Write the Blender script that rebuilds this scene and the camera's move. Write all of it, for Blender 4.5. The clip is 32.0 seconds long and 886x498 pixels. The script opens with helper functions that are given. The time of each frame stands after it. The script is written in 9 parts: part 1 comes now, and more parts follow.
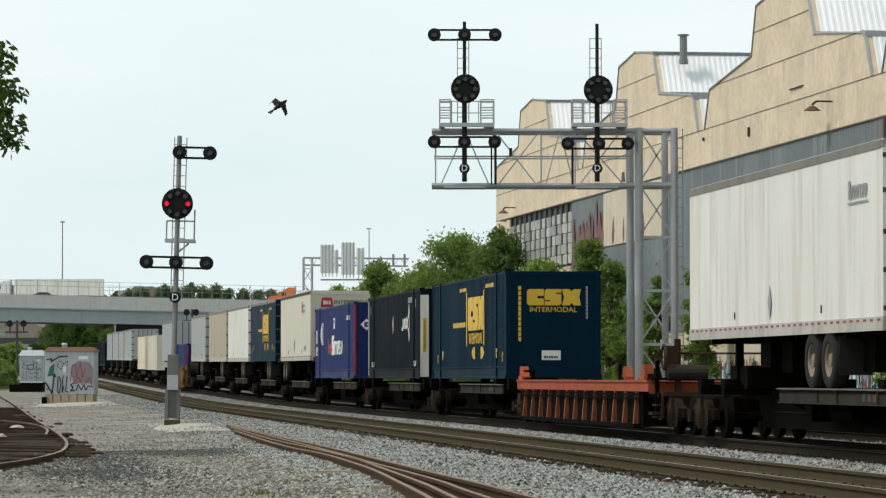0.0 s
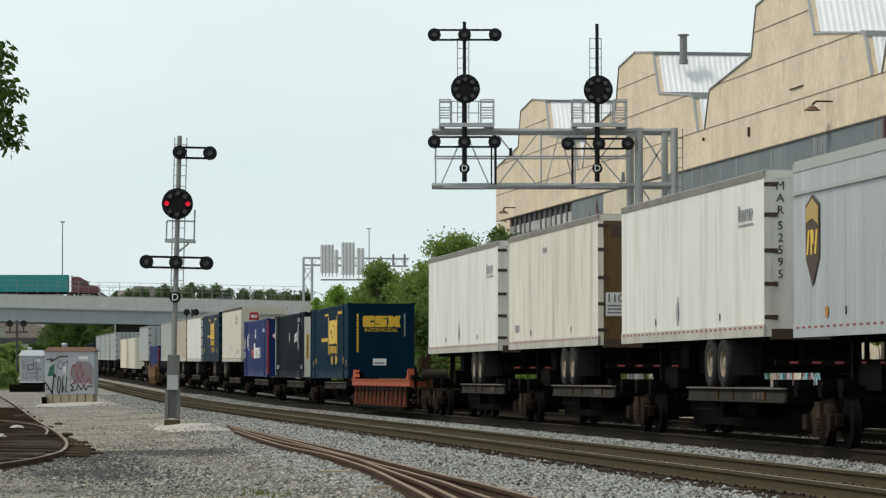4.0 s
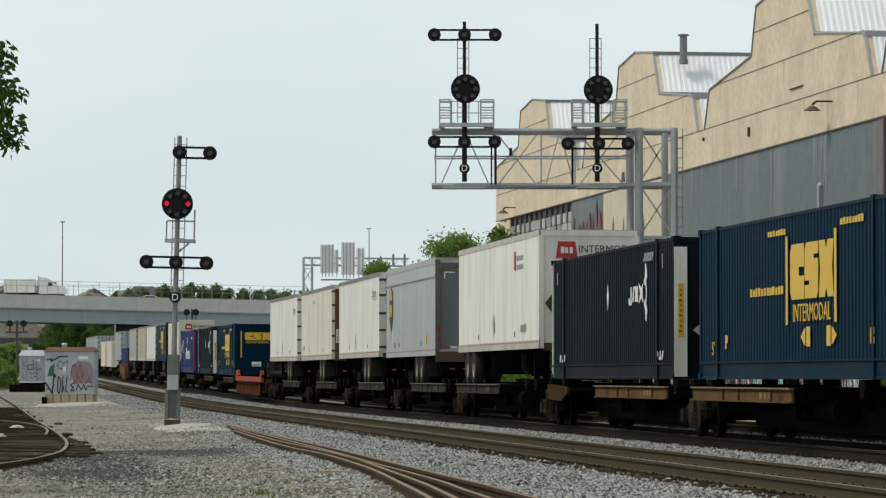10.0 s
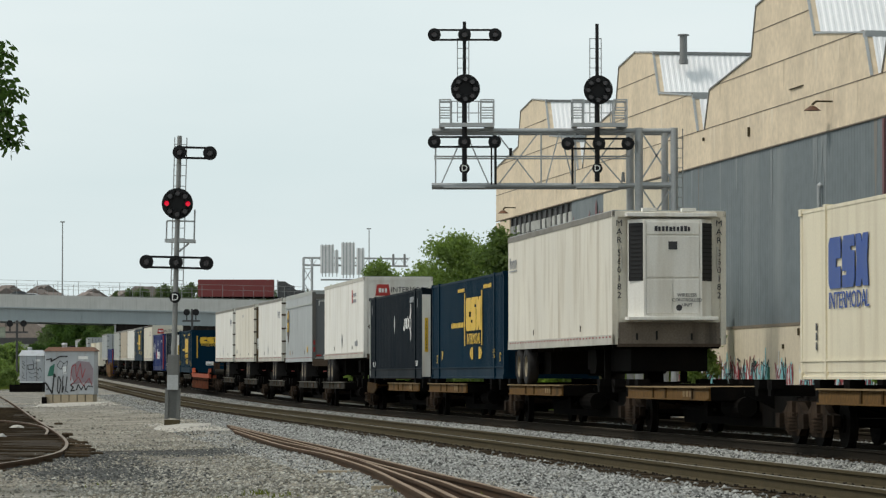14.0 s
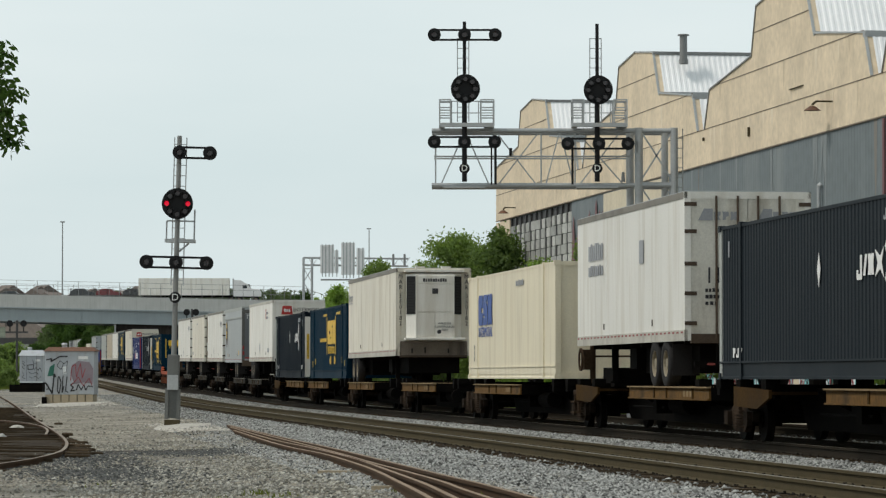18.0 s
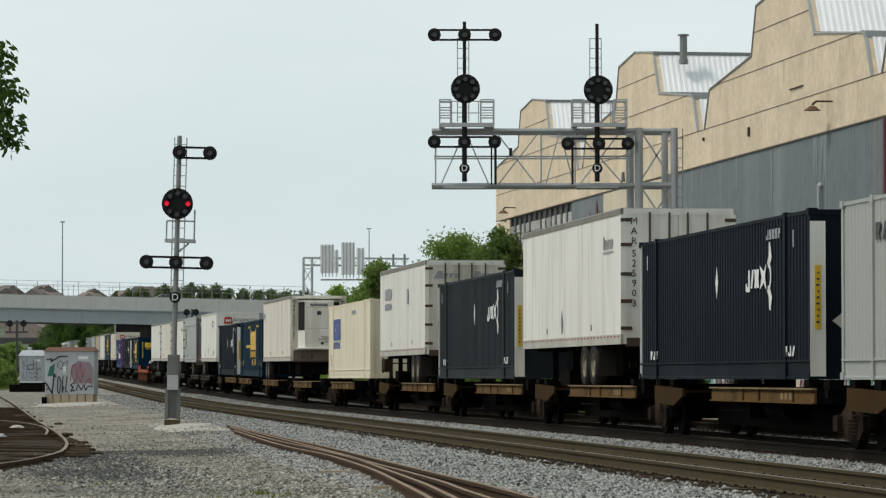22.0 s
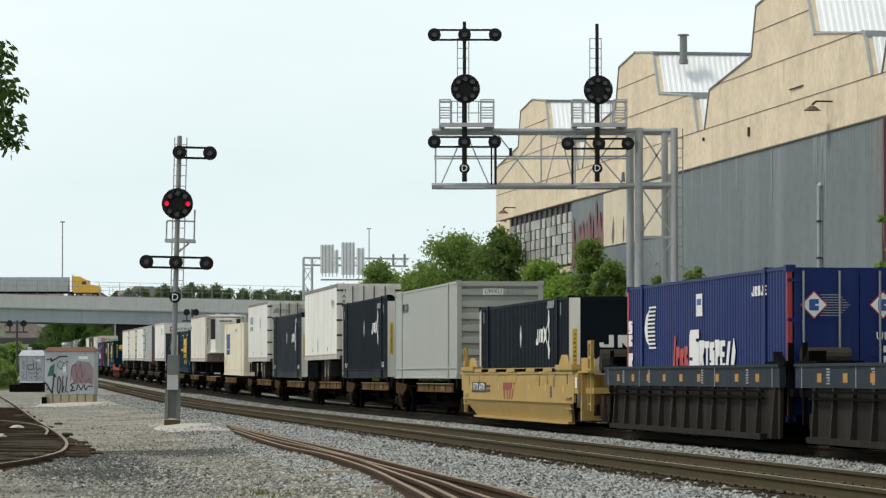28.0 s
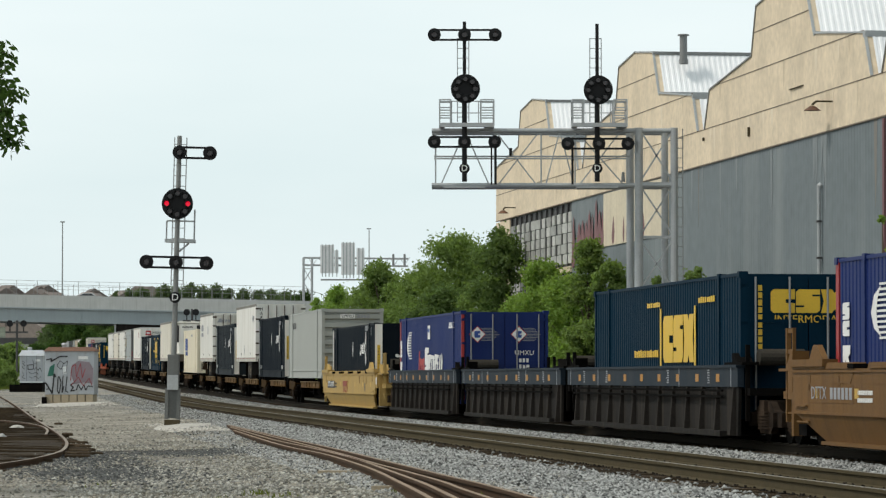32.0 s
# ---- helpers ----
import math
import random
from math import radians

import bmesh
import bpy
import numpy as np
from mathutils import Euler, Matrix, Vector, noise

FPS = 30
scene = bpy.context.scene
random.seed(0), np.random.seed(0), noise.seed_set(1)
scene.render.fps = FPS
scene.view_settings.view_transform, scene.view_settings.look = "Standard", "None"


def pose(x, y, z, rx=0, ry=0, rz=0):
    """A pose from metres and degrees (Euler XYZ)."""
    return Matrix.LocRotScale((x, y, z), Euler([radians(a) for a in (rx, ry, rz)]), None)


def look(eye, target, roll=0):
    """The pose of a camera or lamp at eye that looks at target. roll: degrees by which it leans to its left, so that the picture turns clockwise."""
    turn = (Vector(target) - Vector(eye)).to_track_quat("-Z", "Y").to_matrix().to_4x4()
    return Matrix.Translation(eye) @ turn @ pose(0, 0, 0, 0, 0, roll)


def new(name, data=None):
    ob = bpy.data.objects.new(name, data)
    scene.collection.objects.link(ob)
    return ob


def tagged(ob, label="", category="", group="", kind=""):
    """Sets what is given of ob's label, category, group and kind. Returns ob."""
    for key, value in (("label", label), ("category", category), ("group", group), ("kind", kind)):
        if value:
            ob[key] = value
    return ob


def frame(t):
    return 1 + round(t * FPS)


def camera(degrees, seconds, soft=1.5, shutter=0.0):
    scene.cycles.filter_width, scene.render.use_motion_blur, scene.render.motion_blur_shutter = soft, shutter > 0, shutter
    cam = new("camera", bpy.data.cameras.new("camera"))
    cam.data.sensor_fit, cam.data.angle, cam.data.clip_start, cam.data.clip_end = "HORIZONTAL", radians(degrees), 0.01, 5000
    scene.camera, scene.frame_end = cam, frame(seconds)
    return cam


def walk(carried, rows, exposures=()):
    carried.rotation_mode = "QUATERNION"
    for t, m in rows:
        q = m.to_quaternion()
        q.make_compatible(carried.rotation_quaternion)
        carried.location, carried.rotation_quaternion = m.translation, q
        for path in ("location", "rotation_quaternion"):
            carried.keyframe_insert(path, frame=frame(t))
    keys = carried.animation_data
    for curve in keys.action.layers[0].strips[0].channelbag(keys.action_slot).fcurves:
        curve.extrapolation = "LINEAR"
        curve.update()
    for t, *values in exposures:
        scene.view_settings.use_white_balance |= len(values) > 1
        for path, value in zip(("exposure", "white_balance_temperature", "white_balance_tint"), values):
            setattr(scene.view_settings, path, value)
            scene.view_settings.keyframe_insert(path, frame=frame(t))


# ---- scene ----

# ------------------------------------------------------------------ camera
EYE = 1.2                                  # metres above the railhead
cam = camera(14.19, 32.0, soft=1.3)
STAND = pose(0, 0, EYE, 92.064, 0, 0)
walk(cam, [(0, STAND), (32, STAND)],
     exposures=[(0, 0.09), (3.5, 0.02), (6, -0.10), (9, -0.14), (14, -0.08), (20, -0.15), (25.2, -0.11), (25.5, 0.09), (28, 0.13), (29.5, 0.06), (32, 0.07)])

# ------------------------------------------------------------------ sky and sun
SUN_EL, SUN_AZ = radians(56), radians(255)  # azimuth from +y towards +x
world = bpy.data.worlds.new("overcast_sky")
scene.world = world
world.use_nodes = True
wn, wl = world.node_tree.nodes, world.node_tree.links
wn.clear()
w_out, w_bg = wn.new("ShaderNodeOutputWorld"), wn.new("ShaderNodeBackground")
w_sky, w_mix = wn.new("ShaderNodeTexSky"), wn.new("ShaderNodeMix")
w_tc, w_no, w_ramp = wn.new("ShaderNodeTexCoord"), wn.new("ShaderNodeTexNoise"), wn.new("ShaderNodeValToRGB")
w_map = wn.new("ShaderNodeMapping")
w_sky.sky_type, w_sky.sun_disc = "NISHITA", False
w_sky.sun_elevation, w_sky.sun_rotation = SUN_EL, SUN_AZ
w_sky.dust_density, w_sky.air_density = 4.0, 1.2
w_mix.data_type = "RGBA"
w_mix.inputs["Factor"].default_value = 0.86
w_map.inputs["Scale"].default_value = (1.2, 1.2, 5.0)
w_no.inputs["Scale"].default_value, w_no.inputs["Detail"].default_value = 2.2, 5.0
w_ramp.color_ramp.elements[0].position, w_ramp.color_ramp.elements[0].color = 0.3, (7.9, 9.25, 9.45, 1)
w_ramp.color_ramp.elements[1].position, w_ramp.color_ramp.elements[1].color = 0.75, (10.3, 11.0, 11.0, 1)
wl.new(w_tc.outputs["Generated"], w_map.inputs["Vector"])
wl.new(w_map.outputs["Vector"], w_no.inputs["Vector"])
wl.new(w_no.outputs["Fac"], w_ramp.inputs["Fac"])
wl.new(w_sky.outputs["Color"], w_mix.inputs["A"])
wl.new(w_ramp.outputs["Color"], w_mix.inputs["B"])
# thick haze: brighter towards the horizon than overhead
w_sep, w_fall, w_dim = wn.new("ShaderNodeSeparateXYZ"), wn.new("ShaderNodeMapRange"), wn.new("ShaderNodeVectorMath")
w_dim.operation = "SCALE"
w_fall.inputs["From Min"].default_value, w_fall.inputs["From Max"].default_value = 0.12, 0.75
w_fall.inputs["To Min"].default_value, w_fall.inputs["To Max"].default_value = 1.0, 0.52
wl.new(w_tc.outputs["Generated"], w_sep.inputs["Vector"])
wl.new(w_sep.outputs["Z"], w_fall.inputs["Value"])
wl.new(w_mix.outputs["Result"], w_dim.inputs[0])
wl.new(w_fall.outputs["Result"], w_dim.inputs["Scale"])
wl.new(w_dim.outputs["Vector"], w_bg.inputs["Color"])
w_bg.inputs["Strength"].default_value = 0.1
wl.new(w_bg.outputs["Background"], w_out.inputs["Surface"])

sun = new("sun", bpy.data.lights.new("sun", "SUN"))
sun.data.energy, sun.data.angle, sun.data.color = 2.0, radians(10), (1.0, 0.95, 0.87)
SUN_DIR = Vector((math.sin(SUN_AZ) * math.cos(SUN_EL), math.cos(SUN_AZ) * math.cos(SUN_EL), math.sin(SUN_EL)))
sun.matrix_basis = look(SUN_DIR * 100, (0, 0, 0))

# ------------------------------------------------------------------ materials
def mat(name, color, rough=0.7, metal=0.0, vary=0.12, scale=1.5, grain=25.0, bump=0.0, streak=0.0, dirt=(0.12, 0.10, 0.08),
        dirt_amount=0.0, spec=0.5, rnd=0.0, emit=0.0, clear=0.0, run=(3.0, 3.0, 0.16)):
    """Paint, metal, stone: base colour varied at two scales, vertical streaks, patches of dirt, bump, difference from piece to piece."""
    m = bpy.data.materials.new(name)
    m.use_nodes = True
    n, l = m.node_tree.nodes, m.node_tree.links
    b = n["Principled BSDF"]
    tc = n.new("ShaderNodeTexCoord")
    big, small = n.new("ShaderNodeTexNoise"), n.new("ShaderNodeTexNoise")
    big.inputs["Scale"].default_value, big.inputs["Detail"].default_value = scale, 4
    small.inputs["Scale"].default_value, small.inputs["Detail"].default_value = grain, 3
    for q in (big, small):
        l.new(tc.outputs["Object"], q.inputs["Vector"])
    add = n.new("ShaderNodeMath"); add.operation = "ADD"
    l.new(big.outputs["Fac"], add.inputs[0]); l.new(small.outputs["Fac"], add.inputs[1])
    val = n.new("ShaderNodeMapRange")
    val.inputs["From Min"].default_value, val.inputs["From Max"].default_value = 0.6, 1.4
    val.inputs["To Min"].default_value, val.inputs["To Max"].default_value = 1 - vary, 1 + vary
    l.new(add.outputs[0], val.inputs["Value"])
    last = val.outputs["Result"]
    if rnd:
        info, mr = n.new("ShaderNodeObjectInfo"), n.new("ShaderNodeMapRange")
        mr.inputs["To Min"].default_value, mr.inputs["To Max"].default_value = 1 - rnd, 1 + rnd
        mul = n.new("ShaderNodeMath"); mul.operation = "MULTIPLY"
        l.new(info.outputs["Random"], mr.inputs["Value"])
        l.new(mr.outputs["Result"], mul.inputs[0]); l.new(last, mul.inputs[1])
        last = mul.outputs[0]
    vm = n.new("ShaderNodeVectorMath"); vm.operation = "SCALE"
    vm.inputs[0].default_value = color
    l.new(last, vm.inputs["Scale"])
    col = vm.outputs["Vector"]
    if streak or dirt_amount:
        mp, st, rp, mx = n.new("ShaderNodeMapping"), n.new("ShaderNodeTexNoise"), n.new("ShaderNodeMapRange"), n.new("ShaderNodeMix")
        mp.inputs["Scale"].default_value = run if streak else (1, 1, 1)
        st.inputs["Scale"].default_value, st.inputs["Detail"].default_value = 1.3, 6
        l.new(tc.outputs["Object"], mp.inputs["Vector"]); l.new(mp.outputs["Vector"], st.inputs["Vector"])
        rp.inputs["From Min"].default_value, rp.inputs["From Max"].default_value = 0.48, 0.78
        rp.inputs["To Max"].default_value = max(streak, dirt_amount)
        l.new(st.outputs["Fac"], rp.inputs["Value"])
        mx.data_type = "RGBA"
        l.new(rp.outputs["Result"], mx.inputs["Factor"])
        l.new(col, mx.inputs["A"])
        mx.inputs["B"].default_value = (*dirt, 1)
        col = mx.outputs["Result"]
    l.new(col, b.inputs["Base Color"])
    rr = n.new("ShaderNodeMapRange")
    rr.inputs["To Min"].default_value, rr.inputs["To Max"].default_value = max(0.03, rough - 0.12), min(1, rough + 0.12)
    l.new(big.outputs["Fac"], rr.inputs["Value"])
    l.new(rr.outputs["Result"], b.inputs["Roughness"])
    b.inputs["Metallic"].default_value = metal
    b.inputs["Specular IOR Level"].default_value = spec
    if clear:
        b.inputs["Coat Weight"].default_value = clear
    if bump:
        bp = n.new("ShaderNodeBump")
        bp.inputs["Strength"].default_value, bp.inputs["Distance"].default_value = bump, 0.02
        l.new(small.outputs["Fac"], bp.inputs["Height"])
        l.new(bp.outputs["Normal"], b.inputs["Normal"])
    if emit:
        b.inputs["Emission Color"].default_value = (*color, 1)
        b.inputs["Emission Strength"].default_value = emit
    return m


def leaf_mat(name, color, vary=0.45, thin=0.45):
    m = bpy.data.materials.new(name)
    m.use_nodes = True
    n, l = m.node_tree.nodes, m.node_tree.links
    b = n["Principled BSDF"]
    geo, mr, vm = n.new("ShaderNodeNewGeometry"), n.new("ShaderNodeMapRange"), n.new("ShaderNodeVectorMath")
    mr.inputs["To Min"].default_value, mr.inputs["To Max"].default_value = 1 - vary, 1 + vary
    vm.operation = "SCALE"; vm.inputs[0].default_value = color
    l.new(geo.outputs["Random Per Island"], mr.inputs["Value"])
    l.new(mr.outputs["Result"], vm.inputs["Scale"]); l.new(vm.outputs["Vector"], b.inputs["Base Color"])
    b.inputs["Roughness"].default_value = 0.8
    b.inputs["Specular IOR Level"].default_value = 0.1
    tr, mix = n.new("ShaderNodeBsdfTranslucent"), n.new("ShaderNodeMixShader")
    tr.inputs["Color"].default_value = (color[0] * 1.6, color[1] * 1.7, color[2] * 0.8, 1)
    mix.inputs["Fac"].default_value = thin
    l.new(b.outputs["BSDF"], mix.inputs[1]); l.new(tr.outputs["BSDF"], mix.inputs[2])
    l.new(mix.outputs["Shader"], n["Material Output"].inputs["Surface"])
    return m


def ground_mat():
    """Grey crushed stone with dusty brown tracks, pale fines and dark oily patches."""
    m = bpy.data.materials.new("yard_gravel")
    m.use_nodes = True
    n, l = m.node_tree.nodes, m.node_tree.links
    b = n["Principled BSDF"]
    tc = n.new("ShaderNodeTexCoord")
    vor, no1, no2, no3 = (n.new("ShaderNodeTexVoronoi"), n.new("ShaderNodeTexNoise"), n.new("ShaderNodeTexNoise"), n.new("ShaderNodeTexNoise"))
    vor.inputs["Scale"].default_value = 16
    no1.inputs["Scale"].default_value, no1.inputs["Detail"].default_value = 0.16, 5
    no2.inputs["Scale"].default_value, no2.inputs["Detail"].default_value = 6, 6
    no3.inputs["Scale"].default_value, no3.inputs["Detail"].default_value = 0.5, 6
    for q in (vor, no1, no2, no3):
        l.new(tc.outputs["Object"], q.inputs["Vector"])
    r1, r2, r3 = n.new("ShaderNodeValToRGB"), n.new("ShaderNodeValToRGB"), n.new("ShaderNodeMapRange")
    e = r1.color_ramp.elements
    e[0].position, e[0].color = 0.0, (0.115, 0.114, 0.107, 1)
    e[1].position, e[1].color = 1.0, (0.37, 0.367, 0.348, 1)
    l.new(vor.outputs["Color"], r1.inputs["Fac"])
    e = r2.color_ramp.elements
    e[0].position, e[0].color = 0.35, (0.235, 0.218, 0.182, 1)
    e[1].position, e[1].color = 0.7, (0.43, 0.405, 0.345, 1)
    l.new(no2.outputs["Fac"], r2.inputs["Fac"])
    mix = n.new("ShaderNodeMix"); mix.data_type = "RGBA"
    r3.inputs["From Min"].default_value, r3.inputs["From Max"].default_value = 0.40, 0.54
    l.new(no1.outputs["Fac"], r3.inputs["Value"])

    def calc(op, a, c):
        q = n.new("ShaderNodeMath"); q.operation = op
        for i, v in enumerate((a, c)):
            if isinstance(v, (int, float)):
                q.inputs[i].default_value = v
            else:
                l.new(v, q.inputs[i])
        return q.outputs[0]

    def ramp(v, lo, hi):
        q = n.new("ShaderNodeMapRange"); q.interpolation_type = "SMOOTHSTEP"
        q.inputs["From Min"].default_value, q.inputs["From Max"].default_value = lo, hi
        l.new(v, q.inputs["Value"])
        return q.outputs["Result"]
    # the trodden dirt across the yard, between two belts of gravel
    xyz = n.new("ShaderNodeSeparateXYZ")
    l.new(tc.outputs["Object"], xyz.inputs[0])
    along = calc("ADD", xyz.outputs["Y"], calc("MULTIPLY", calc("SUBTRACT", no3.outputs["Fac"], 0.5), 30.0))
    across = calc("ADD", calc("ADD", xyz.outputs["X"], calc("MULTIPLY", xyz.outputs["Y"], 0.1284)), calc("MULTIPLY", calc("SUBTRACT", no3.outputs["Fac"], 0.5), 3.0))
    belt = calc("MULTIPLY", calc("MULTIPLY", ramp(along, 76, 86), calc("SUBTRACT", 1.0, ramp(along, 150, 185))), calc("SUBTRACT", 1.0, ramp(across, 5.6, 6.8)))
    corner = calc("MULTIPLY", calc("SUBTRACT", 1.0, ramp(along, 47, 52)), calc("SUBTRACT", 1.0, ramp(across, 0.9, 1.9)))
    l.new(calc("MAXIMUM", r3.outputs["Result"], calc("MAXIMUM", belt, corner)), mix.inputs["Factor"])
    l.new(r1.outputs["Color"], mix.inputs["A"]); l.new(r2.outputs["Color"], mix.inputs["B"])
    mul, mr = n.new("ShaderNodeVectorMath"), n.new("ShaderNodeMapRange")
    mul.operation = "SCALE"
    mr.inputs["From Min"].default_value, mr.inputs["From Max"].default_value = 0.3, 0.7
    mr.inputs["To Min"].default_value, mr.inputs["To Max"].default_value = 0.55, 1.2
    l.new(no3.outputs["Fac"], mr.inputs["Value"])
    l.new(mix.outputs["Result"], mul.inputs[0]); l.new(mr.outputs["Result"], mul.inputs["Scale"])
    l.new(mul.outputs["Vector"], b.inputs["Base Color"])
    b.inputs["Roughness"].default_value = 0.95
    b.inputs["Specular IOR Level"].default_value = 0.08
    bp = n.new("ShaderNodeBump"); bp.inputs["Strength"].default_value, bp.inputs["Distance"].default_value = 0.8, 0.04
    l.new(vor.outputs["Distance"], bp.inputs["Height"]); l.new(bp.outputs["Normal"], b.inputs["Normal"])
    return m


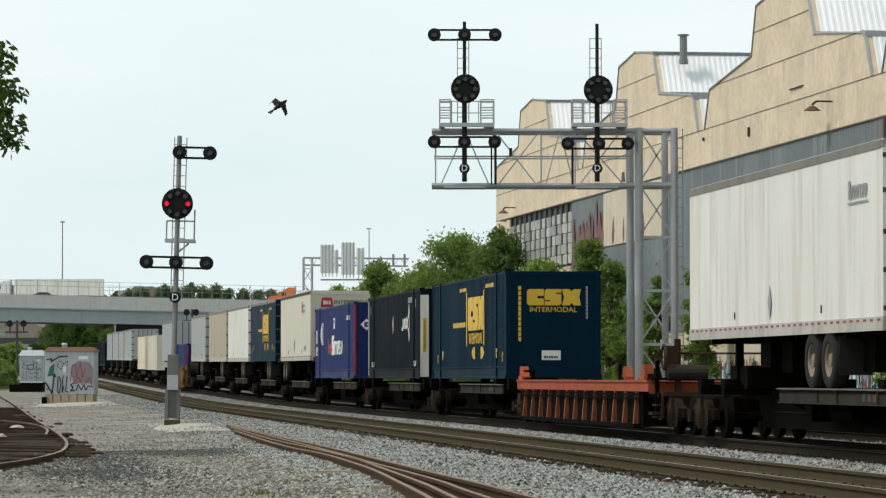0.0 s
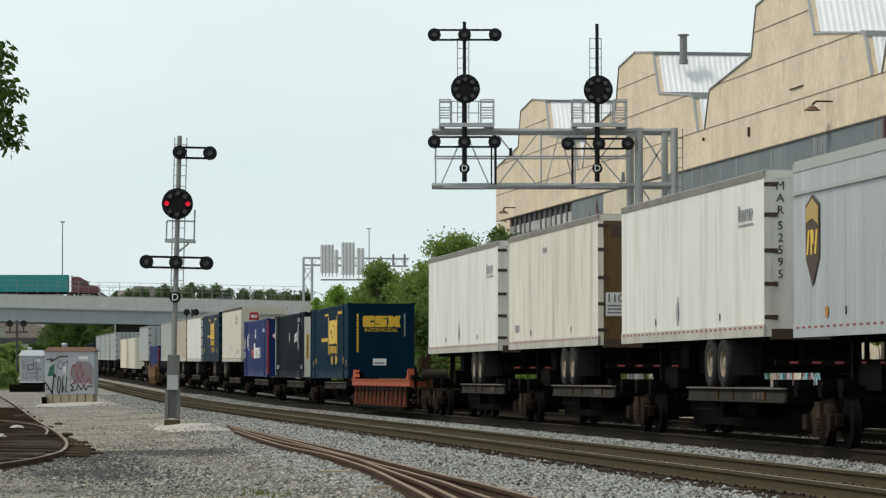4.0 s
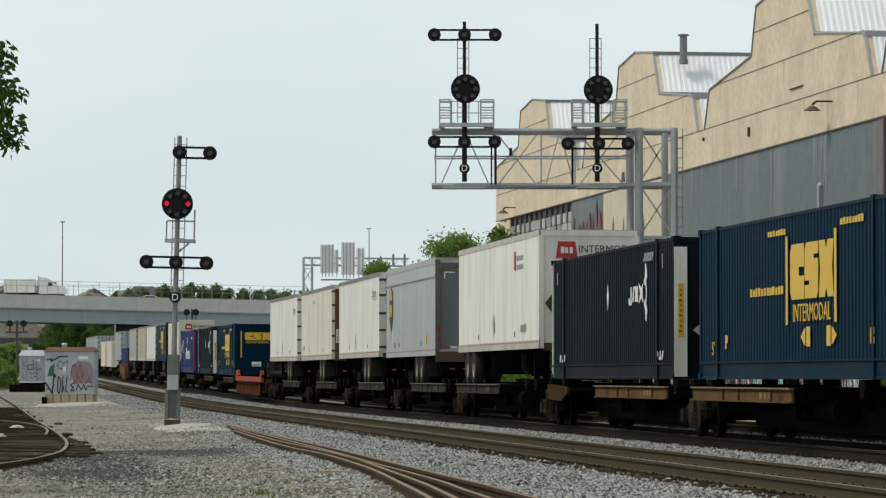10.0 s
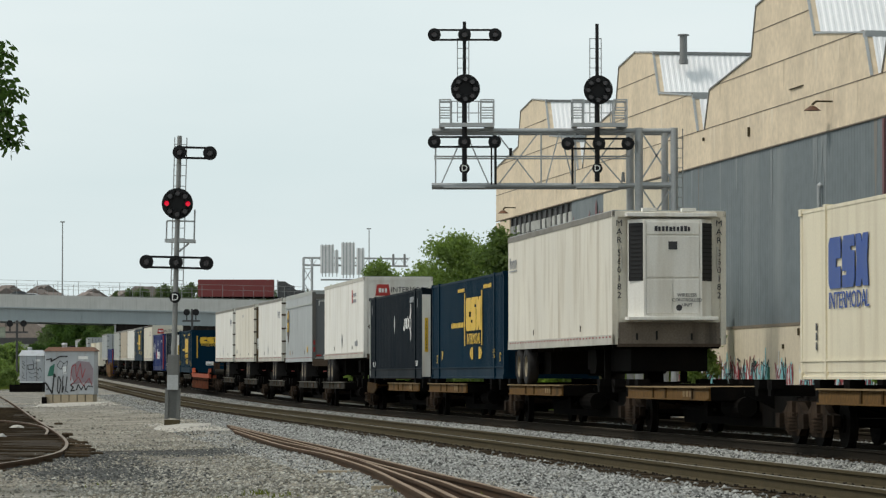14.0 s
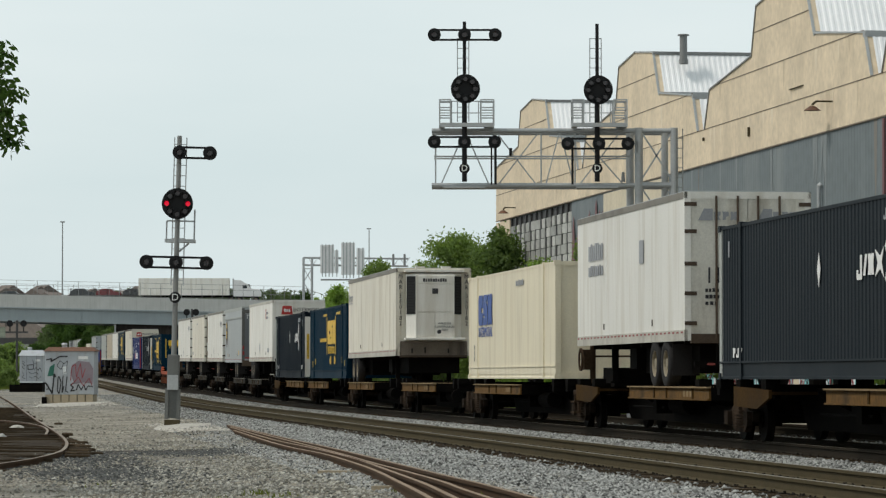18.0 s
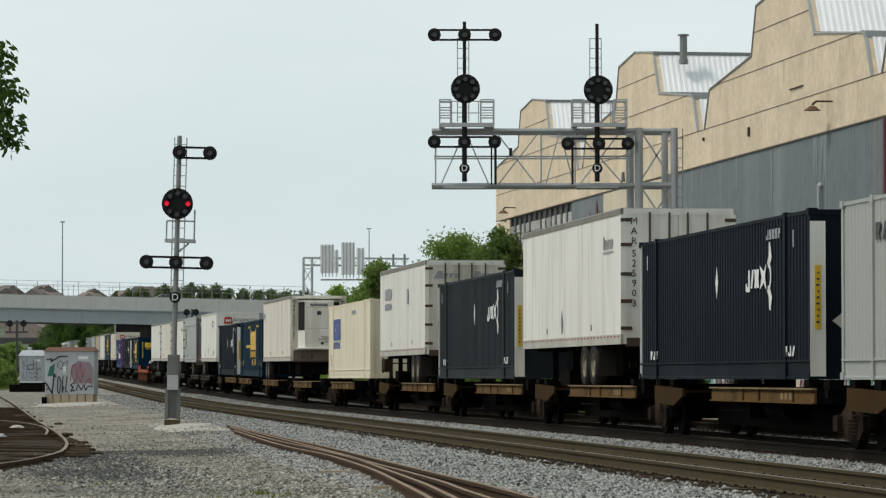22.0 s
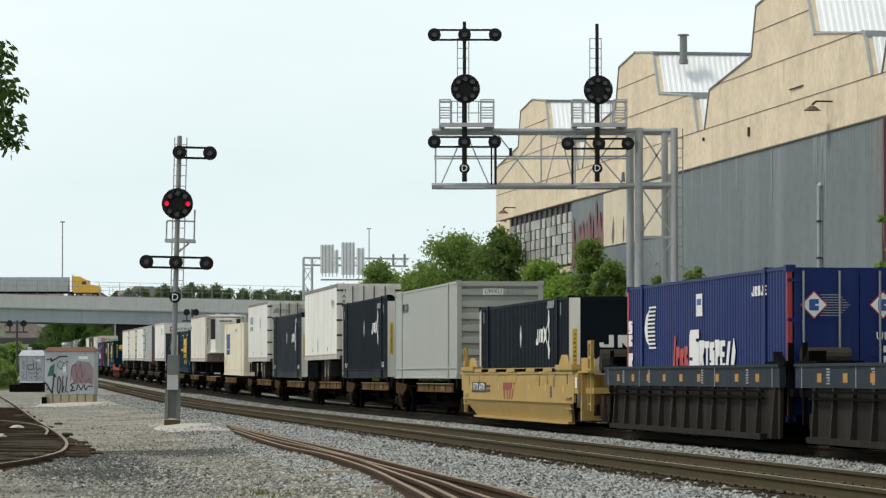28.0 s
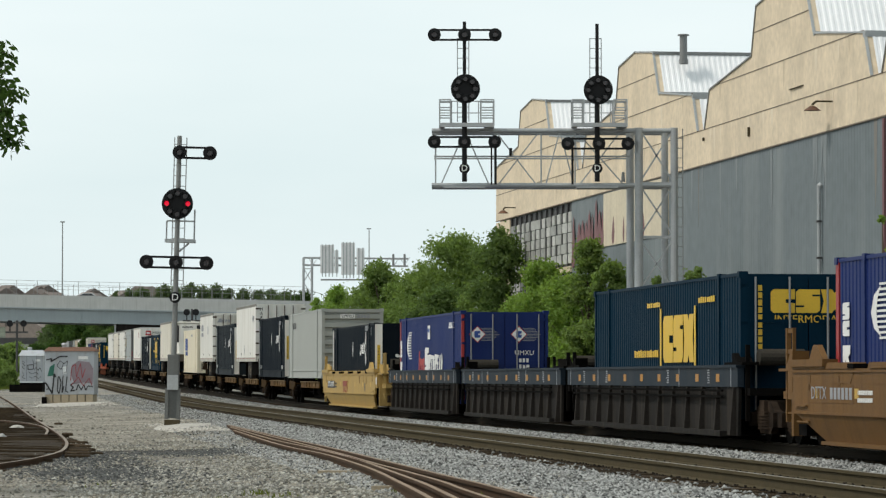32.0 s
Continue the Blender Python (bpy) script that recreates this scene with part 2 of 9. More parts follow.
M = dict(
    gravel=ground_mat(),
    limestone=mat("limestone_fines", (0.44, 0.42, 0.375), 0.95, vary=0.4, scale=1.3, grain=30, bump=0.5),
    fouled=mat("fouled_brown_ballast", (0.105, 0.085, 0.060), 0.95, vary=0.35, scale=1.2, grain=16, bump=0.9, spec=0.03),
    # oil stain darkened further, so the colour also carries the shade under the train
    oily_shaded=mat("oil_and_shade_dark_ballast", (0.03, 0.026, 0.022), 0.9, vary=0.35, scale=1.2, grain=16, bump=0.9, spec=0.03),
    stone=leaf_mat("loose_crushed_stone", (0.262, 0.268, 0.258), 0.85, 0.0),
    yard_stone=leaf_mat("dusty_yard_stone", (0.315, 0.308, 0.272), 0.6, 0.0),
    siding_head=mat("grey_brown_siding_rail_top", (0.25, 0.215, 0.18), 0.8, vary=0.25, scale=2, grain=30, spec=0.1),
    grit=leaf_mat("brown_grey_grit", (0.28, 0.26, 0.212), 0.6, 0.0),
    dark_stone=leaf_mat("dark_cinder_and_shadow_stone", (0.085, 0.088, 0.086), 0.7, 0.0),
    # soil colour for the cast shadow laid over the yard
    yard_shade=mat("dark_shadow_soil", (0.075, 0.068, 0.058), 0.95, vary=0.4, scale=1.5, grain=20, bump=0.7, spec=0.03),
    soil=mat("dark_brown_tie_soil", (0.045, 0.036, 0.027), 0.95, vary=0.45, scale=1.2, grain=18, bump=0.8, dirt_amount=0.5, dirt=(0.11, 0.095, 0.075), spec=0.03),
    chips=leaf_mat("limestone_chip", (0.44, 0.42, 0.375), 0.4, 0.0),
    rust_sheet=mat("rusty_roof_sheet", (0.15, 0.075, 0.045), 0.85, vary=0.3, scale=2, grain=20, dirt_amount=0.5, dirt=(0.12, 0.07, 0.05)),
    cabin=mat("pale_galvanised_cabin_sheet", (0.44, 0.47, 0.50), 0.6, vary=0.1, scale=1.0, grain=10, streak=0.35, dirt=(0.28, 0.24, 0.2)),
    timber=mat("pale_weathered_timber", (0.36, 0.30, 0.21), 0.9, vary=0.2, scale=3, grain=25),
    spray_black=mat("black_spray_paint", (0.02, 0.02, 0.022), 0.6, vary=0.2),
    spray_cyan=mat("cyan_spray_paint", (0.25, 0.58, 0.62), 0.6, vary=0.2),
    spray_red=mat("maroon_spray_paint", (0.30, 0.05, 0.06), 0.6, vary=0.2),
    spray_white=mat("white_spray_paint", (0.75, 0.78, 0.78), 0.6, vary=0.15),
    spray_green=mat("dark_green_spray_paint", (0.02, 0.13, 0.09), 0.6, vary=0.2),
    mauve=mat("faded_mauve_spray_paint", (0.25, 0.205, 0.23), 0.7, vary=0.2),
    maroon=mat("maroon_paint_runs", (0.20, 0.095, 0.10), 0.7, vary=0.25, scale=2),
    teal=mat("teal_container_paint", (0.02, 0.24, 0.24), 0.5, vary=0.1, streak=0.15),
    maroon_box=mat("dark_red_container_paint", (0.17, 0.025, 0.025), 0.5, vary=0.12, streak=0.15),
    cab_yellow=mat("yellow_cab_paint", (0.72, 0.40, 0.02), 0.35, vary=0.05, clear=0.5),
    cab_orange=mat("orange_cab_paint", (0.65, 0.16, 0.03), 0.35, vary=0.05, clear=0.5),
    cab_black=mat("black_cab_paint", (0.015, 0.015, 0.017), 0.3, vary=0.05, clear=0.5),
    cab_maroon=mat("maroon_cab_paint", (0.10, 0.015, 0.015), 0.3, vary=0.05, clear=0.5),
    cab_blue=mat("navy_blue_truck_paint", (0.012, 0.03, 0.11), 0.35, vary=0.06, clear=0.5),
    car_dark=mat("charcoal_car_paint", (0.03, 0.032, 0.036), 0.3, vary=0.05, clear=0.7),
    car_white=mat("white_car_paint", (0.7, 0.7, 0.7), 0.3, vary=0.03, clear=0.7),
    car_red=mat("dark_red_car_paint", (0.16, 0.012, 0.015), 0.3, vary=0.05, clear=0.7),
    car_silver=mat("silver_car_paint", (0.35, 0.36, 0.37), 0.3, metal=0.3, vary=0.05, clear=0.7),
    glass=mat("dark_tinted_glass", (0.02, 0.025, 0.03), 0.08, vary=0.05, spec=0.7),
    sign_back=mat("unpainted_sign_back", (0.86, 0.86, 0.85), 0.6, vary=0.08),
    far_hill=mat("hazy_wooded_hill", (0.10, 0.118, 0.085), 1.0, vary=0.5, scale=0.09, grain=0.5),
    far_roofs=mat("hazy_brick_houses", (0.20, 0.165, 0.145), 0.9, vary=0.2, scale=0.2, grain=1, rnd=0.3),
    rail=mat("rusty_rail_steel", (0.078, 0.064, 0.038), 0.85, vary=0.25, scale=3, grain=40, spec=0.04),
    # shaded copy of the rail steel, near black for rails below the train
    rail_shade=mat("shade_black_rail_steel", (0.028, 0.023, 0.017), 0.85, vary=0.3, scale=3, grain=40, spec=0.05),
    railhead=mat("worn_railhead", (0.24, 0.21, 0.165), 0.5, metal=0.4, vary=0.1),
    # rust in two tones: web darkened as shaded, head paled as lit
    old_rail=mat("rusted_shaded_spare_rail", (0.075, 0.048, 0.031), 0.8, vary=0.3, scale=2, grain=30, spec=0.05),
    rust_lit_head=mat("rust_tan_lit_rail_top", (0.27, 0.20, 0.14), 0.8, vary=0.25, scale=2, grain=30, spec=0.2),
    tie=mat("creosoted_timber", (0.062, 0.046, 0.03), 0.9, vary=0.3, scale=4, grain=30, bump=0.4, rnd=0.3, spec=0.04),
    concrete=mat("weathered_concrete", (0.46, 0.47, 0.455), 0.85, vary=0.12, scale=0.6, grain=8, streak=0.3, dirt=(0.2, 0.19, 0.17)),
    girder=mat("pale_blue_grey_girder", (0.30, 0.345, 0.36), 0.55, vary=0.08, scale=0.5, streak=0.2, dirt=(0.2, 0.2, 0.19)),
    pier=mat("stained_brown_concrete", (0.20, 0.15, 0.11), 0.9, vary=0.25, scale=0.5, streak=0.4, spec=0.2),
    tan=mat("tan_painted_wall", (0.75, 0.63, 0.465), 0.8, vary=0.19, scale=0.6, grain=4, streak=0.5, dirt=(0.50, 0.42, 0.31), run=(0.55, 0.55, 0.3), bump=0.3, spec=0.2),
    tan_pale=mat("pale_run_on_tan_wall", (0.78, 0.67, 0.51), 0.8, vary=0.12),
    tan_stain=mat("brown_run_on_tan_wall", (0.62, 0.51, 0.36), 0.8, vary=0.12),
    sheet_pale=mat("pale_run_on_grey_sheet", (0.235, 0.262, 0.268), 0.7, vary=0.12),
    sheet_rust=mat("rusty_run_on_grey_sheet", (0.215, 0.195, 0.17), 0.7, vary=0.15),
    tan_trim=mat("tan_wall_seam", (0.20, 0.16, 0.115), 0.8, vary=0.2),
    grey_sheet=mat("grey_corrugated_sheet", (0.168, 0.196, 0.206), 0.6, vary=0.18, scale=0.12, grain=2, streak=0.8, dirt=(0.285, 0.315, 0.315), run=(0.32, 0.32, 0.025), spec=0.2),
    cream_wall=mat("cream_painted_plinth", (0.68, 0.60, 0.45), 0.8, vary=0.12, scale=0.5, grain=6, streak=0.4, dirt=(0.38, 0.31, 0.22)),
    white_sheet=mat("white_corrugated_roof_sheet", (0.90, 0.91, 0.92), 0.5, vary=0.06, scale=0.5, streak=0.15, dirt=(0.6, 0.6, 0.6)),
    glass_old=mat("grimy_factory_glass", (0.42, 0.42, 0.39), 0.6, vary=0.22, scale=1.0, grain=5, rnd=0.28),
    dark_trim=mat("dark_steel_trim", (0.05, 0.05, 0.05), 0.6, vary=0.2),
    galv=mat("galvanised_steel", (0.42, 0.435, 0.44), 0.5, metal=0.35, vary=0.14, scale=2, grain=18),
    mast=mat("dull_grey_mast_paint", (0.155, 0.16, 0.155), 0.7, vary=0.15, scale=2, streak=0.3, dirt=(0.08, 0.075, 0.065), spec=0.2),
    galv_dark=mat("dull_galvanised_pipe", (0.24, 0.245, 0.24), 0.55, metal=0.3, vary=0.15, scale=2),
    black=mat("black_signal_paint", (0.012, 0.012, 0.013), 0.45, vary=0.2, spec=0.2),
    lens=mat("dark_signal_lens", (0.055, 0.022, 0.024), 0.15, vary=0.5, scale=6, spec=0.6),
    red_on=mat("lit_red_lens", (0.85, 0.0, 0.03), 0.3, vary=0.02, emit=0.75),
    white=mat("white_paint", (0.8, 0.8, 0.78), 0.55, vary=0.06),
    # underframe, truck and wheel colours also carry the shade beneath the cars
    under=mat("shade_black_underframe_grime", (0.006, 0.0055, 0.005), 0.9, vary=0.4, scale=2, dirt_amount=0.35, dirt=(0.018, 0.013, 0.009), spec=0.03),
    truck=mat("rusty_truck_casting", (0.016, 0.012, 0.009), 0.9, vary=0.4, scale=4, dirt_amount=0.75, dirt=(0.085, 0.058, 0.04), spec=0.04),
    wheel=mat("dark_wheel_steel", (0.010, 0.009, 0.008), 0.8, vary=0.3, spec=0.04),
    pad=mat("tan_yellow_platform", (0.135, 0.072, 0.020), 0.75, vary=0.4, scale=1.3, grain=9, dirt_amount=0.95, dirt=(0.030, 0.022, 0.014), spec=0.12),
    pad_side=mat("dark_brown_platform_edge", (0.055, 0.031, 0.011), 0.85, vary=0.35, scale=1.5, dirt_amount=0.9, dirt=(0.035, 0.024, 0.016), spec=0.05),
    # platform tops: wear, plus light on the upper edge put into the colour
    pad_worn_lit=mat("worn_lit_tan_platform_top", (0.27, 0.195, 0.11), 0.9, vary=0.3, scale=1.5, dirt_amount=0.6, dirt=(0.07, 0.055, 0.04), spec=0.05),
    rust_frame=mat("rust_brown_frame_steel", (0.060, 0.038, 0.024), 0.85, vary=0.4, scale=3, dirt_amount=0.6, dirt=(0.022, 0.017, 0.013), spec=0.05),
    pad_grey=mat("worn_lit_grey_platform_top", (0.17, 0.16, 0.14), 0.9, vary=0.35, scale=1.5, dirt_amount=0.6, dirt=(0.05, 0.045, 0.038), spec=0.05),
    pad_dark=mat("grimy_brown_platform", (0.042, 0.038, 0.031), 0.85, vary=0.3, scale=1.5, dirt_amount=0.7, dirt=(0.02, 0.017, 0.014), spec=0.08),
    tyre=mat("black_rubber", (0.022, 0.021, 0.021), 0.85, vary=0.25, spec=0.2),
    rim=mat("pale_steel_rim", (0.24, 0.20, 0.135), 0.5, metal=0.1, vary=0.3, scale=3),
    leaf=leaf_mat("mid_green_leaves", (0.165, 0.230, 0.082)),
    leaf_light=leaf_mat("light_green_leaves", (0.20, 0.292, 0.082)),
    leaf_dark=leaf_mat("dark_green_leaves", (0.118, 0.172, 0.068)),
    leaf_far=leaf_mat("hazy_far_leaves", (0.10, 0.14, 0.075)),
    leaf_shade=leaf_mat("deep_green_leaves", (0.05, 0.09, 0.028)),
    # concrete with the shadow below the bridge deck put into its colour
    bridge_shade=mat("shade_dark_concrete", (0.03, 0.027, 0.025), 0.9, vary=0.3, scale=0.5, streak=0.3, spec=0.05),
    bark=mat("grey_brown_bark", (0.11, 0.085, 0.06), 0.9, vary=0.3, scale=4, grain=30, bump=0.5),
    grass=leaf_mat("rough_grass", (0.12, 0.14, 0.04)),
)

# ------------------------------------------------------------------ mesh helpers
def bx(bm, x0, x1, y0, y1, z0, z1, m=None):
    """A box between two corners, added to bm."""
    v = [bm.verts.new(p) for p in ((x0, y0, z0), (x1, y0, z0), (x1, y1, z0), (x0, y1, z0), (x0, y0, z1), (x1, y0, z1), (x1, y1, z1), (x0, y1, z1))]
    if m is not None:
        for q in v:
            q.co = m @ q.co
    for f in ((3, 2, 1, 0), (4, 5, 6, 7), (0, 1, 5, 4), (1, 2, 6, 5), (2, 3, 7, 6), (3, 0, 4, 7)):
        bm.faces.new([v[i] for i in f])
    return v


def tube(bm, a, b, r, n=8, r2=None):
    """A round bar from a to b."""
    a, b = Vector(a), Vector(b)
    q = (b - a).to_track_quat("Z", "Y").to_matrix()
    r2 = r if r2 is None else r2
    ra = [bm.verts.new(a + q @ Vector((math.cos(6.2832 * i / n) * r, math.sin(6.2832 * i / n) * r, 0))) for i in range(n)]
    rb = [bm.verts.new(b + q @ Vector((math.cos(6.2832 * i / n) * r2, math.sin(6.2832 * i / n) * r2, 0))) for i in range(n)]
    for i in range(n):
        bm.faces.new((ra[i], ra[(i + 1) % n], rb[(i + 1) % n], rb[i]))
    bm.faces.new(ra[::-1]); bm.faces.new(rb)


def bar(bm, a, b, w, h=None):
    """A square bar from a to b."""
    a, b = Vector(a), Vector(b)
    q = (b - a).to_track_quat("X", "Z").to_matrix().to_4x4()
    h = w if h is None else h
    bx(bm, 0, (b - a).length, -w / 2, w / 2, -h / 2, h / 2, Matrix.Translation(a) @ q)


def ring(bm, c, axis, r0, r1, depth, n=24):
    """A tube wall round axis, from radius r0 to r1."""
    c = Vector(c)
    q = Vector(axis).to_track_quat("Z", "Y").to_matrix()
    v = [[bm.verts.new(c + q @ Vector((math.cos(6.2832 * i / n) * r, math.sin(6.2832 * i / n) * r, d))) for i in range(n)]
         for r, d in ((r0, 0), (r1, 0), (r1, depth), (r0, depth))]
    for k in range(4):
        for i in range(n):
            bm.faces.new((v[k][i], v[k][(i + 1) % n], v[(k + 1) % 4][(i + 1) % n], v[(k + 1) % 4][i]))


def prism(bm, pts, axis, lo, hi):
    """A polygon given in two axes, pushed out along the third: axis 'x' takes (y, z), 'y' takes (x, z), 'z' takes (x, y)."""
    put = {"x": lambda p, d: (d, p[0], p[1]), "y": lambda p, d: (p[0], d, p[1]), "z": lambda p, d: (p[0], p[1], d)}[axis]
    a = [bm.verts.new(put(p, lo)) for p in pts]
    b = [bm.verts.new(put(p, hi)) for p in pts]
    n = len(pts)
    for i in range(n):
        bm.faces.new((a[i], a[(i + 1) % n], b[(i + 1) % n], b[i]))
    bm.faces.new(a[::-1]); bm.faces.new(b)


def mesh_of(name, bm, material, smooth=False, bevel=0.0):
    if bevel:
        bmesh.ops.bevel(bm, geom=bm.edges[:], offset=bevel, segments=1, affect="EDGES")
    bmesh.ops.recalc_face_normals(bm, faces=bm.faces[:])
    me = bpy.data.meshes.new(name)
    bm.to_mesh(me)
    bm.free()
    me.materials.append(material)
    if smooth:
        for p in me.polygons:
            p.use_smooth = True
    return me


def part(name, bm, material, parent=None, label="", at=None, smooth=False, bevel=0.0):
    """ONE mesh object from bm, under a thing or a part."""
    ob = new(name, bm if isinstance(bm, bpy.types.Mesh) else mesh_of(name, bm, material, smooth, bevel))
    if parent is not None:
        ob.parent = parent
    if at is not None:
        ob.matrix_basis = at
    if label:
        ob["label"] = label
    return ob


def thing(name, label, category, group="", kind="", at=None):
    ob = new(name)
    ob.empty_display_size = 0.3
    if at is not None:
        ob.matrix_basis = at
    return tagged(ob, label, category, group, kind)


def B():
    return bmesh.new()


def box_part(name, dims, material, parent=None, label="", at=None, bevel=0.0):
    bm = B()
    bx(bm, *dims)
    return part(name, bm, material, parent, label, at, bevel=bevel)


def letters(name, text, size, material, parent, at, label="", depth=0.004, squeeze=1.0):
    """Writing in the built-in font, turned into a mesh."""
    cu = bpy.data.curves.new(name, "FONT")
    cu.body, cu.size, cu.extrude, cu.align_x, cu.align_y = text, size, depth, "CENTER", "CENTER"
    cu.resolution_u = 2
    tmp = bpy.data.objects.new(name, cu)
    me = bpy.data.meshes.new_from_object(tmp)
    bpy.data.objects.remove(tmp)
    me.transform(Matrix.Diagonal((squeeze, 1, 1, 1)))
    me.materials.clear()
    me.materials.append(material)
    ob = new(name, me)
    ob.parent, ob.matrix_basis = parent, at
    if label:
        ob["label"] = label
    return ob


# ------------------------------------------------------------------ the lie of the land
LEAN = 0.1284                     # the tracks run to x = A - LEAN * y
NORM = math.hypot(1, LEAN)
TURN = math.degrees(math.atan(LEAN))
TRACKS = dict(near=10.37, train=15.35, far=19.9)


def rise(y):
    """Height of the railheads, which climb towards the bridge."""
    k = max(0.0, y - 150.0)
    return 0.0058 * k * k / (k + 50.0)


def px_at(px, py, y):
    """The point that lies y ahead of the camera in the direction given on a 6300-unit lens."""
    k = y / 6300.0
    return Vector(((px - 784) * k, y, (668 - py) * k + EYE))


def on_line(a, s, z=0.0):
    y = s / NORM
    return Vector((a - LEAN * y, y, rise(y) + z))


def track_pose(a, s, z=0.0):
    """x along the track and away from the camera, y towards the camera's side, z up."""
    p = on_line(a, s, z)
    slope = math.degrees(math.atan((rise(s / NORM + 1) - rise(s / NORM - 1)) / 2))
    return pose(*p, 0, -slope, 90 + TURN)

# ------------------------------------------------------------------ ground and tracks
def ground_height(x, y):
    lat = (x + LEAN * y)
    g = rise(y) - 0.22
    if lat < 7.0:
        g -= 0.10 * min(1.0, (7.0 - lat) / 3.0)
    g += 0.035 * noise.noise(Vector((x * 0.25, y * 0.12, 0))) + 0.02 * noise.noise(Vector((x * 1.1, y * 0.5, 3)))
    if lat < -26 and y > 150:
        g += min(4.0, (-26 - lat) * 0.25) * min(1, (y - 150) / 80)
    return g


def build_ground():
    xs = sorted(set([-3000, -1200, -500, -260, -160, -110] + [-90 + 1.0 * i for i in range(0, 150)] + [70, 90, 140, 260, 600, 1500, 3000]))
    ys = sorted(set([-3000, -900, -420] + list(range(-330, 20, 30)) + [20 + 1.5 * i for i in range(0, 130)] + list(range(218, 460, 8)) + [520, 640, 900, 1500, 3000, 4500]))
    verts = [(x - LEAN * min(max(y, -330), 900), y, ground_height(x - LEAN * min(max(y, -330), 900), y) if -330 <= y <= 900 else rise(min(y, 900)) - 0.3) for y in ys for x in xs]
    nx = len(xs)
    faces = [(j * nx + i, j * nx + i + 1, (j + 1) * nx + i + 1, (j + 1) * nx + i) for j in range(len(ys) - 1) for i in range(nx - 1)]
    me = bpy.data.meshes.new("ground")
    me.from_pydata(verts, [], faces)
    me.materials.append(M["gravel"])
    for p in me.polygons:
        p.use_smooth = True
    return tagged(new("ground", me), "grey crushed stone yard ground with dusty brown patches", "ground", kind="structure")


ground = build_ground()


def rail_section(bm, pts, heights=None, head=0.037, lean=0.0):
    """A rail laid along points at the top of its head: foot, web and head."""
    prof = [(-0.075, -0.185), (0.075, -0.185), (0.075, -0.172), (0.012, -0.15), (0.010, -0.05), (head, -0.04), (head, -0.004), (head - 0.008, 0.0),
            (-head + 0.008, 0.0), (-head, -0.004), (-head, -0.04), (-0.010, -0.05), (-0.012, -0.15), (-0.075, -0.172)]
    rings = []
    for i, p in enumerate(pts):
        d = Vector(pts[min(i + 1, len(pts) - 1)]) - Vector(pts[max(i - 1, 0)])
        d.z = 0
        d.normalize()
        side = Vector((d.y, -d.x, 0))
        rings.append([bm.verts.new(Vector(p) + side * u + Vector((0, 0, w))) for u, w in prof])
    n = len(prof)
    for a, b in zip(rings, rings[1:]):
        for i in range(n):
            bm.faces.new((a[i], b[i], b[(i + 1) % n], a[(i + 1) % n]))
    bm.faces.new(rings[0]); bm.faces.new(rings[-1][::-1])


def build_track(name, a, label, s_list, tie_from, tie_to, single=0, steel="rail", head="railhead"):
    t = thing(name, label, "railway track", kind="structure")
    for side in (-1, 1):
        bm = B()
        rail_section(bm, [on_line(a + side * 0.755 * NORM, s) for s in s_list])
        part("rail", bm, M[steel], t)
        bm = B()
        pts = [on_line(a + side * 0.755 * NORM, s, 0.0015) for s in s_list]
        for p, q in zip(pts, pts[1:]):
            off = Vector((0.030, 0.004, 0))
            bm.faces.new([bm.verts.new(v) for v in (p - off, p + off, q + off, q - off)])
        part("worn_running_surface", bm, M[head], t, "polished steel railhead")
    s = tie_from
    if single:
        me = mesh_of("tie", (lambda b: (bx(b, -0.11, 0.11, -1.3, 1.3, -0.33, -0.176), b)[1])(B()), M["tie"])
        while s < single:
            part("tie", me, None, t, at=track_pose(a, s) @ pose(0, random.uniform(-0.06, 0.06), random.uniform(-0.01, 0.006), 0, 0, random.uniform(-0.8, 0.8)))
            s += 0.53
    bm = B()
    while s < tie_to:
        m = track_pose(a, s)
        w = 0.11 + random.uniform(-0.008, 0.008)
        bx(bm, -w, w, -1.3 + random.uniform(-0.06, 0.06), 1.3 + random.uniform(-0.06, 0.06), -0.33, -0.178 + random.uniform(-0.01, 0.01), m)
        s += 0.53
    tagged(part("tie_row", bm, M["tie"], t), kind="stuff")
    bm = B()
    s = tie_from
    while s < min(tie_to, 170):
        m = track_pose(a, s)
        for side in (-0.755, 0.755):
            bx(bm, -0.09, 0.09, side - 0.17, side + 0.17, -0.187, -0.172, m)
            for k in range(4):
                u, v, h = random.uniform(-0.1, 0.08), side + random.choice((-0.16, 0.09, 0.11, 0.14)), random.uniform(0.0, 0.022)
                bx(bm, u, u + 0.02, v, v + 0.02, -0.18, -0.172 + h * 1.3, m)
        s += 0.53
    tagged(part("tie_plate_hardware", bm, M["oily_shaded"], t), kind="stuff")
    return t


S_LONG = [-330, -200, -100, 0, 40, 80, 120, 150] + [160 + 8 * i for i in range(38)] + [520, 640]
build_track("track_near", TRACKS["near"], "empty main track with rusty rails on grey ballast", S_LONG, 36, 300, single=150)
# rails under and behind the train take the darkened steel as its shadow
build_track("track_train", TRACKS["train"], "main track under the train with worn, shade-darkened rails", S_LONG, 36, 200, steel="rail_shade")
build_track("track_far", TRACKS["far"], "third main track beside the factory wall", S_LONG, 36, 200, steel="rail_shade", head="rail")


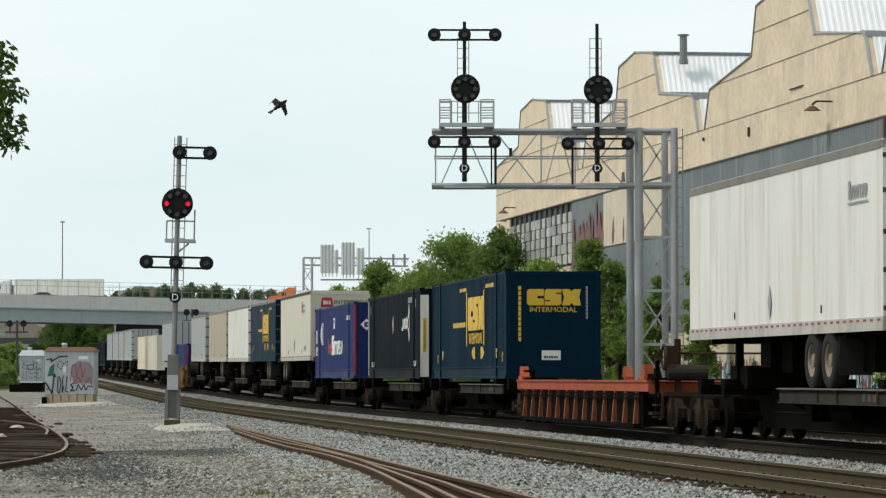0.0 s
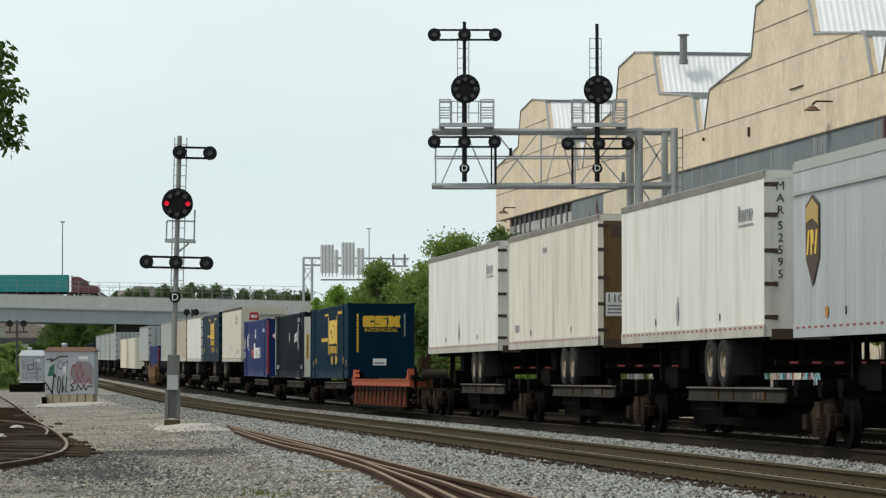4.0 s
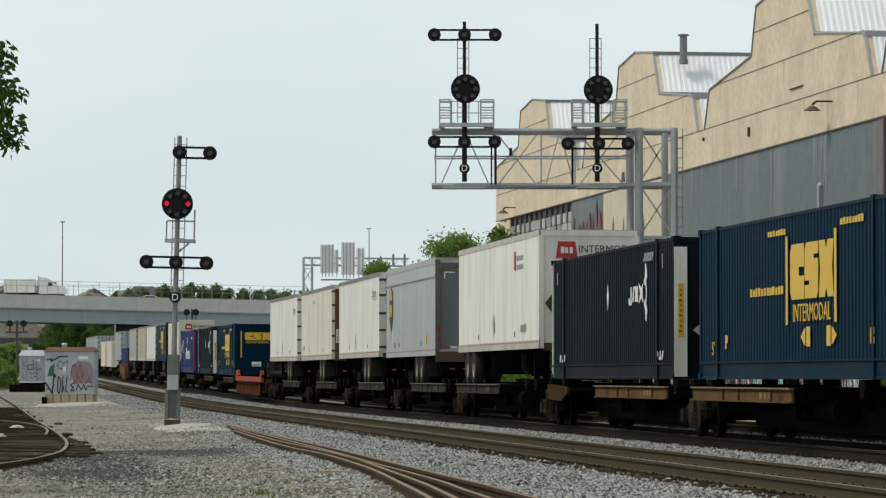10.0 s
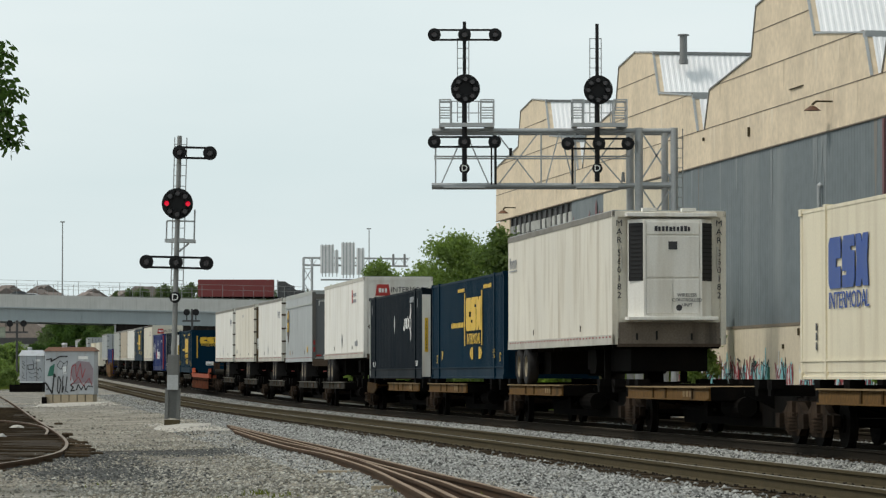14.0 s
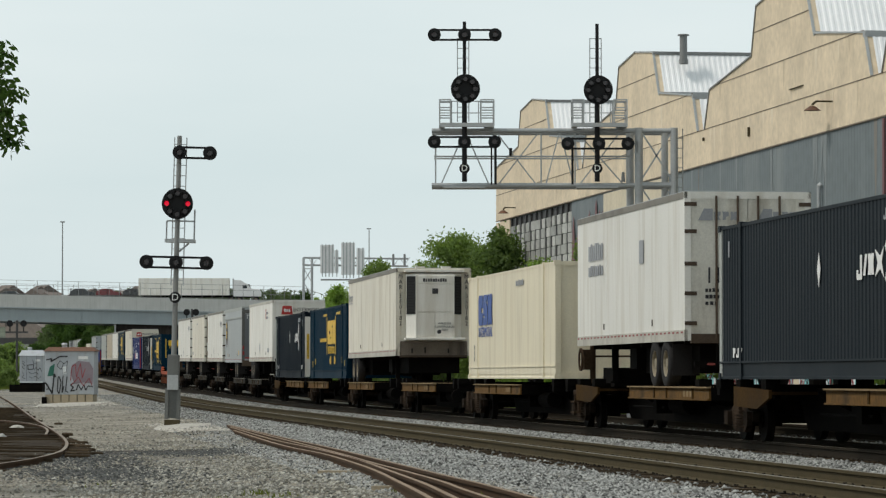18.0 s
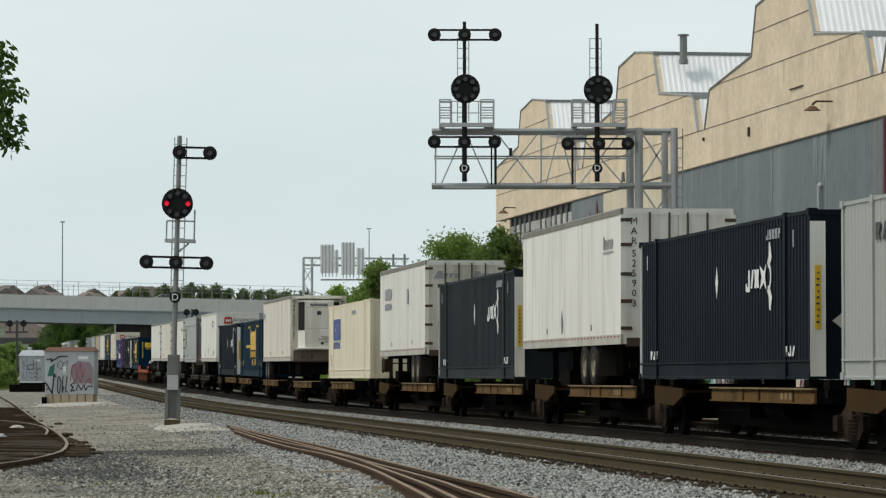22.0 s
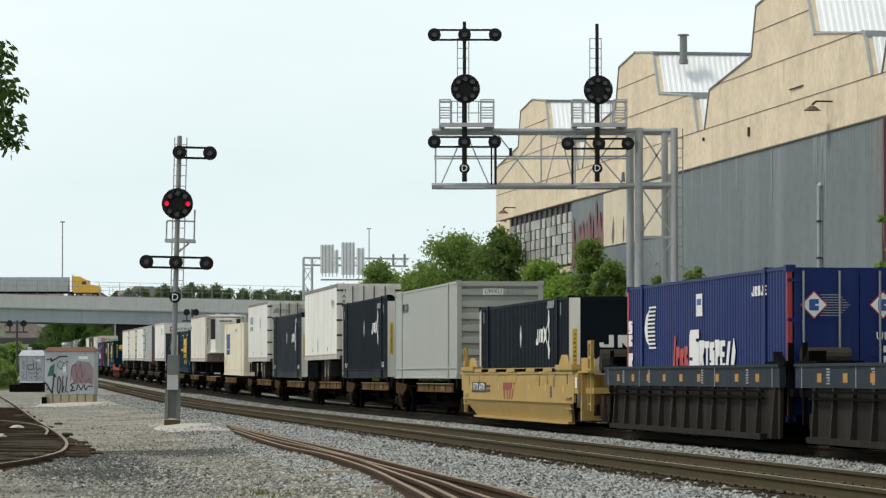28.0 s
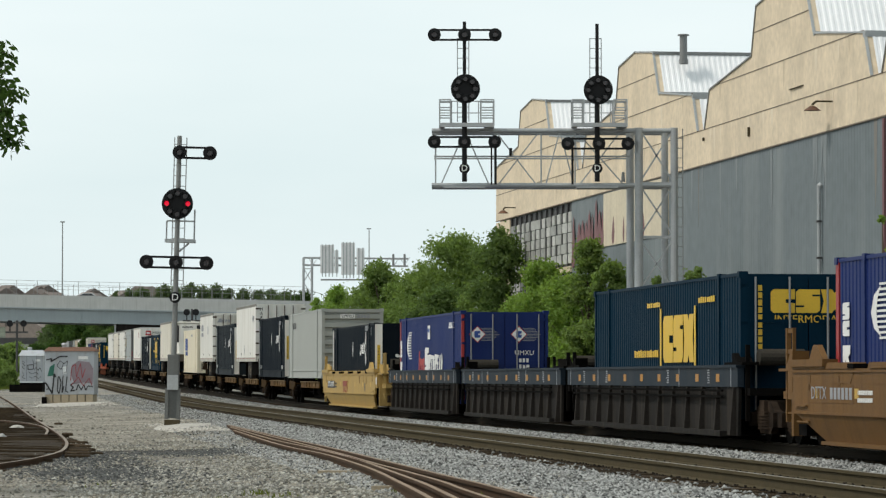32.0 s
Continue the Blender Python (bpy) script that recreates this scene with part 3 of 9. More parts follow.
def ballast_bed():
    """Shouldered ballast under the three tracks, a sheet with a cross-section."""
    prof = [(6.6, -0.40), (8.2, -0.185), (8.88, -0.19), (9.3, -0.195), (10.37, -0.215), (11.5, -0.19), (12.1, -0.17), (12.9, -0.12), (13.6, -0.16), (14.2, -0.185), (15.35, -0.215),
            (16.6, -0.185), (17.6, -0.17), (18.6, -0.185), (19.9, -0.215), (21.2, -0.185), (22.6, -0.42)]
    ss = [-330, -150, 0, 25] + [30 + 0.8 * i for i in range(150)] + [152 + 6 * i for i in range(60)]
    verts, faces = [], []
    for s in ss:
        for a, z in prof:
            p = on_line(a, s, z)
            p.z += 0.022 * noise.noise(Vector((a * 3, s * 2.2, 0)))
            verts.append(p)
    n = len(prof)
    for j in range(len(ss) - 1):
        for i in range(n - 1):
            faces.append((j * n + i, j * n + i + 1, (j + 1) * n + i + 1, (j + 1) * n + i))
    me = bpy.data.meshes.new("ballast_bed")
    me.from_pydata(verts, [], faces)
    for q in ("gravel", "fouled", "oily_shaded"):
        me.materials.append(M[q])
    for i, p in enumerate(me.polygons):
        a = prof[i % (n - 1)][0] + 0.3
        # the strip below the train gets its shade from the darkest material
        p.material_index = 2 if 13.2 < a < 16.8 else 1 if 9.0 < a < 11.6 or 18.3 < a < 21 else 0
    return tagged(new("ballast_bed", me), "grey crushed stone ballast bed under the tracks", "ballast", kind="structure")


ballast_bed()


# ------------------------------------------------------------------ factory building
WALL_A, WALL_LEAN = 27.0, 0.1452
WALL_TURN = math.degrees(math.atan(WALL_LEAN))
WN = math.hypot(1, WALL_LEAN)
FACTORY = pose(WALL_A, 0, 0, 0, 0, 90 + WALL_TURN)     # x along the wall and away, y out of the wall towards the tracks


def W(y):
    """Distance along the wall of the point that lies y ahead of the camera."""
    return y * WN


def gable(c):
    """Roofline of one bay, from its near valley to its far one, round the ridge at c."""
    return [(c - 11.05, 9.8), (c - 10.3, 11.12), (c - 4.4, 11.66), (c - 3.35, 13.28), (c, 13.58), (c + 3.2, 13.28), (c + 3.9, 11.7), (c + 10.2, 11.1), (c + 11.0, 9.8)]


RIDGES = [W(135.4) - 69.6, W(135.4) - 46.4, W(135.4) - 23.2, W(135.4), W(135.4) + 23.2]


def build_factory():
    f = thing("factory_building", "long tan factory with grey corrugated lower wall and stepped gables", "factory", at=FACTORY)
    near, far_end = RIDGES[0] - 11.05, W(168.6)
    top = []
    for c in RIDGES:
        top += [p for p in gable(c) if p[0] < far_end - 0.05]
    top = [(near, 9.8)] + top[1:] + [(far_end, 11.05)]
    bm = B()

    poly = [(near, 8.58), (far_end, 8.58)] + top[::-1]
    prism(bm, poly, "y", -0.4, 0.0)
    part("upper_wall", bm, M["tan"], f, "tan painted sheet upper wall")
    # corrugated grey wall
    bm = B()
    x, k = W(149), 0
    x_end = near
    pts = []
    while x > x_end:
        pts += [(x, 0.0), (x - 0.12, 0.0), (x - 0.16, -0.007), (x - 0.28, -0.007)]
        x -= 0.32
    lo = [bm.verts.new((p[0], p[1] - 0.03, 2.86)) for p in pts]
    hi = [bm.verts.new((p[0], p[1] - 0.03, 8.58)) for p in pts]
    for i in range(len(pts) - 1):
        bm.faces.new((lo[i], lo[i + 1], hi[i + 1], hi[i]))
    part("corrugated_wall", bm, M["grey_sheet"], f, "grey weathered corrugated sheet")
    part("inner_wall", (lambda b: (bx(b, near, far_end, -0.6, -0.2, 0, 8.58), b)[1])(B()), M["grey_sheet"], f)
    part("plinth", (lambda b: (bx(b, near, W(149), -0.5, 0.02, -0.4, 2.86), b)[1])(B()), M["cream_wall"], f, "cream plinth covered in graffiti")
    part("flashing", (lambda b: (bx(b, near, far_end, -0.02, 0.02, 8.55, 8.59), b)[1])(B()), M["tan_trim"], f)
    # roof bodies behind each gable, with corrugated near slopes
    for c in RIDGES:
        g = [p for p in gable(c) if p[0] < far_end + 0.1]
        bm = B()
        prism(bm, [(g[0][0], 8.6)] + [(p[0] + 0.05, p[1] - 0.1) for p in g] + [(min(g[-1][0], far_end), 8.6)], "y", -45, -0.42)
        part("roof", bm, M["grey_sheet"], f, "grey factory roof")
        for (xa, za), (xb, zb), nm in ((g[2], g[3], "monitor_sheeting"), (g[0], g[1], "valley_sheeting")):
            bm = B()
            y, prev = -0.2, None
            while y > -26:
                for d, o in ((0.0, 0.016), (0.075, 0.016), (0.1, 0.0), (0.175, 0.0)):
                    a, b = bm.verts.new((xa - o - 0.02, y - d, za)), bm.verts.new((xb - o - 0.02, y - d, zb))
                    if prev:
                        bm.faces.new((prev[0], a, b, prev[1]))
                    prev = (a, b)
                y -= 0.2
            part(nm, bm, M["white_sheet"], f, "white corrugated sheeting")
        part("ridge_fascia", (lambda b: (bx(b, g[3][0] - 0.12, g[3][0] + 0.1, -26, 0.02, 13.2, 13.31), b)[1])(B()), M["galv_dark"], f)
        part("eave_gutter", (lambda b: (bx(b, g[2][0] - 0.14, g[2][0] + 0.02, -26, 0.03, g[2][1] - 0.06, g[2][1] + 0.06), b)[1])(B()), M["galv"], f)
        part("lower_fascia", (lambda b: (bx(b, g[1][0] - 0.1, g[1][0] + 0.1, -26, 0.03, g[1][1] - 0.12, g[1][1] + 0.06), b)[1])(B()), M["galv"], f)
        for p, q in zip(g, g[1:]):
            bm = B()
            bar(bm, (p[0], 0.0, p[1] + 0.02), (q[0], 0.0, q[1] + 0.02), 0.08, 0.05)
            part("gable_coping", bm, M["galv_dark"] if p[0] >= c else M["galv"], f)
    # seams of the tan sheets
    for z in (9.8, 11.2, 12.45):
        for c in RIDGES:
            lo, hi = (near, far_end) if z < 9.81 else (c - 10.2, min(c + 9.5, far_end)) if z < 12 else (c - 3.8, c + 3.5)
            if z < 9.81 and c != RIDGES[0]:
                continue
            part("sheet_seam", (lambda b: (bx(b, lo, min(hi, far_end), -0.01, 0.012, z - 0.014, z + 0.014), b)[1])(B()), M["tan_trim"], f)
    # boarded factory window with panes, and the painted panels beside it
    win = part("window_band", (lambda b: (bx(b, W(148.9), W(164.7), -0.19, -0.1, 2.9, 8.5), b)[1])(B()), M["dark_trim"], f, "dark framed factory window band")
    pane_me = mesh_of("pane", (lambda b: (bx(b, -0.54, 0.54, -0.1, -0.03, -0.203, 0.203), b)[1])(B()), M["glass_old"])
    x = W(148.9) + 0.62
    rg = random.Random(4)
    k = 0
    while x < W(164.7) - 0.3:
        for r in range(12):
            if rg.random() > 0.03 and r != 6:
                part("pane", pane_me, None, win, at=pose(x + rg.uniform(-0.06, 0.06), rg.uniform(-0.015, 0.015), 3.14 + r * 0.437, 0, 0, rg.uniform(-2.5, 2.5)))
        k += 1
        x += 1.32
    me = mesh_of("mullion", (lambda b: (bx(b, -0.05, 0.05, -0.1, -0.01, 2.9, 8.5), b)[1])(B()), M["dark_trim"])
    for i in range(k):
        part("mullion", me, None, win, at=pose(W(148.9) + 0.4 + 0.66 + 1.32 * i, 0, 0))
    part("window_sill", (lambda b: (bx(b, W(148.9), W(164.7), -0.1, 0.05, 5.62, 5.86), b)[1])(B()), M["tan"], f)
    part("end_wall_strip", (lambda b: (bx(b, W(164.7), far_end, -0.2, 0.0, 0, 8.5), b)[1])(B()), M["tan"], f)
    part("cream_panel", (lambda b: (bx(b, W(129.5), W(141.8), -0.05, 0.012, 6.4, 8.5), b)[1])(B()), M["cream_wall"], f, "cream painted panel with maroon paint runs")
    rg = random.Random(9)
    for i in range(13):
        y = (148.4, 147.2, 146.4, 145.6, 144.9, 144.2, 143.4, 142.7, 142.0, 139.8, 137.7, 137.0, 134.0)[i]
        ww = rg.uniform(0.45, 1.3) if i < 9 else rg.uniform(0.3, 0.7)
        top, bot = (rg.uniform(7.6, 8.45), rg.uniform(5.6, 6.6)) if i < 9 else (rg.uniform(7.3, 7.8), 6.42)
        bm = B()
        prism(bm, [(W(y) - ww * 0.15, top), (W(y) + ww * 0.1, top - 0.2), (W(y) + ww * 0.5, bot + 0.3), (W(y) + ww * 0.2, bot), (W(y) - ww * 0.3, bot + 0.1), (W(y) - ww * 0.5, bot + 0.5)], "y", 0.014, 0.02 + 0.002 * (i % 3))
        part("paint_run", bm, M["maroon"], f, "maroon paint run")
    # chimney, lamps, pipe, odd fixings
    c = RIDGES[3]
    bm = B()
    c = W(131.4) + 2.3
    tube(bm, (c - 2.3, -1.0, 12.8), (c - 2.3, -1.0, 13.85), 0.14, 14)
    tube(bm, (c - 2.3, -1.0, 13.85), (c - 2.3, -1.0, 13.9), 0.21, 14)
    tube(bm, (c - 2.3, -1.0, 12.8), (c - 2.3, -1.0, 12.98), 0.17, 14)
    part("flue_pipe", bm, M["galv_dark"], f, "grey sheet metal flue with flat cap")
    for y, z in ((106.4, 9.2), (163.5, 8.75), (97.0, 9.3)):
        bm = B()
        bar(bm, (W(y) - 0.5, 0.0, z + 0.22), (W(y) - 0.5, 0.5, z + 0.22), 0.05)
        bar(bm, (W(y) - 0.5, 0.5, z + 0.22), (W(y), 0.5, z + 0.16), 0.05)
        lp = part("wall_lamp_arm", bm, M["rail"], f)
        bm = B()
        tube(bm, (W(y), 0.5, z - 0.02), (W(y), 0.5, z + 0.12), 0.26, 14, 0.07)
        part("wall_lamp_shade", bm, M["rust_sheet"], lp, "rusty enamel lamp shade")
    bm = B()
    tube(bm, (W(107.3), 0.08, 3.9), (W(107.3), 0.08, 7.0), 0.06, 8)
    tube(bm, (W(107.3), 0.08, 6.95), (W(107.3), 0.0, 7.02), 0.08, 8)
    part("vent_pipe", bm, M["galv"], f)
    for z in (4.8, 5.9):
        box_part("pipe_clip", (W(107.3) - 0.09, W(107.3) + 0.09, 0.0, 0.15, z - 0.03, z + 0.03), M["dark_trim"], f)
    box_part("corner_post", (W(100.2) - 0.12, W(100.2) + 0.05, 0.0, 0.06, 2.9, 8.5), M["maroon"], f, "dark rusted cladding post")
    for y, z, h in ((116.6, 9.1, 0.3), (123.4, 9.4, 0.12), (110, 2.5, 0.22), (104, 2.45, 0.2), (112, 2.1, 0.14)):
        box_part("fixing", (W(y) - 0.07, W(y) + 0.07, 0.02, 0.07, z, z + h), M["rail"], f)
    box_part("bracket_bar", (W(109.4), W(111.1), 0.0, 0.05, 10.18, 10.205), M["rail"], f)
    rg = random.Random(31)
    for k in range(64):
        y = rg.uniform(92, 160)
        if k < 40:
            z, o, ink = rg.choice((9.78, 9.78, 11.18)), 0.002, rg.choice(("tan_pale", "tan_stain"))
        else:
            if y > 127:
                continue
            z, o, ink = 8.54, -0.028, rg.choice(("sheet_pale", "sheet_pale", "sheet_rust"))
        ww, hh = rg.uniform(0.06, 0.2), rg.uniform(0.4, 1.2) * (2.2 if k >= 40 else 1)
        bm = B()
        prism(bm, [(W(y) - ww, z), (W(y) + ww, z), (W(y) + ww * 0.7, z - hh * 0.5), (W(y) + ww * 0.15, z - hh), (W(y) - ww * 0.5, z - hh * 0.7)], "y", o, o + 0.003)
        part("weather_run", bm, M[ink], f)
    box_part("seam_strip", (near, W(149), 0.02, 0.035, 2.8, 2.9), M["tan_trim"], f)
    return f


factory = build_factory()


# graffiti along the plinth
def graffiti(parent, x0, x1, z0, z1, y, seed, inks):
    """Broad jagged letter fills with thin strokes over them."""
    rg = random.Random(seed)
    x, i = x0, 0
    while x < x1:
        w = rg.uniform(0.4, 0.8)
        n = 5
        up = [(x + w * k / n + rg.uniform(-0.05, 0.05), z1 - rg.uniform(0, 0.35) * (z1 - z0)) for k in range(n + 1)]
        dn = [(x + w * k / n, z0 + rg.uniform(-0.1, 0.2) * (z1 - z0)) for k in range(n, -1, -1)]
        o = y + 0.002 * (i % 3)
        bm = B()
        prism(bm, up + dn, "y", o - 0.006, o)
        part("spray_fill", bm, M[rg.choice(inks)], parent)
        bm = B()
        for k in range(5):
            a = (x + rg.uniform(0, w), z0 + rg.uniform(-0.1, 0.6) * (z1 - z0))
            b = (a[0] + rg.uniform(-0.3, 0.3), a[1] + rg.uniform(0.25, 0.7) * (z1 - z0))
            bar(bm, (a[0], o + 0.004 + 0.001 * k, a[1]), (b[0], o + 0.004 + 0.001 * k, b[1]), 0.012, rg.uniform(0.03, 0.08))
        part("spray_stroke", bm, M[rg.choice(("spray_red", "spray_white", "spray_cyan"))], parent)
        bm = B()
        q = [(x + w * rg.uniform(-0.1, 1.1), z0 + (z1 - z0) * rg.uniform(-0.05, 1.05)) for k in range(7)]
        for a, b in zip(q, q[1:]):
            bar(bm, (a[0], o + 0.012, a[1]), (b[0], o + 0.012, b[1]), 0.012, 0.035)
        part("spray_outline", bm, M["spray_black"] if i % 3 else M["spray_red"], parent)
        x += w * rg.uniform(0.75, 1.05) + (0.9 if rg.random() < 0.08 else 0)
        i += 1


graffiti(factory, W(95), W(128), 0.45, 1.78, 0.034, 5, ("spray_cyan", "spray_white", "spray_white", "spray_cyan", "spray_white", "spray_red", "spray_cyan", "spray_green"))

# ------------------------------------------------------------------ the train: paints
PAINT = dict(
    white=mat("white_trailer_paint", (0.80, 0.785, 0.73), 0.5, vary=0.09, scale=0.35, streak=0.6, dirt=(0.47, 0.42, 0.32), rnd=0.05, run=(2.0, 2.0, 0.2)),
    white_old=mat("yellowed_white_trailer_paint", (0.74, 0.70, 0.60), 0.55, vary=0.12, scale=0.4, streak=0.75, dirt=(0.40, 0.33, 0.22), run=(1.6, 1.6, 0.25)),
    rail_dirt=mat("grimy_pale_rail", (0.50, 0.48, 0.42), 0.6, vary=0.18, scale=1.2, streak=0.5, dirt=(0.20, 0.16, 0.12), run=(2.0, 2.0, 0.6)),
    rail_top=mat("grimy_top_rail", (0.20, 0.185, 0.155), 0.6, vary=0.2, scale=1.2, streak=0.6, dirt=(0.08, 0.065, 0.05), run=(1.5, 1.5, 0.6)),
    cream=mat("cream_trailer_paint", (0.66, 0.62, 0.51), 0.5, vary=0.07, scale=0.6, streak=0.22, dirt=(0.42, 0.36, 0.27)),
    brown=mat("bare_tan_trailer_side", (0.45, 0.38, 0.28), 0.5, vary=0.1, streak=0.2),
    grey=mat("silver_grey_trailer_paint", (0.36, 0.385, 0.39), 0.4, vary=0.1, scale=0.5, streak=0.55, dirt=(0.56, 0.58, 0.58), run=(3.2, 3.2, 0.3)),
    lgrey=mat("pale_grey_container_paint", (0.37, 0.385, 0.36), 0.5, vary=0.07, scale=0.5, streak=0.15, dirt=(0.32, 0.31, 0.28)),
    navy=mat("slate_navy_container_paint", (0.0070, 0.0115, 0.0170), 0.55, vary=0.15, scale=0.6, streak=0.15, dirt=(0.012, 0.017, 0.022), spec=0.04),
    slatebox=mat("faded_slate_container_paint", (0.0165, 0.022, 0.027), 0.55, vary=0.15, scale=0.6, streak=0.15, dirt=(0.024, 0.029, 0.033), spec=0.06),
    blue=mat("deep_blue_container_paint", (0.0016, 0.019, 0.038), 0.55, vary=0.15, scale=0.6, streak=0.13, dirt=(0.010, 0.034, 0.058), spec=0.05),
    bright=mat("bright_blue_container_paint", (0.012, 0.026, 0.118), 0.5, vary=0.12, scale=0.6, streak=0.15, dirt=(0.06, 0.085, 0.18), spec=0.12),
    beige=mat("beige_container_paint", (0.76, 0.69, 0.52), 0.55, vary=0.09, scale=0.5, streak=0.5, dirt=(0.46, 0.36, 0.23), run=(1.8, 1.8, 0.22)),
    red=mat("red_corner_paint", (0.32, 0.02, 0.02), 0.5, vary=0.12),
    yellow=mat("yellow_marking_paint", (0.72, 0.46, 0.03), 0.5, vary=0.08),
    orange=mat("faded_orange_red_car_paint", (0.38, 0.085, 0.04), 0.65, vary=0.2, scale=1.5, dirt_amount=0.7, dirt=(0.10, 0.055, 0.04), spec=0.12),
    ttx=mat("yellow_ochre_well_car_paint", (0.45, 0.305, 0.105), 0.6, vary=0.14, scale=1, streak=0.4, dirt=(0.30, 0.20, 0.09), spec=0.12),
    ttx_old=mat("brown_weathered_well_car_paint", (0.17, 0.09, 0.032), 0.65, vary=0.2, scale=1, streak=0.6, dirt=(0.08, 0.046, 0.022), spec=0.12),
    slate=mat("slate_blue_well_sill", (0.017, 0.027, 0.038), 0.6, vary=0.2, scale=1, streak=0.4, dirt=(0.05, 0.045, 0.04), spec=0.12),
    rib_grey=mat("worn_grey_brown_rib", (0.036, 0.031, 0.027), 0.85, vary=0.3, scale=2, streak=0.5, dirt=(0.03, 0.025, 0.02), spec=0.08),
    rib_rust=mat("faded_rusty_orange_rib", (0.26, 0.085, 0.045), 0.8, vary=0.3, scale=2.5, dirt_amount=0.9, dirt=(0.10, 0.072, 0.05), spec=0.1),
    door_dirty=mat("grimy_white_rear_door", (0.66, 0.64, 0.57), 0.6, vary=0.16, scale=0.9, streak=0.85, dirt=(0.20, 0.15, 0.09), run=(2.2, 2.2, 0.35)),
    rear_brown=mat("rusty_brown_rear_door", (0.14, 0.088, 0.036), 0.6, vary=0.22, scale=1.0, streak=0.55, dirt=(0.045, 0.028, 0.014), run=(2.5, 2.5, 0.3), spec=0.2),
    refl=mat("dull_red_reflector", (0.27, 0.055, 0.048), 0.6, vary=0.3),
    grime=mat("brown_grime_well_side", (0.020, 0.018, 0.016), 0.85, vary=0.35, scale=1.2, streak=0.6, dirt=(0.07, 0.055, 0.042), spec=0.12),
    apron=mat("grimy_lower_nose_panel", (0.16, 0.13, 0.10), 0.7, vary=0.4, scale=1.5, streak=0.8, dirt=(0.03, 0.024, 0.018)),
    hinge=mat("dark_hinge_rust", (0.08, 0.058, 0.042), 0.7, vary=0.3, spec=0.22),
    chrome=mat("bare_steel_bar", (0.27, 0.28, 0.29), 0.4, metal=0.5, vary=0.15),
    door_grey=mat("grey_roll_door", (0.17, 0.18, 0.19), 0.5, vary=0.1, streak=0.2, dirt=(0.1, 0.1, 0.1), spec=0.22),
    mark_blue=mat("blue_marking_paint", (0.02, 0.07, 0.30), 0.5, vary=0.1),
    mark_dark=mat("dark_lettering_paint", (0.03, 0.03, 0.035), 0.5, vary=0.1),
    mark_grey=mat("faded_grey_lettering_paint", (0.30, 0.31, 0.33), 0.5, vary=0.15),
    mark_red=mat("red_marking_paint", (0.42, 0.03, 0.025), 0.5, vary=0.1),
    frame_grey=mat("dull_brown_grey_rear_frame", (0.11, 0.105, 0.10), 0.6, vary=0.2, streak=0.3, dirt=(0.06, 0.05, 0.04)),
    emblem=mat("faded_red_emblem_paint", (0.27, 0.045, 0.022), 0.6, vary=0.2, scale=3),
    reflect_yellow=mat("dull_yellow_reflector", (0.55, 0.34, 0.05), 0.5, vary=0.2),
    amber=mat("amber_reflector", (0.45, 0.20, 0.02), 0.5, vary=0.2),
    gold=mat("gold_shield_paint", (0.42, 0.27, 0.04), 0.45, vary=0.15),
    grille=mat("black_grille", (0.01, 0.01, 0.011), 0.6, vary=0.2),
)

TRAIN_A = TRACKS["train"]
NEAR_SIDE = pose(0, 0, 0, 90, 0, 180)      # writing on the side that faces the camera: reads from +x to -x


def side_text(x, z, w):
    """Where writing stands on the near side (y = w), upright, read from far end to near end."""
    return pose(x, w, z, 90, 0, 180)


def end_text(x, y, z):
    """Where writing stands on the near end (facing -x)."""
    return pose(x, y, z, 90, 0, -90)


def flat(name, x0, x1, z0, z1, w, material, parent, label=""):
    """A painted patch on the near side."""
    return box_part(name, (x0, x1, w, w + 0.006, z0, z1), material, parent, label)


def patch_poly(name, pts, w, material, parent, label="", end=None):
    """A painted shape: (x, z) on the near side at y = w, or (y, z) on the near end at x = end."""
    bm = B()
    if end is None:
        prism(bm, pts, "y", w, w + 0.006)
    else:
        prism(bm, pts, "x", end - 0.006, end)
    return part(name, bm, material, parent, label)


def bars_v(name, x, z_top, n, size, w, material, parent, end=None):
    """Unreadable upright lettering: a column of bars."""
    bm = B()
    for i in range(n):
        z = z_top - i * size * 1.25
        if end is None:
            bx(bm, x - size * 0.35, x + size * 0.35, w, w + 0.006, z - size, z)
        else:
            bx(bm, end - 0.006, end, x - size * 0.35, x + size * 0.35, z - size, z)
    return part(name, bm, material, parent)


def bars_h(name, x0, x1, z, h, n, w, material, parent, end=None, seed=1):
    """Unreadable level lettering: a row of bars of uneven width."""
    rg = random.Random(seed)
    bm = B()
    d = (x1 - x0) / n
    for i in range(n):
        if i and h >= 0.2:
            part(name, bm, material, parent)
            bm = B()
        a, b = x0 + d * i + 0.06 * d, x0 + d * (i + 1) - d * rg.uniform(0.1, 0.35)
        if end is None:
            bx(bm, min(a, b), max(a, b), w, w + 0.006, z, z + h * rg.uniform(0.8, 1.0))
        else:
            bx(bm, end - 0.006, end, min(a, b), max(a, b), z, z + h * rg.uniform(0.8, 1.0))
    return part(name, bm, material, parent)


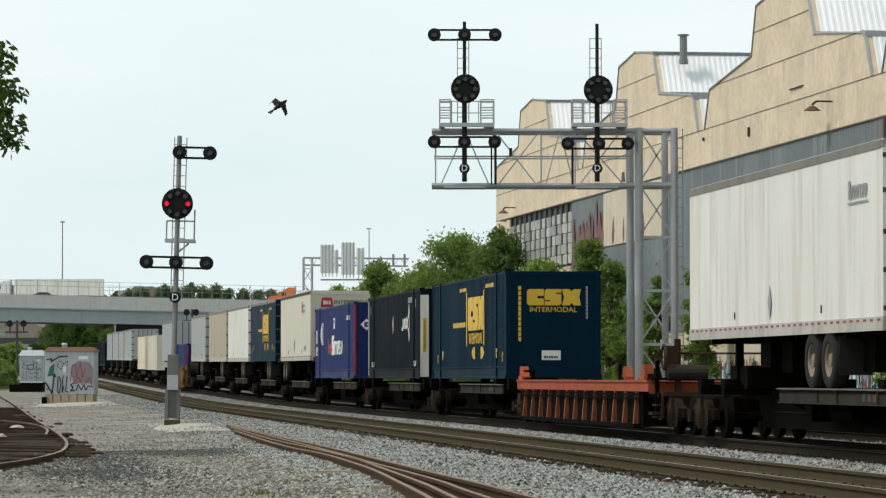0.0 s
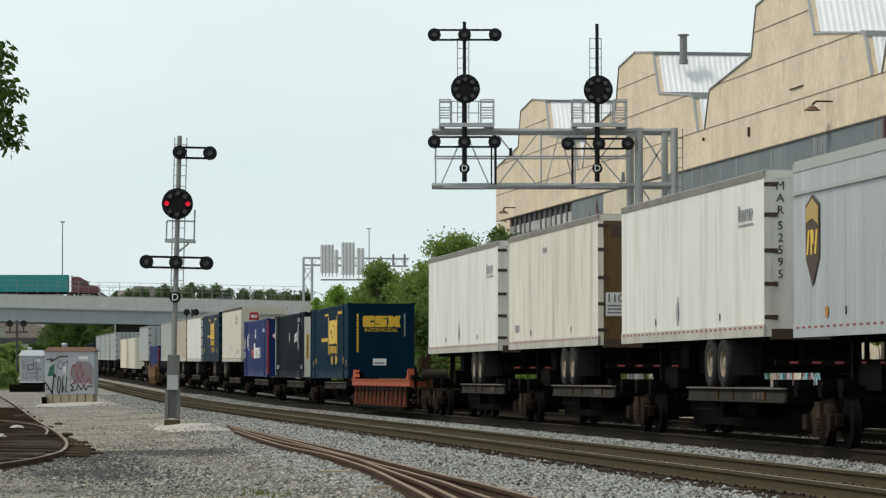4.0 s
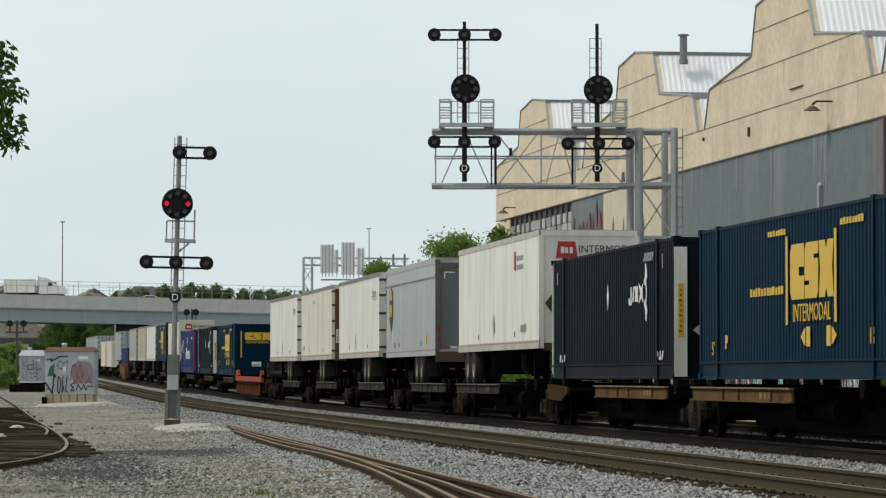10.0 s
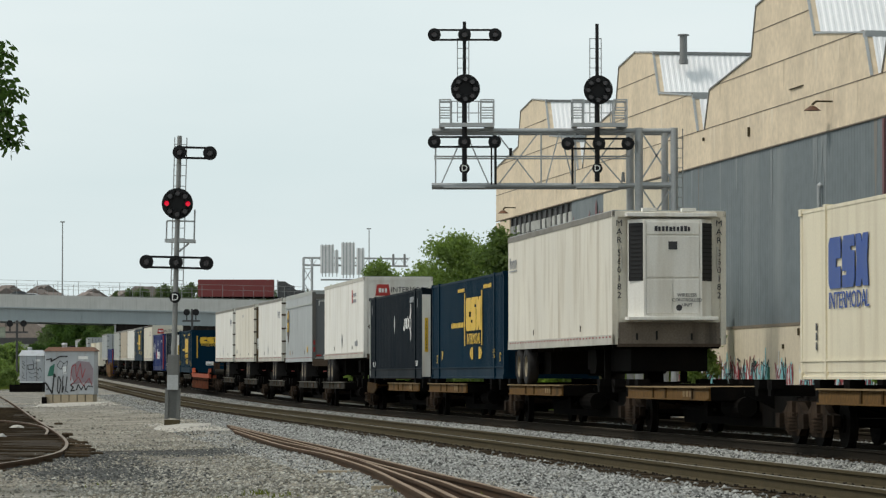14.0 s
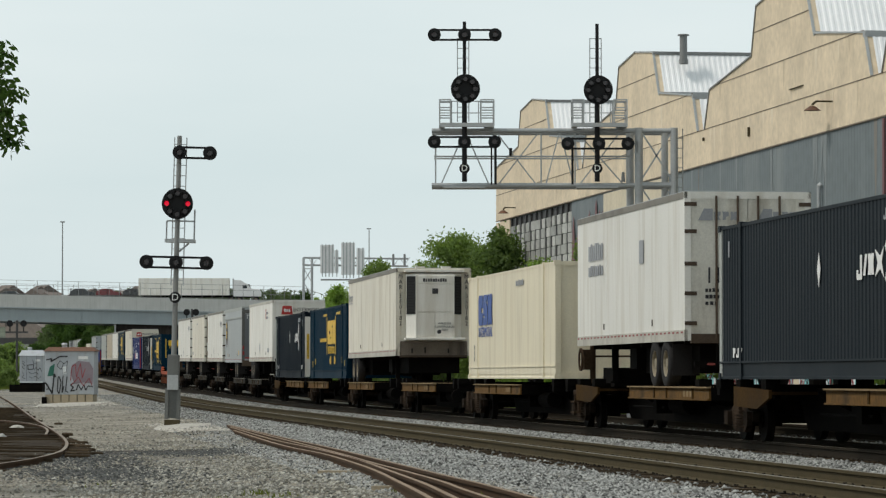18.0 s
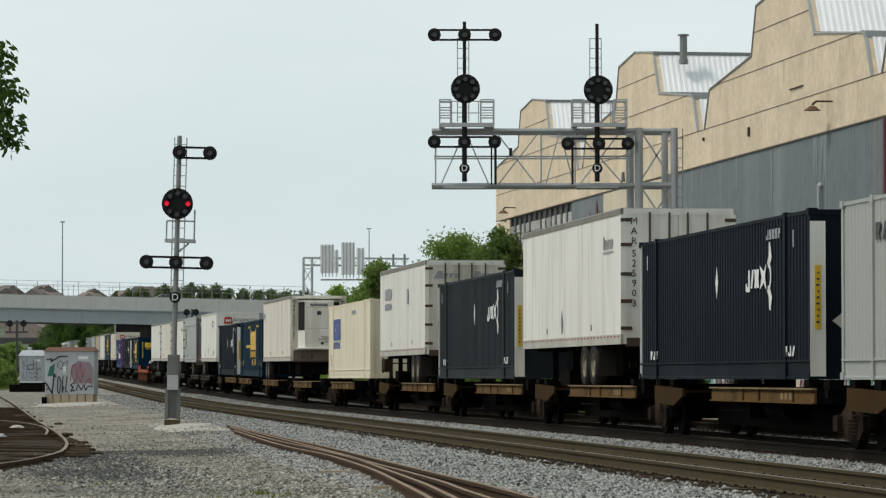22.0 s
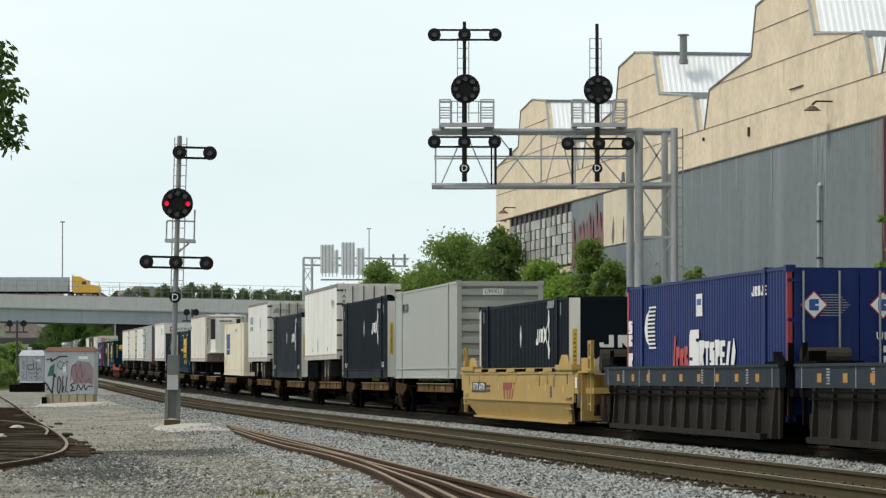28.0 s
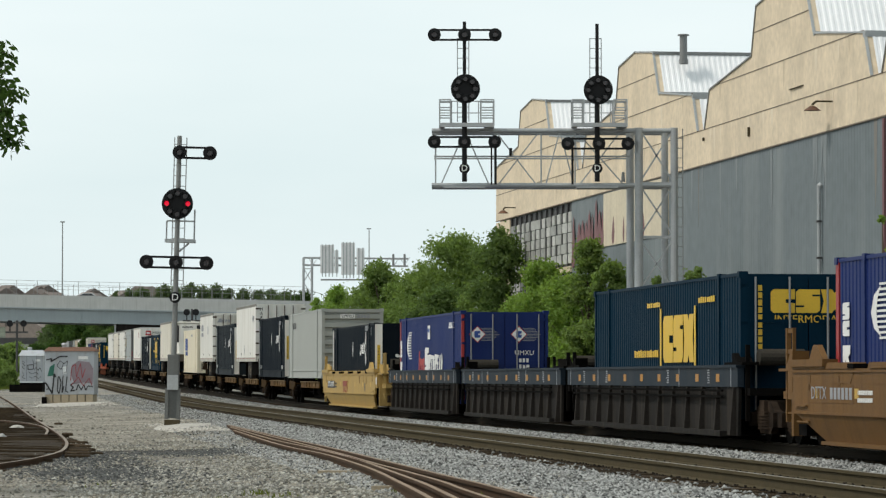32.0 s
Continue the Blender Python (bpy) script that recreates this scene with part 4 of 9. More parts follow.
def corrugated(bm, x0, x1, y, z0, z1, pitch, depth, out):
    """A sheet of upright corrugations; out is +1 or -1 along y."""
    pts, x = [], x0
    n = max(2, int(round((x1 - x0) / pitch)))
    p = (x1 - x0) / n
    for i in range(n):
        a = x0 + i * p
        pts += [(a, 0), (a + 0.36 * p, 0), (a + 0.5 * p, -depth), (a + 0.86 * p, -depth)]
    pts.append((x1, 0))
    lo = [bm.verts.new((q[0], y + out * q[1], z0)) for q in pts]
    hi = [bm.verts.new((q[0], y + out * q[1], z1)) for q in pts]
    for i in range(len(pts) - 1):
        bm.faces.new((lo[i], lo[i + 1], hi[i + 1], hi[i]))


def container(name, label, length, paint, height=2.9, width=2.59, ribs=True, posts=True, far_post=None, near_post=None, end="plain", group="containers on the train"):
    """An ISO-like box; origin at the middle of its underside."""
    t = thing(name, label, "container", group)
    L, w = length / 2, width / 2
    P = PAINT[paint]
    bm = B()
    if ribs:
        for s in (1, -1):
            corrugated(bm, -L + 0.12, L - 0.12, s * (w - 0.012), 0.33, height - 0.06, 0.24, 0.016, s)
        bx(bm, -L + 0.13, L - 0.05, -w + 0.06, w - 0.06, 0.12, height - 0.02)
    else:
        bx(bm, -L + 0.1, L - 0.05, -w + 0.01, w - 0.01, 0.12, height - 0.02)
    part("body", bm, P, t)
    for sd in (1, -1):
        box_part("top_rail", (-L, L, min(sd * w, sd * (w - 0.06)), max(sd * w, sd * (w - 0.06)), height - 0.06, height), P, t)
        bm = B()
        prism(bm, [(sd * q, z) for q, z in ((w - 0.09, 0.0), (w, 0.0), (w, 0.045), (w - 0.022, 0.06), (w - 0.022, 0.285), (w + 0.012, 0.3), (w + 0.012, 0.335), (w - 0.09, 0.335))], "x", -L + 0.01, L - 0.01)
        part("bottom_rail", bm, P, t)
    for sx in (1, -1):
        for sy in (1, -1):
            c = far_post if sx > 0 else near_post
            bm = B()
            d = 0.085 if c else 0.14
            e = 0.2 if c and sx > 0 else d
            bx(bm, sx * L - e * (sx > 0), sx * L + e * (sx < 0), sy * w - d * (sy > 0), sy * w + d * (sy < 0), 0.0, height)
            part("corner_post", bm, PAINT[c] if c and sy > 0 else P, t)
    if posts and length > 13.5:
        for sx in (1, -1):
            for sy in (1, -1):
                bm = B()
                bx(bm, sx * 6.05 - 0.07, sx * 6.05 + 0.07, sy * w - 0.03, sy * w + 0.022, 0.0, height + 0.03)
                part("stacking_post", bm, P, t)
    cast = mesh_of("corner_casting", (lambda b: (bx(b, -0.09, 0.09, -0.085, 0.085, -0.06, 0.06), b)[1])(B()), P)
    for cx in ((L - 0.08, -L + 0.08) if length <= 13.5 or not posts else (6.05, -6.05, L - 0.08, -L + 0.08)):
        for cy in (w - 0.06, -w + 0.06):
            for cz in (0.055, height - 0.035):
                part("corner_casting", cast, None, t, at=pose(cx, cy, cz))
    X = -L
    if end == "doors":
        for sy in (1, -1):
            d = part("door", (lambda b: (bx(b, X + 0.02, X + 0.09, 0.01 * sy if sy > 0 else -w + 0.12, w - 0.12 if sy > 0 else -0.01, 0.14, height - 0.1), b)[1])(B()), P, t)
            for k in (0.28, 0.78):
                bm = B()
                tube(bm, (X - 0.02, sy * k * w, 0.12), (X - 0.02, sy * k * w, height - 0.08), 0.022, 8)
                part("locking_bar", bm, PAINT["chrome"], d)
            for z in (0.35, 0.95, 1.75, 2.45):
                bm = B()
                bx(bm, X, X + 0.03, sy * w - 0.26 * (sy > 0), sy * w + 0.26 * (sy < 0), z, z + 0.07)
                part("hinge", bm, P, d)
            for z in (0.5, 1.15, 1.8):
                bm = B()
                bx(bm, X + 0.0, X + 0.02, min(sy * 0.15 * w, sy * 0.85 * w), max(sy * 0.15 * w, sy * 0.85 * w), z, z + 0.06)
                part("door_rib", bm, P, d)
    elif end == "ribbed":
        for i in range(7):
            z = 0.3 + i * 0.36
            bm = B()
            prism(bm, [(X + 0.1, z), (X + 0.02, z + 0.04), (X + 0.02, z + 0.2), (X + 0.1, z + 0.24)], "y", -w + 0.12, w - 0.12)
            part("end_rib", bm, P, t)
        part("header", (lambda b: (bx(b, X, X + 0.1, -w + 0.1, w - 0.1, height - 0.14, height), b)[1])(B()), P, t)
    else:
        part("end_wall", (lambda b: (bx(b, X + 0.03, X + 0.12, -w + 0.12, w - 0.12, 0.14, height - 0.08), b)[1])(B()), P, t)
        part("header", (lambda b: (bx(b, X, X + 0.1, -w + 0.1, w - 0.1, height - 0.1, height), b)[1])(B()), P, t)
        part("sill", (lambda b: (bx(b, X, X + 0.1, -w + 0.1, w - 0.1, 0.0, 0.14), b)[1])(B()), P, t)
    return t


def road_wheel(parent, x, y, z, r=0.5, w=0.28, name="wheel"):
    """A tyre with a rounded shoulder round a deep steel dish."""
    out = 1 if y > 0 else -1
    n = 20

    def turned(prof):
        bm = B()
        rings = [[bm.verts.new((x + math.cos(6.2832 * i / n) * a, y + b * out, z + math.sin(6.2832 * i / n) * a)) for i in range(n)] for a, b in prof]
        for p, q in zip(rings, rings[1:]):
            for i in range(n):
                bm.faces.new((p[i], p[(i + 1) % n], q[(i + 1) % n], q[i]))
        return bm

    h = w / 2
    wh = part(name, turned([(r * 0.56, -h), (r - 0.05, -h), (r, -h + 0.05), (r, h - 0.05), (r - 0.015, h - 0.02), (r - 0.05, h), (r * 0.66, h), (r * 0.56, h - 0.02)]), M["tyre"], parent, "black rubber tyre with pale steel rim", smooth=True)
    bm = turned([(r * 0.56, h - 0.015), (r * 0.52, h - 0.03), (r * 0.47, h * 0.1), (r * 0.24, h * 0.1), (r * 0.22, h * 0.75), (0.01, h * 0.8)])
    part("rim", bm, M["rim"], wh)
    return wh


def trailer(name, label, length, paint, end="doors", height=3.0, width=2.6, floor=0.95, lower=None, group="highway trailers on the train", reflect=True, top=None, rear=None, axle=3.8):
    """A box semitrailer; its wheels stand at z = 0, its rear end is at -x unless it rides nose first."""
    t = thing(name, label, "trailer", group)
    L, w = length / 2, width / 2
    P = PAINT[paint]
    z0, z1 = floor, floor + height
    bm = B()
    bx(bm, -L + 0.06, L, -w + 0.015, w - 0.015, z0 + 0.1, z1 - 0.03)
    part("body", bm, P, t)
    n = int(length / 1.22)
    seam = mesh_of("side_seam", (lambda q: (bx(q, -0.011, 0.011, w - 0.03, w - 0.0125, z0 + 0.25, z1 - 0.24), bx(q, -0.011, 0.011, -w + 0.0125, w - 0.0125, z1 - 0.25, z1 - 0.2),
                                            bx(q, -0.011, 0.011, -w + 0.0125, -w + 0.03, z0 + 0.25, z1 - 0.24), q)[3])(B()), P)
    for i in range(1, n):
        part("side_seam", seam, None, t, at=pose(-L + i * length / n, 0, 0))
    for nm, za, zb, pt in (("top_rail", z1 - 0.13, z1, top or "rail_top"), ("bottom_rail", z0, z0 + 0.22, lower or ("rail_dirt" if paint != "blue" else paint))):
        bm = B()
        for s in (1, -1):
            bx(bm, -L, L, s * w - 0.06 * (s > 0), s * w + 0.06 * (s < 0), za, zb)
        part(nm, bm, PAINT[pt], t)
    part("roof", (lambda b: (bx(b, -L + 0.02, L - 0.02, -w + 0.03, w - 0.03, z1 - 0.02, z1 + 0.02), b)[1])(B()), PAINT["grey"], t)
    if reflect:
        sq = mesh_of("reflector", (lambda q: (bx(q, 0, 0.2, w, w + 0.004, z0 + 0.15, z0 + 0.19), q)[1])(B()), PAINT["refl"])
        for i in range(int(length / 0.45)):
            part("reflector", sq, None, t, at=pose(-L + 0.2 + i * 0.45, 0, 0))
    for x in (-L + 0.27 * length, -L + 0.72 * length):
        box_part("side_marker", (x, x + 0.05, w - 0.012, w + 0.003, z0 + 0.34, z0 + 0.48), PAINT["hinge"], t, "small dark side marker")
    X = -L
    if end == "doors":
        for sy in (1, -1):
            d = part("door", (lambda b: (bx(b, X + 0.01, X + 0.07, 0.008 if sy > 0 else -w + 0.1, w - 0.1 if sy > 0 else -0.008, z0 + 0.1, z1 - 0.1), b)[1])(B()), PAINT[rear] if rear else P, t)
            for z in (0.35, 0.95, 1.55, 2.2, 2.75):
                bm = B()
                bx(bm, X - 0.008, X + 0.02, sy * w - 0.25 * (sy > 0), sy * w + 0.25 * (sy < 0), z0 + z - 0.04, z0 + z + 0.04)
                part("hinge", bm, PAINT["hinge"], d)
            bm = B()
            tube(bm, (X - 0.02, sy * 0.16 * w, z0 + 0.05), (X - 0.02, sy * 0.16 * w, z1 - 0.08), 0.024, 8)
            part("locking_bar", bm, PAINT["hinge"], d)
            bm = B()
            tube(bm, (X - 0.02, sy * 0.5 * w, z0 + 0.05), (X - 0.02, sy * 0.5 * w, z1 - 0.08), 0.024, 8)
            part("locking_bar", bm, PAINT["hinge"], d)
    elif end == "roll":
        part("roll_door", (lambda b: (bx(b, X + 0.05, X + 0.1, -w + 0.14, w - 0.14, z0 + 0.2, z1 - 0.34), b)[1])(B()), PAINT["door_grey"], t, "grey roll-up rear door")
    elif end == "plain":
        part("nose_wall", (lambda b: (bx(b, X + 0.02, X + 0.07, -w + 0.1, w - 0.1, z0 + 0.1, z1 - 0.05), b)[1])(B()), P, t)
    for sy in (1, -1):
        bm = B()
        bx(bm, X, X + 0.1, sy * w - 0.13 * (sy > 0), sy * w + 0.13 * (sy < 0), z0, z1)
        part("rear_post", bm, P, t)
    part("rear_header", (lambda b: (bx(b, X, X + 0.1, -w + 0.13, w - 0.13, z1 - 0.14, z1), b)[1])(B()), P, t)
    part("rear_sill", (lambda b: (bx(b, X - 0.02, X + 0.12, -w + 0.13, w - 0.13, z0 - 0.05, z0 + 0.14), b)[1])(B()), PAINT["hinge"] if end != "roll" else P, t)
    s = 1 if end in ("doors", "roll") else -1          # -1: it rides nose last
    ax = (-L + axle, -L + axle + 1.25) if s > 0 else (L - 1.8, L - 3.05)
    for x in ax:
        for y in (w - 0.16, -w + 0.16):
            road_wheel(t, x, y, 0.5)
        bm = B()
        tube(bm, (x, -w + 0.3, 0.5), (x, w - 0.3, 0.5), 0.08)
        part("axle", bm, M["under"], t)
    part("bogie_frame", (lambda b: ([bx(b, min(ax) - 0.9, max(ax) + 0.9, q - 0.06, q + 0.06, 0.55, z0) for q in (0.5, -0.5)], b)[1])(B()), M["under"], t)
    # added dark blocks that close off the view under the trailer floor
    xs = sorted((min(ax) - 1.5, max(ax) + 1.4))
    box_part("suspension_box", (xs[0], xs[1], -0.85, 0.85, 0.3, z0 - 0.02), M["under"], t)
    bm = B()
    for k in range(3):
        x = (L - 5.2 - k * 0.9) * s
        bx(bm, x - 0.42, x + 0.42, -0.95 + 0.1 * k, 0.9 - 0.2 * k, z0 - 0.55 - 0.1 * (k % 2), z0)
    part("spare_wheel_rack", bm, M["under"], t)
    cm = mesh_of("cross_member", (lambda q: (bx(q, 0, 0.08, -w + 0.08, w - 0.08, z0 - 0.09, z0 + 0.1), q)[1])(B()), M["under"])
    for i in range(int((length - 0.6) / 1.2)):
        part("cross_member", cm, None, t, at=pose(-L + 0.4 + i * 1.2, 0, 0))
    for y in (w - 0.4, -w + 0.4):
        bm = B()
        bx(bm, (L - 2.9) * s - 0.07, (L - 2.9) * s + 0.07, y - 0.07, y + 0.07, 0.12, z0)
        bx(bm, (L - 2.9) * s - 0.14, (L - 2.9) * s + 0.14, y - 0.14, y + 0.14, 0.08, 0.12)
        part("landing_leg", bm, M["under"], t)
    for y in (w - 0.32, -w + 0.32):
        x = ax[0] - 0.72 * s
        part("mudflap", (lambda b: (bx(b, x - 0.01, x + 0.01, y - 0.28, y + 0.28, 0.25, z0 - 0.05), b)[1])(B()), M["tyre"], t)
    if s > 0:
        bm = B()
        bx(bm, X, X + 0.1, -w + 0.2, w - 0.2, 0.42, 0.54)
        for y in (-0.6, 0.6):
            bx(bm, X + 0.01, X + 0.09, y - 0.04, y + 0.04, 0.54, z0)
        part("underride_bar", bm, M["under"], t)
        rs = mesh_of("rear_reflector", (lambda q: (bx(q, X - 0.006, X, 0, 0.16, 0.46, 0.50), q)[1])(B()), PAINT["refl"])
        for i in range(5):
            part("rear_reflector", rs, None, t, at=pose(0, -w + 0.3 + i * 0.42, 0))
    return t


# ------------------------------------------------------------------ railway cars
WHEEL_MESH = {}


def wheelset_mesh():
    if "w" not in WHEEL_MESH:
        bm = B()
        for s in (1, -1):
            tube(bm, (0, s * 0.69, 0.42), (0, s * 0.80, 0.42), 0.42, 24)
            tube(bm, (0, s * 0.66, 0.42), (0, s * 0.69, 0.42), 0.445, 24)
            tube(bm, (0, s * 0.80, 0.42), (0, s * 0.84, 0.42), 0.16, 12)
        tube(bm, (0, -1.05, 0.42), (0, 1.05, 0.42), 0.085, 10)
        WHEEL_MESH["w"] = mesh_of("wheelset", bm, M["wheel"])
        bm = B()
        pts = [(-1.15, 0.36), (-1.15, 0.56), (-0.75, 0.6), (-0.42, 0.76), (0.42, 0.76), (0.75, 0.6), (1.15, 0.56), (1.15, 0.36), (0.8, 0.42), (0.42, 0.17), (-0.42, 0.17), (-0.8, 0.42)]
        prism(bm, pts, "y", 0.93, 1.05)
        bx(bm, -1.05, -0.71, 1.05, 1.14, 0.3, 0.56)
        bx(bm, 0.71, 1.05, 1.05, 1.14, 0.3, 0.56)
        WHEEL_MESH["f"] = mesh_of("side_frame", bm, M["truck"])
        bm = B()
        for x in (-0.26, -0.09, 0.09, 0.26):
            for k in range(6):
                ring(bm, (x, 1.06, 0.25 + k * 0.06), (0, 0, 1), 0.035, 0.075, 0.032, 8)
        WHEEL_MESH["s"] = mesh_of("spring_group", bm, M["truck"])
        bm = B()
        bx(bm, -0.2, 0.2, -1.12, 1.12, 0.5, 0.78)
        WHEEL_MESH["b"] = mesh_of("bolster", bm, M["truck"])
    return WHEEL_MESH


def bogie(parent, x, name="bogie"):
    w = wheelset_mesh()
    tr = part(name, w["b"], None, parent, at=pose(x, 0, 0))
    for d in (-0.88, 0.88):
        part("wheelset", w["w"], None, tr, at=pose(d, 0, 0))
    for r in (0, 180):
        part("side_frame", w["f"], None, tr, at=pose(0, 0, 0, 0, 0, r))
        tagged(part("spring_nest", w["s"], None, tr, at=pose(0, 0, 0, 0, 0, r)), kind="stuff")
    return tr


def gusset_mesh():
    if "g" not in WHEEL_MESH:
        bm = B()
        prism(bm, [(1.27, 0.93), (0.32, 0.93), (0.32, 0.6), (1.27, 0.8)], "x", -0.03, 0.03)
        WHEEL_MESH["g"] = mesh_of("gusset", bm, M["under"])
    return WHEEL_MESH["g"]


def brake_stand(t, x):
    """Hand brake wheel with its posts, steps and grab rails on a car's end."""
    st = box_part("brake_platform", (x - 0.75, x + 0.1, -1.25, 1.25, 0.80, 0.90), M["rust_frame"], t, "rusty brown end platform")
    bm = B()
    ring(bm, (x - 0.3, 1.12, 1.62), (0, 1, 0), 0.23, 0.275, 0.04, 20)
    for k in range(5):
        q = 6.2832 * k / 5
        bar(bm, (x - 0.3, 1.12, 1.62), (x - 0.3 + 0.24 * math.cos(q), 1.12, 1.62 + 0.24 * math.sin(q)), 0.025)
    part("brake_wheel", bm, M["rust_frame"], st, "rusty spoked hand brake wheel")
    box_part("gear_case", (x - 0.42, x - 0.18, 0.86, 1.08, 1.38, 1.86), M["rust_frame"], st)
    for y in (-1.0, 0.85):
        box_part("post", (x - 0.36, x - 0.24, y - 0.06, y + 0.06, 0.9, 2.0 if y > 0 else 1.75), M["rust_frame"], st)
    for z in (1.15, 1.7):
        bm = B()
        tube(bm, (x - 0.3, -1.0, z), (x - 0.3, 0.85, z), 0.025, 6)
        part("grab_rail", bm, M["rust_frame"], st)
    for z in (0.35, 0.6):
        box_part("step", (x - 0.62, x - 0.12, 1.2, 1.36, z, z + 0.04), M["rust_frame"], st)
    for dx in (-0.64, -0.1):
        box_part("step_hanger", (x + dx - 0.02, x + dx + 0.02, 1.2, 1.26, 0.35, 0.9), M["rust_frame"], st)


def spine_unit(length, pad, plan, last=False, brake=False):
    """One unit of a skeleton car: a deep centre beam, a long wheel platform near one end (n or f; capitals carry a hitch), a truck under its far end."""
    t = thing("spine_car", "skeleton flatcar unit with grimy shade-black centre beam and wheel platforms", "flatcar", "spine car units of the train")
    L = length / 2
    bm = B()
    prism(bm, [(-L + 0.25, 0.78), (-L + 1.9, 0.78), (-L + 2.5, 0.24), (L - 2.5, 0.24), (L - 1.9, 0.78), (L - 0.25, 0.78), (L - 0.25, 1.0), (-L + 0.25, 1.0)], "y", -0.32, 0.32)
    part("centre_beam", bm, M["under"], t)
    a, b = (-L + 1.6, -L + 10.2) if plan in "nN" else (L - 9.9, L - 1.2)
    bm = B()
    bx(bm, a, b, -1.32, 1.32, 0.93, 0.985)
    for s in (1, -1):
        bx(bm, a, b, s * 1.32 - 0.05 * (s > 0), s * 1.32 + 0.05 * (s < 0), 0.76, 0.985)
        bx(bm, a, b, s * 1.36 - 0.09 * (s > 0), s * 1.36 + 0.09 * (s < 0), 0.745, 0.772)
    pl = part("wheel_platform", bm, pad, t)
    # thin plate added for the lit top edge, paler than the platform sides
    box_part("platform_plate", (a, b + 0.02, -1.37, 1.37, 0.986, 1.012), M["pad_worn_lit"] if pad is M["pad"] else M["pad_grey"], pl, "worn chequer plate top, paled as if lit")
    box_part("end_angle", (a - 0.04, a - 0.002, -1.28, 1.28, 0.75, 1.014), M["under"], pl)
    for i in range(7):
        x = a + 0.2 + i * (b - a - 0.4) / 6
        for r in (0, 180):
            part("gusset", gusset_mesh(), None, pl, at=pose(x, 0, 0, 0, 0, r))
        if i in (1, 3, 4):
            box_part("side_stiffener", (x - 0.05, x + 0.05, 1.32, 1.345, 0.77, 0.986), M["pad_side"], pl)
    for i in range(3):
        box_part("stencil", (a + 1.7 + i * 0.34, a + 1.9 + i * 0.34, 1.321, 1.326, 0.81, 0.93), M["pad_worn_lit"] if pad is M["pad"] else PAINT["hinge"], pl)
    if plan in "nN" and pad is M["pad"]:
        bm = B()
        for s in (1, -1):
            prism(bm, [(L - 0.6, 0.66), (L - 2.6, 0.62), (L - 3.6, 0.82), (L - 3.6, 0.97), (L - 0.6, 1.03)], "y", min(s * 1.24, s * 1.3), max(s * 1.24, s * 1.3))
        bx(bm, L - 3.4, L - 0.8, -1.24, 1.24, 0.88, 0.94)
        part("end_panel", bm, M["pad_side"], t, "dark brown end panel")
    for x in (-6.05, 6.05, -L + 0.9, L - 0.9):
        if abs(x) < L:
            bm = B()
            bx(bm, x - 0.12, x + 0.12, -1.28, 1.28, 0.86, 1.06)
            for s in (1, -1):
                bx(bm, x - 0.2, x + 0.2, s * 1.15 - 0.13, s * 1.15 + 0.13, 0.99, 1.16)
            part("container_pedestal", bm, M["under"], t)
    for x in (-3.2, -1.0, 1.2, 3.4):
        bm = B()
        prism(bm, [(0.32, 0.95), (0.9, 0.95), (0.9, 0.88), (0.32, 0.6)], "x", x - 0.04, x + 0.04)
        part("side_bracket", bm, M["under"], t)
    bm = B()
    tube(bm, (-2.2, 0.62, 0.62), (-0.6, 0.62, 0.62), 0.2, 12)
    tube(bm, (0.2, 0.72, 0.55), (3.9, 0.72, 0.55), 0.03, 6)
    bx(bm, 0.5, 0.9, 0.5, 0.85, 0.42, 0.72)
    part("brake_gear", bm, M["under"], t)
    if plan == "F":
        bm = B()
        bx(bm, -L + 2.3, -L + 3.3, -0.5, 0.5, 0.98, 1.1)
        prism(bm, [(-L + 2.5, 1.1), (-L + 3.1, 1.1), (-L + 2.95, 1.85), (-L + 2.75, 1.85)], "y", -0.18, 0.18)
        part("hitch_stand", bm, M["under"], t)
    if plan == "N":
        bm = B()
        bx(bm, L - 3.3, L - 2.3, -0.5, 0.5, 0.98, 1.1)
        prism(bm, [(L - 3.1, 1.1), (L - 2.5, 1.1), (L - 2.75, 1.85), (L - 2.95, 1.85)], "y", -0.18, 0.18)
        bx(bm, L - 3.2, L - 2.5, -0.45, 0.45, 1.85, 1.93)
        part("hitch_stand", bm, M["under"], t)
        box_part("hitch_frame", (L - 3.6, L - 2.1, -0.95, 0.9, 0.98, 1.42), M["under"], t)
    if brake:
        brake_stand(t, L - 0.05)
    bogie(t, L)
    if last:
        bogie(t, -L)
    return t


def settle(t, knots):
    """Sets the heights of a car's parts: knots are (height as drawn, height wanted)."""
    zs, ws = [k[0] for k in knots], [k[1] for k in knots]
    for c in t.children_recursive:
        if c.type == "MESH":
            for v in c.data.vertices:
                v.co.z = float(np.interp(v.co.z, zs, ws))


RIBBED = [(0.0, -0.02), (0.24, 0.04), (0.36, 0.12), (1.16, 1.02), (1.52, 1.40), (1.55, 1.43), (2.0, 1.80)]
LOW_RIBBED = [(0.0, 0.0), (0.24, 0.06), (0.36, 0.15), (1.16, 0.90), (1.52, 1.11), (1.55, 1.14), (2.0, 1.55)]
SMOOTH = [(0.0, 0.0), (0.24, 0.06), (0.30, 0.13), (1.0, 0.80), (1.2, 1.02), (1.62, 1.36), (1.72, 1.43), (2.0, 2.06)]


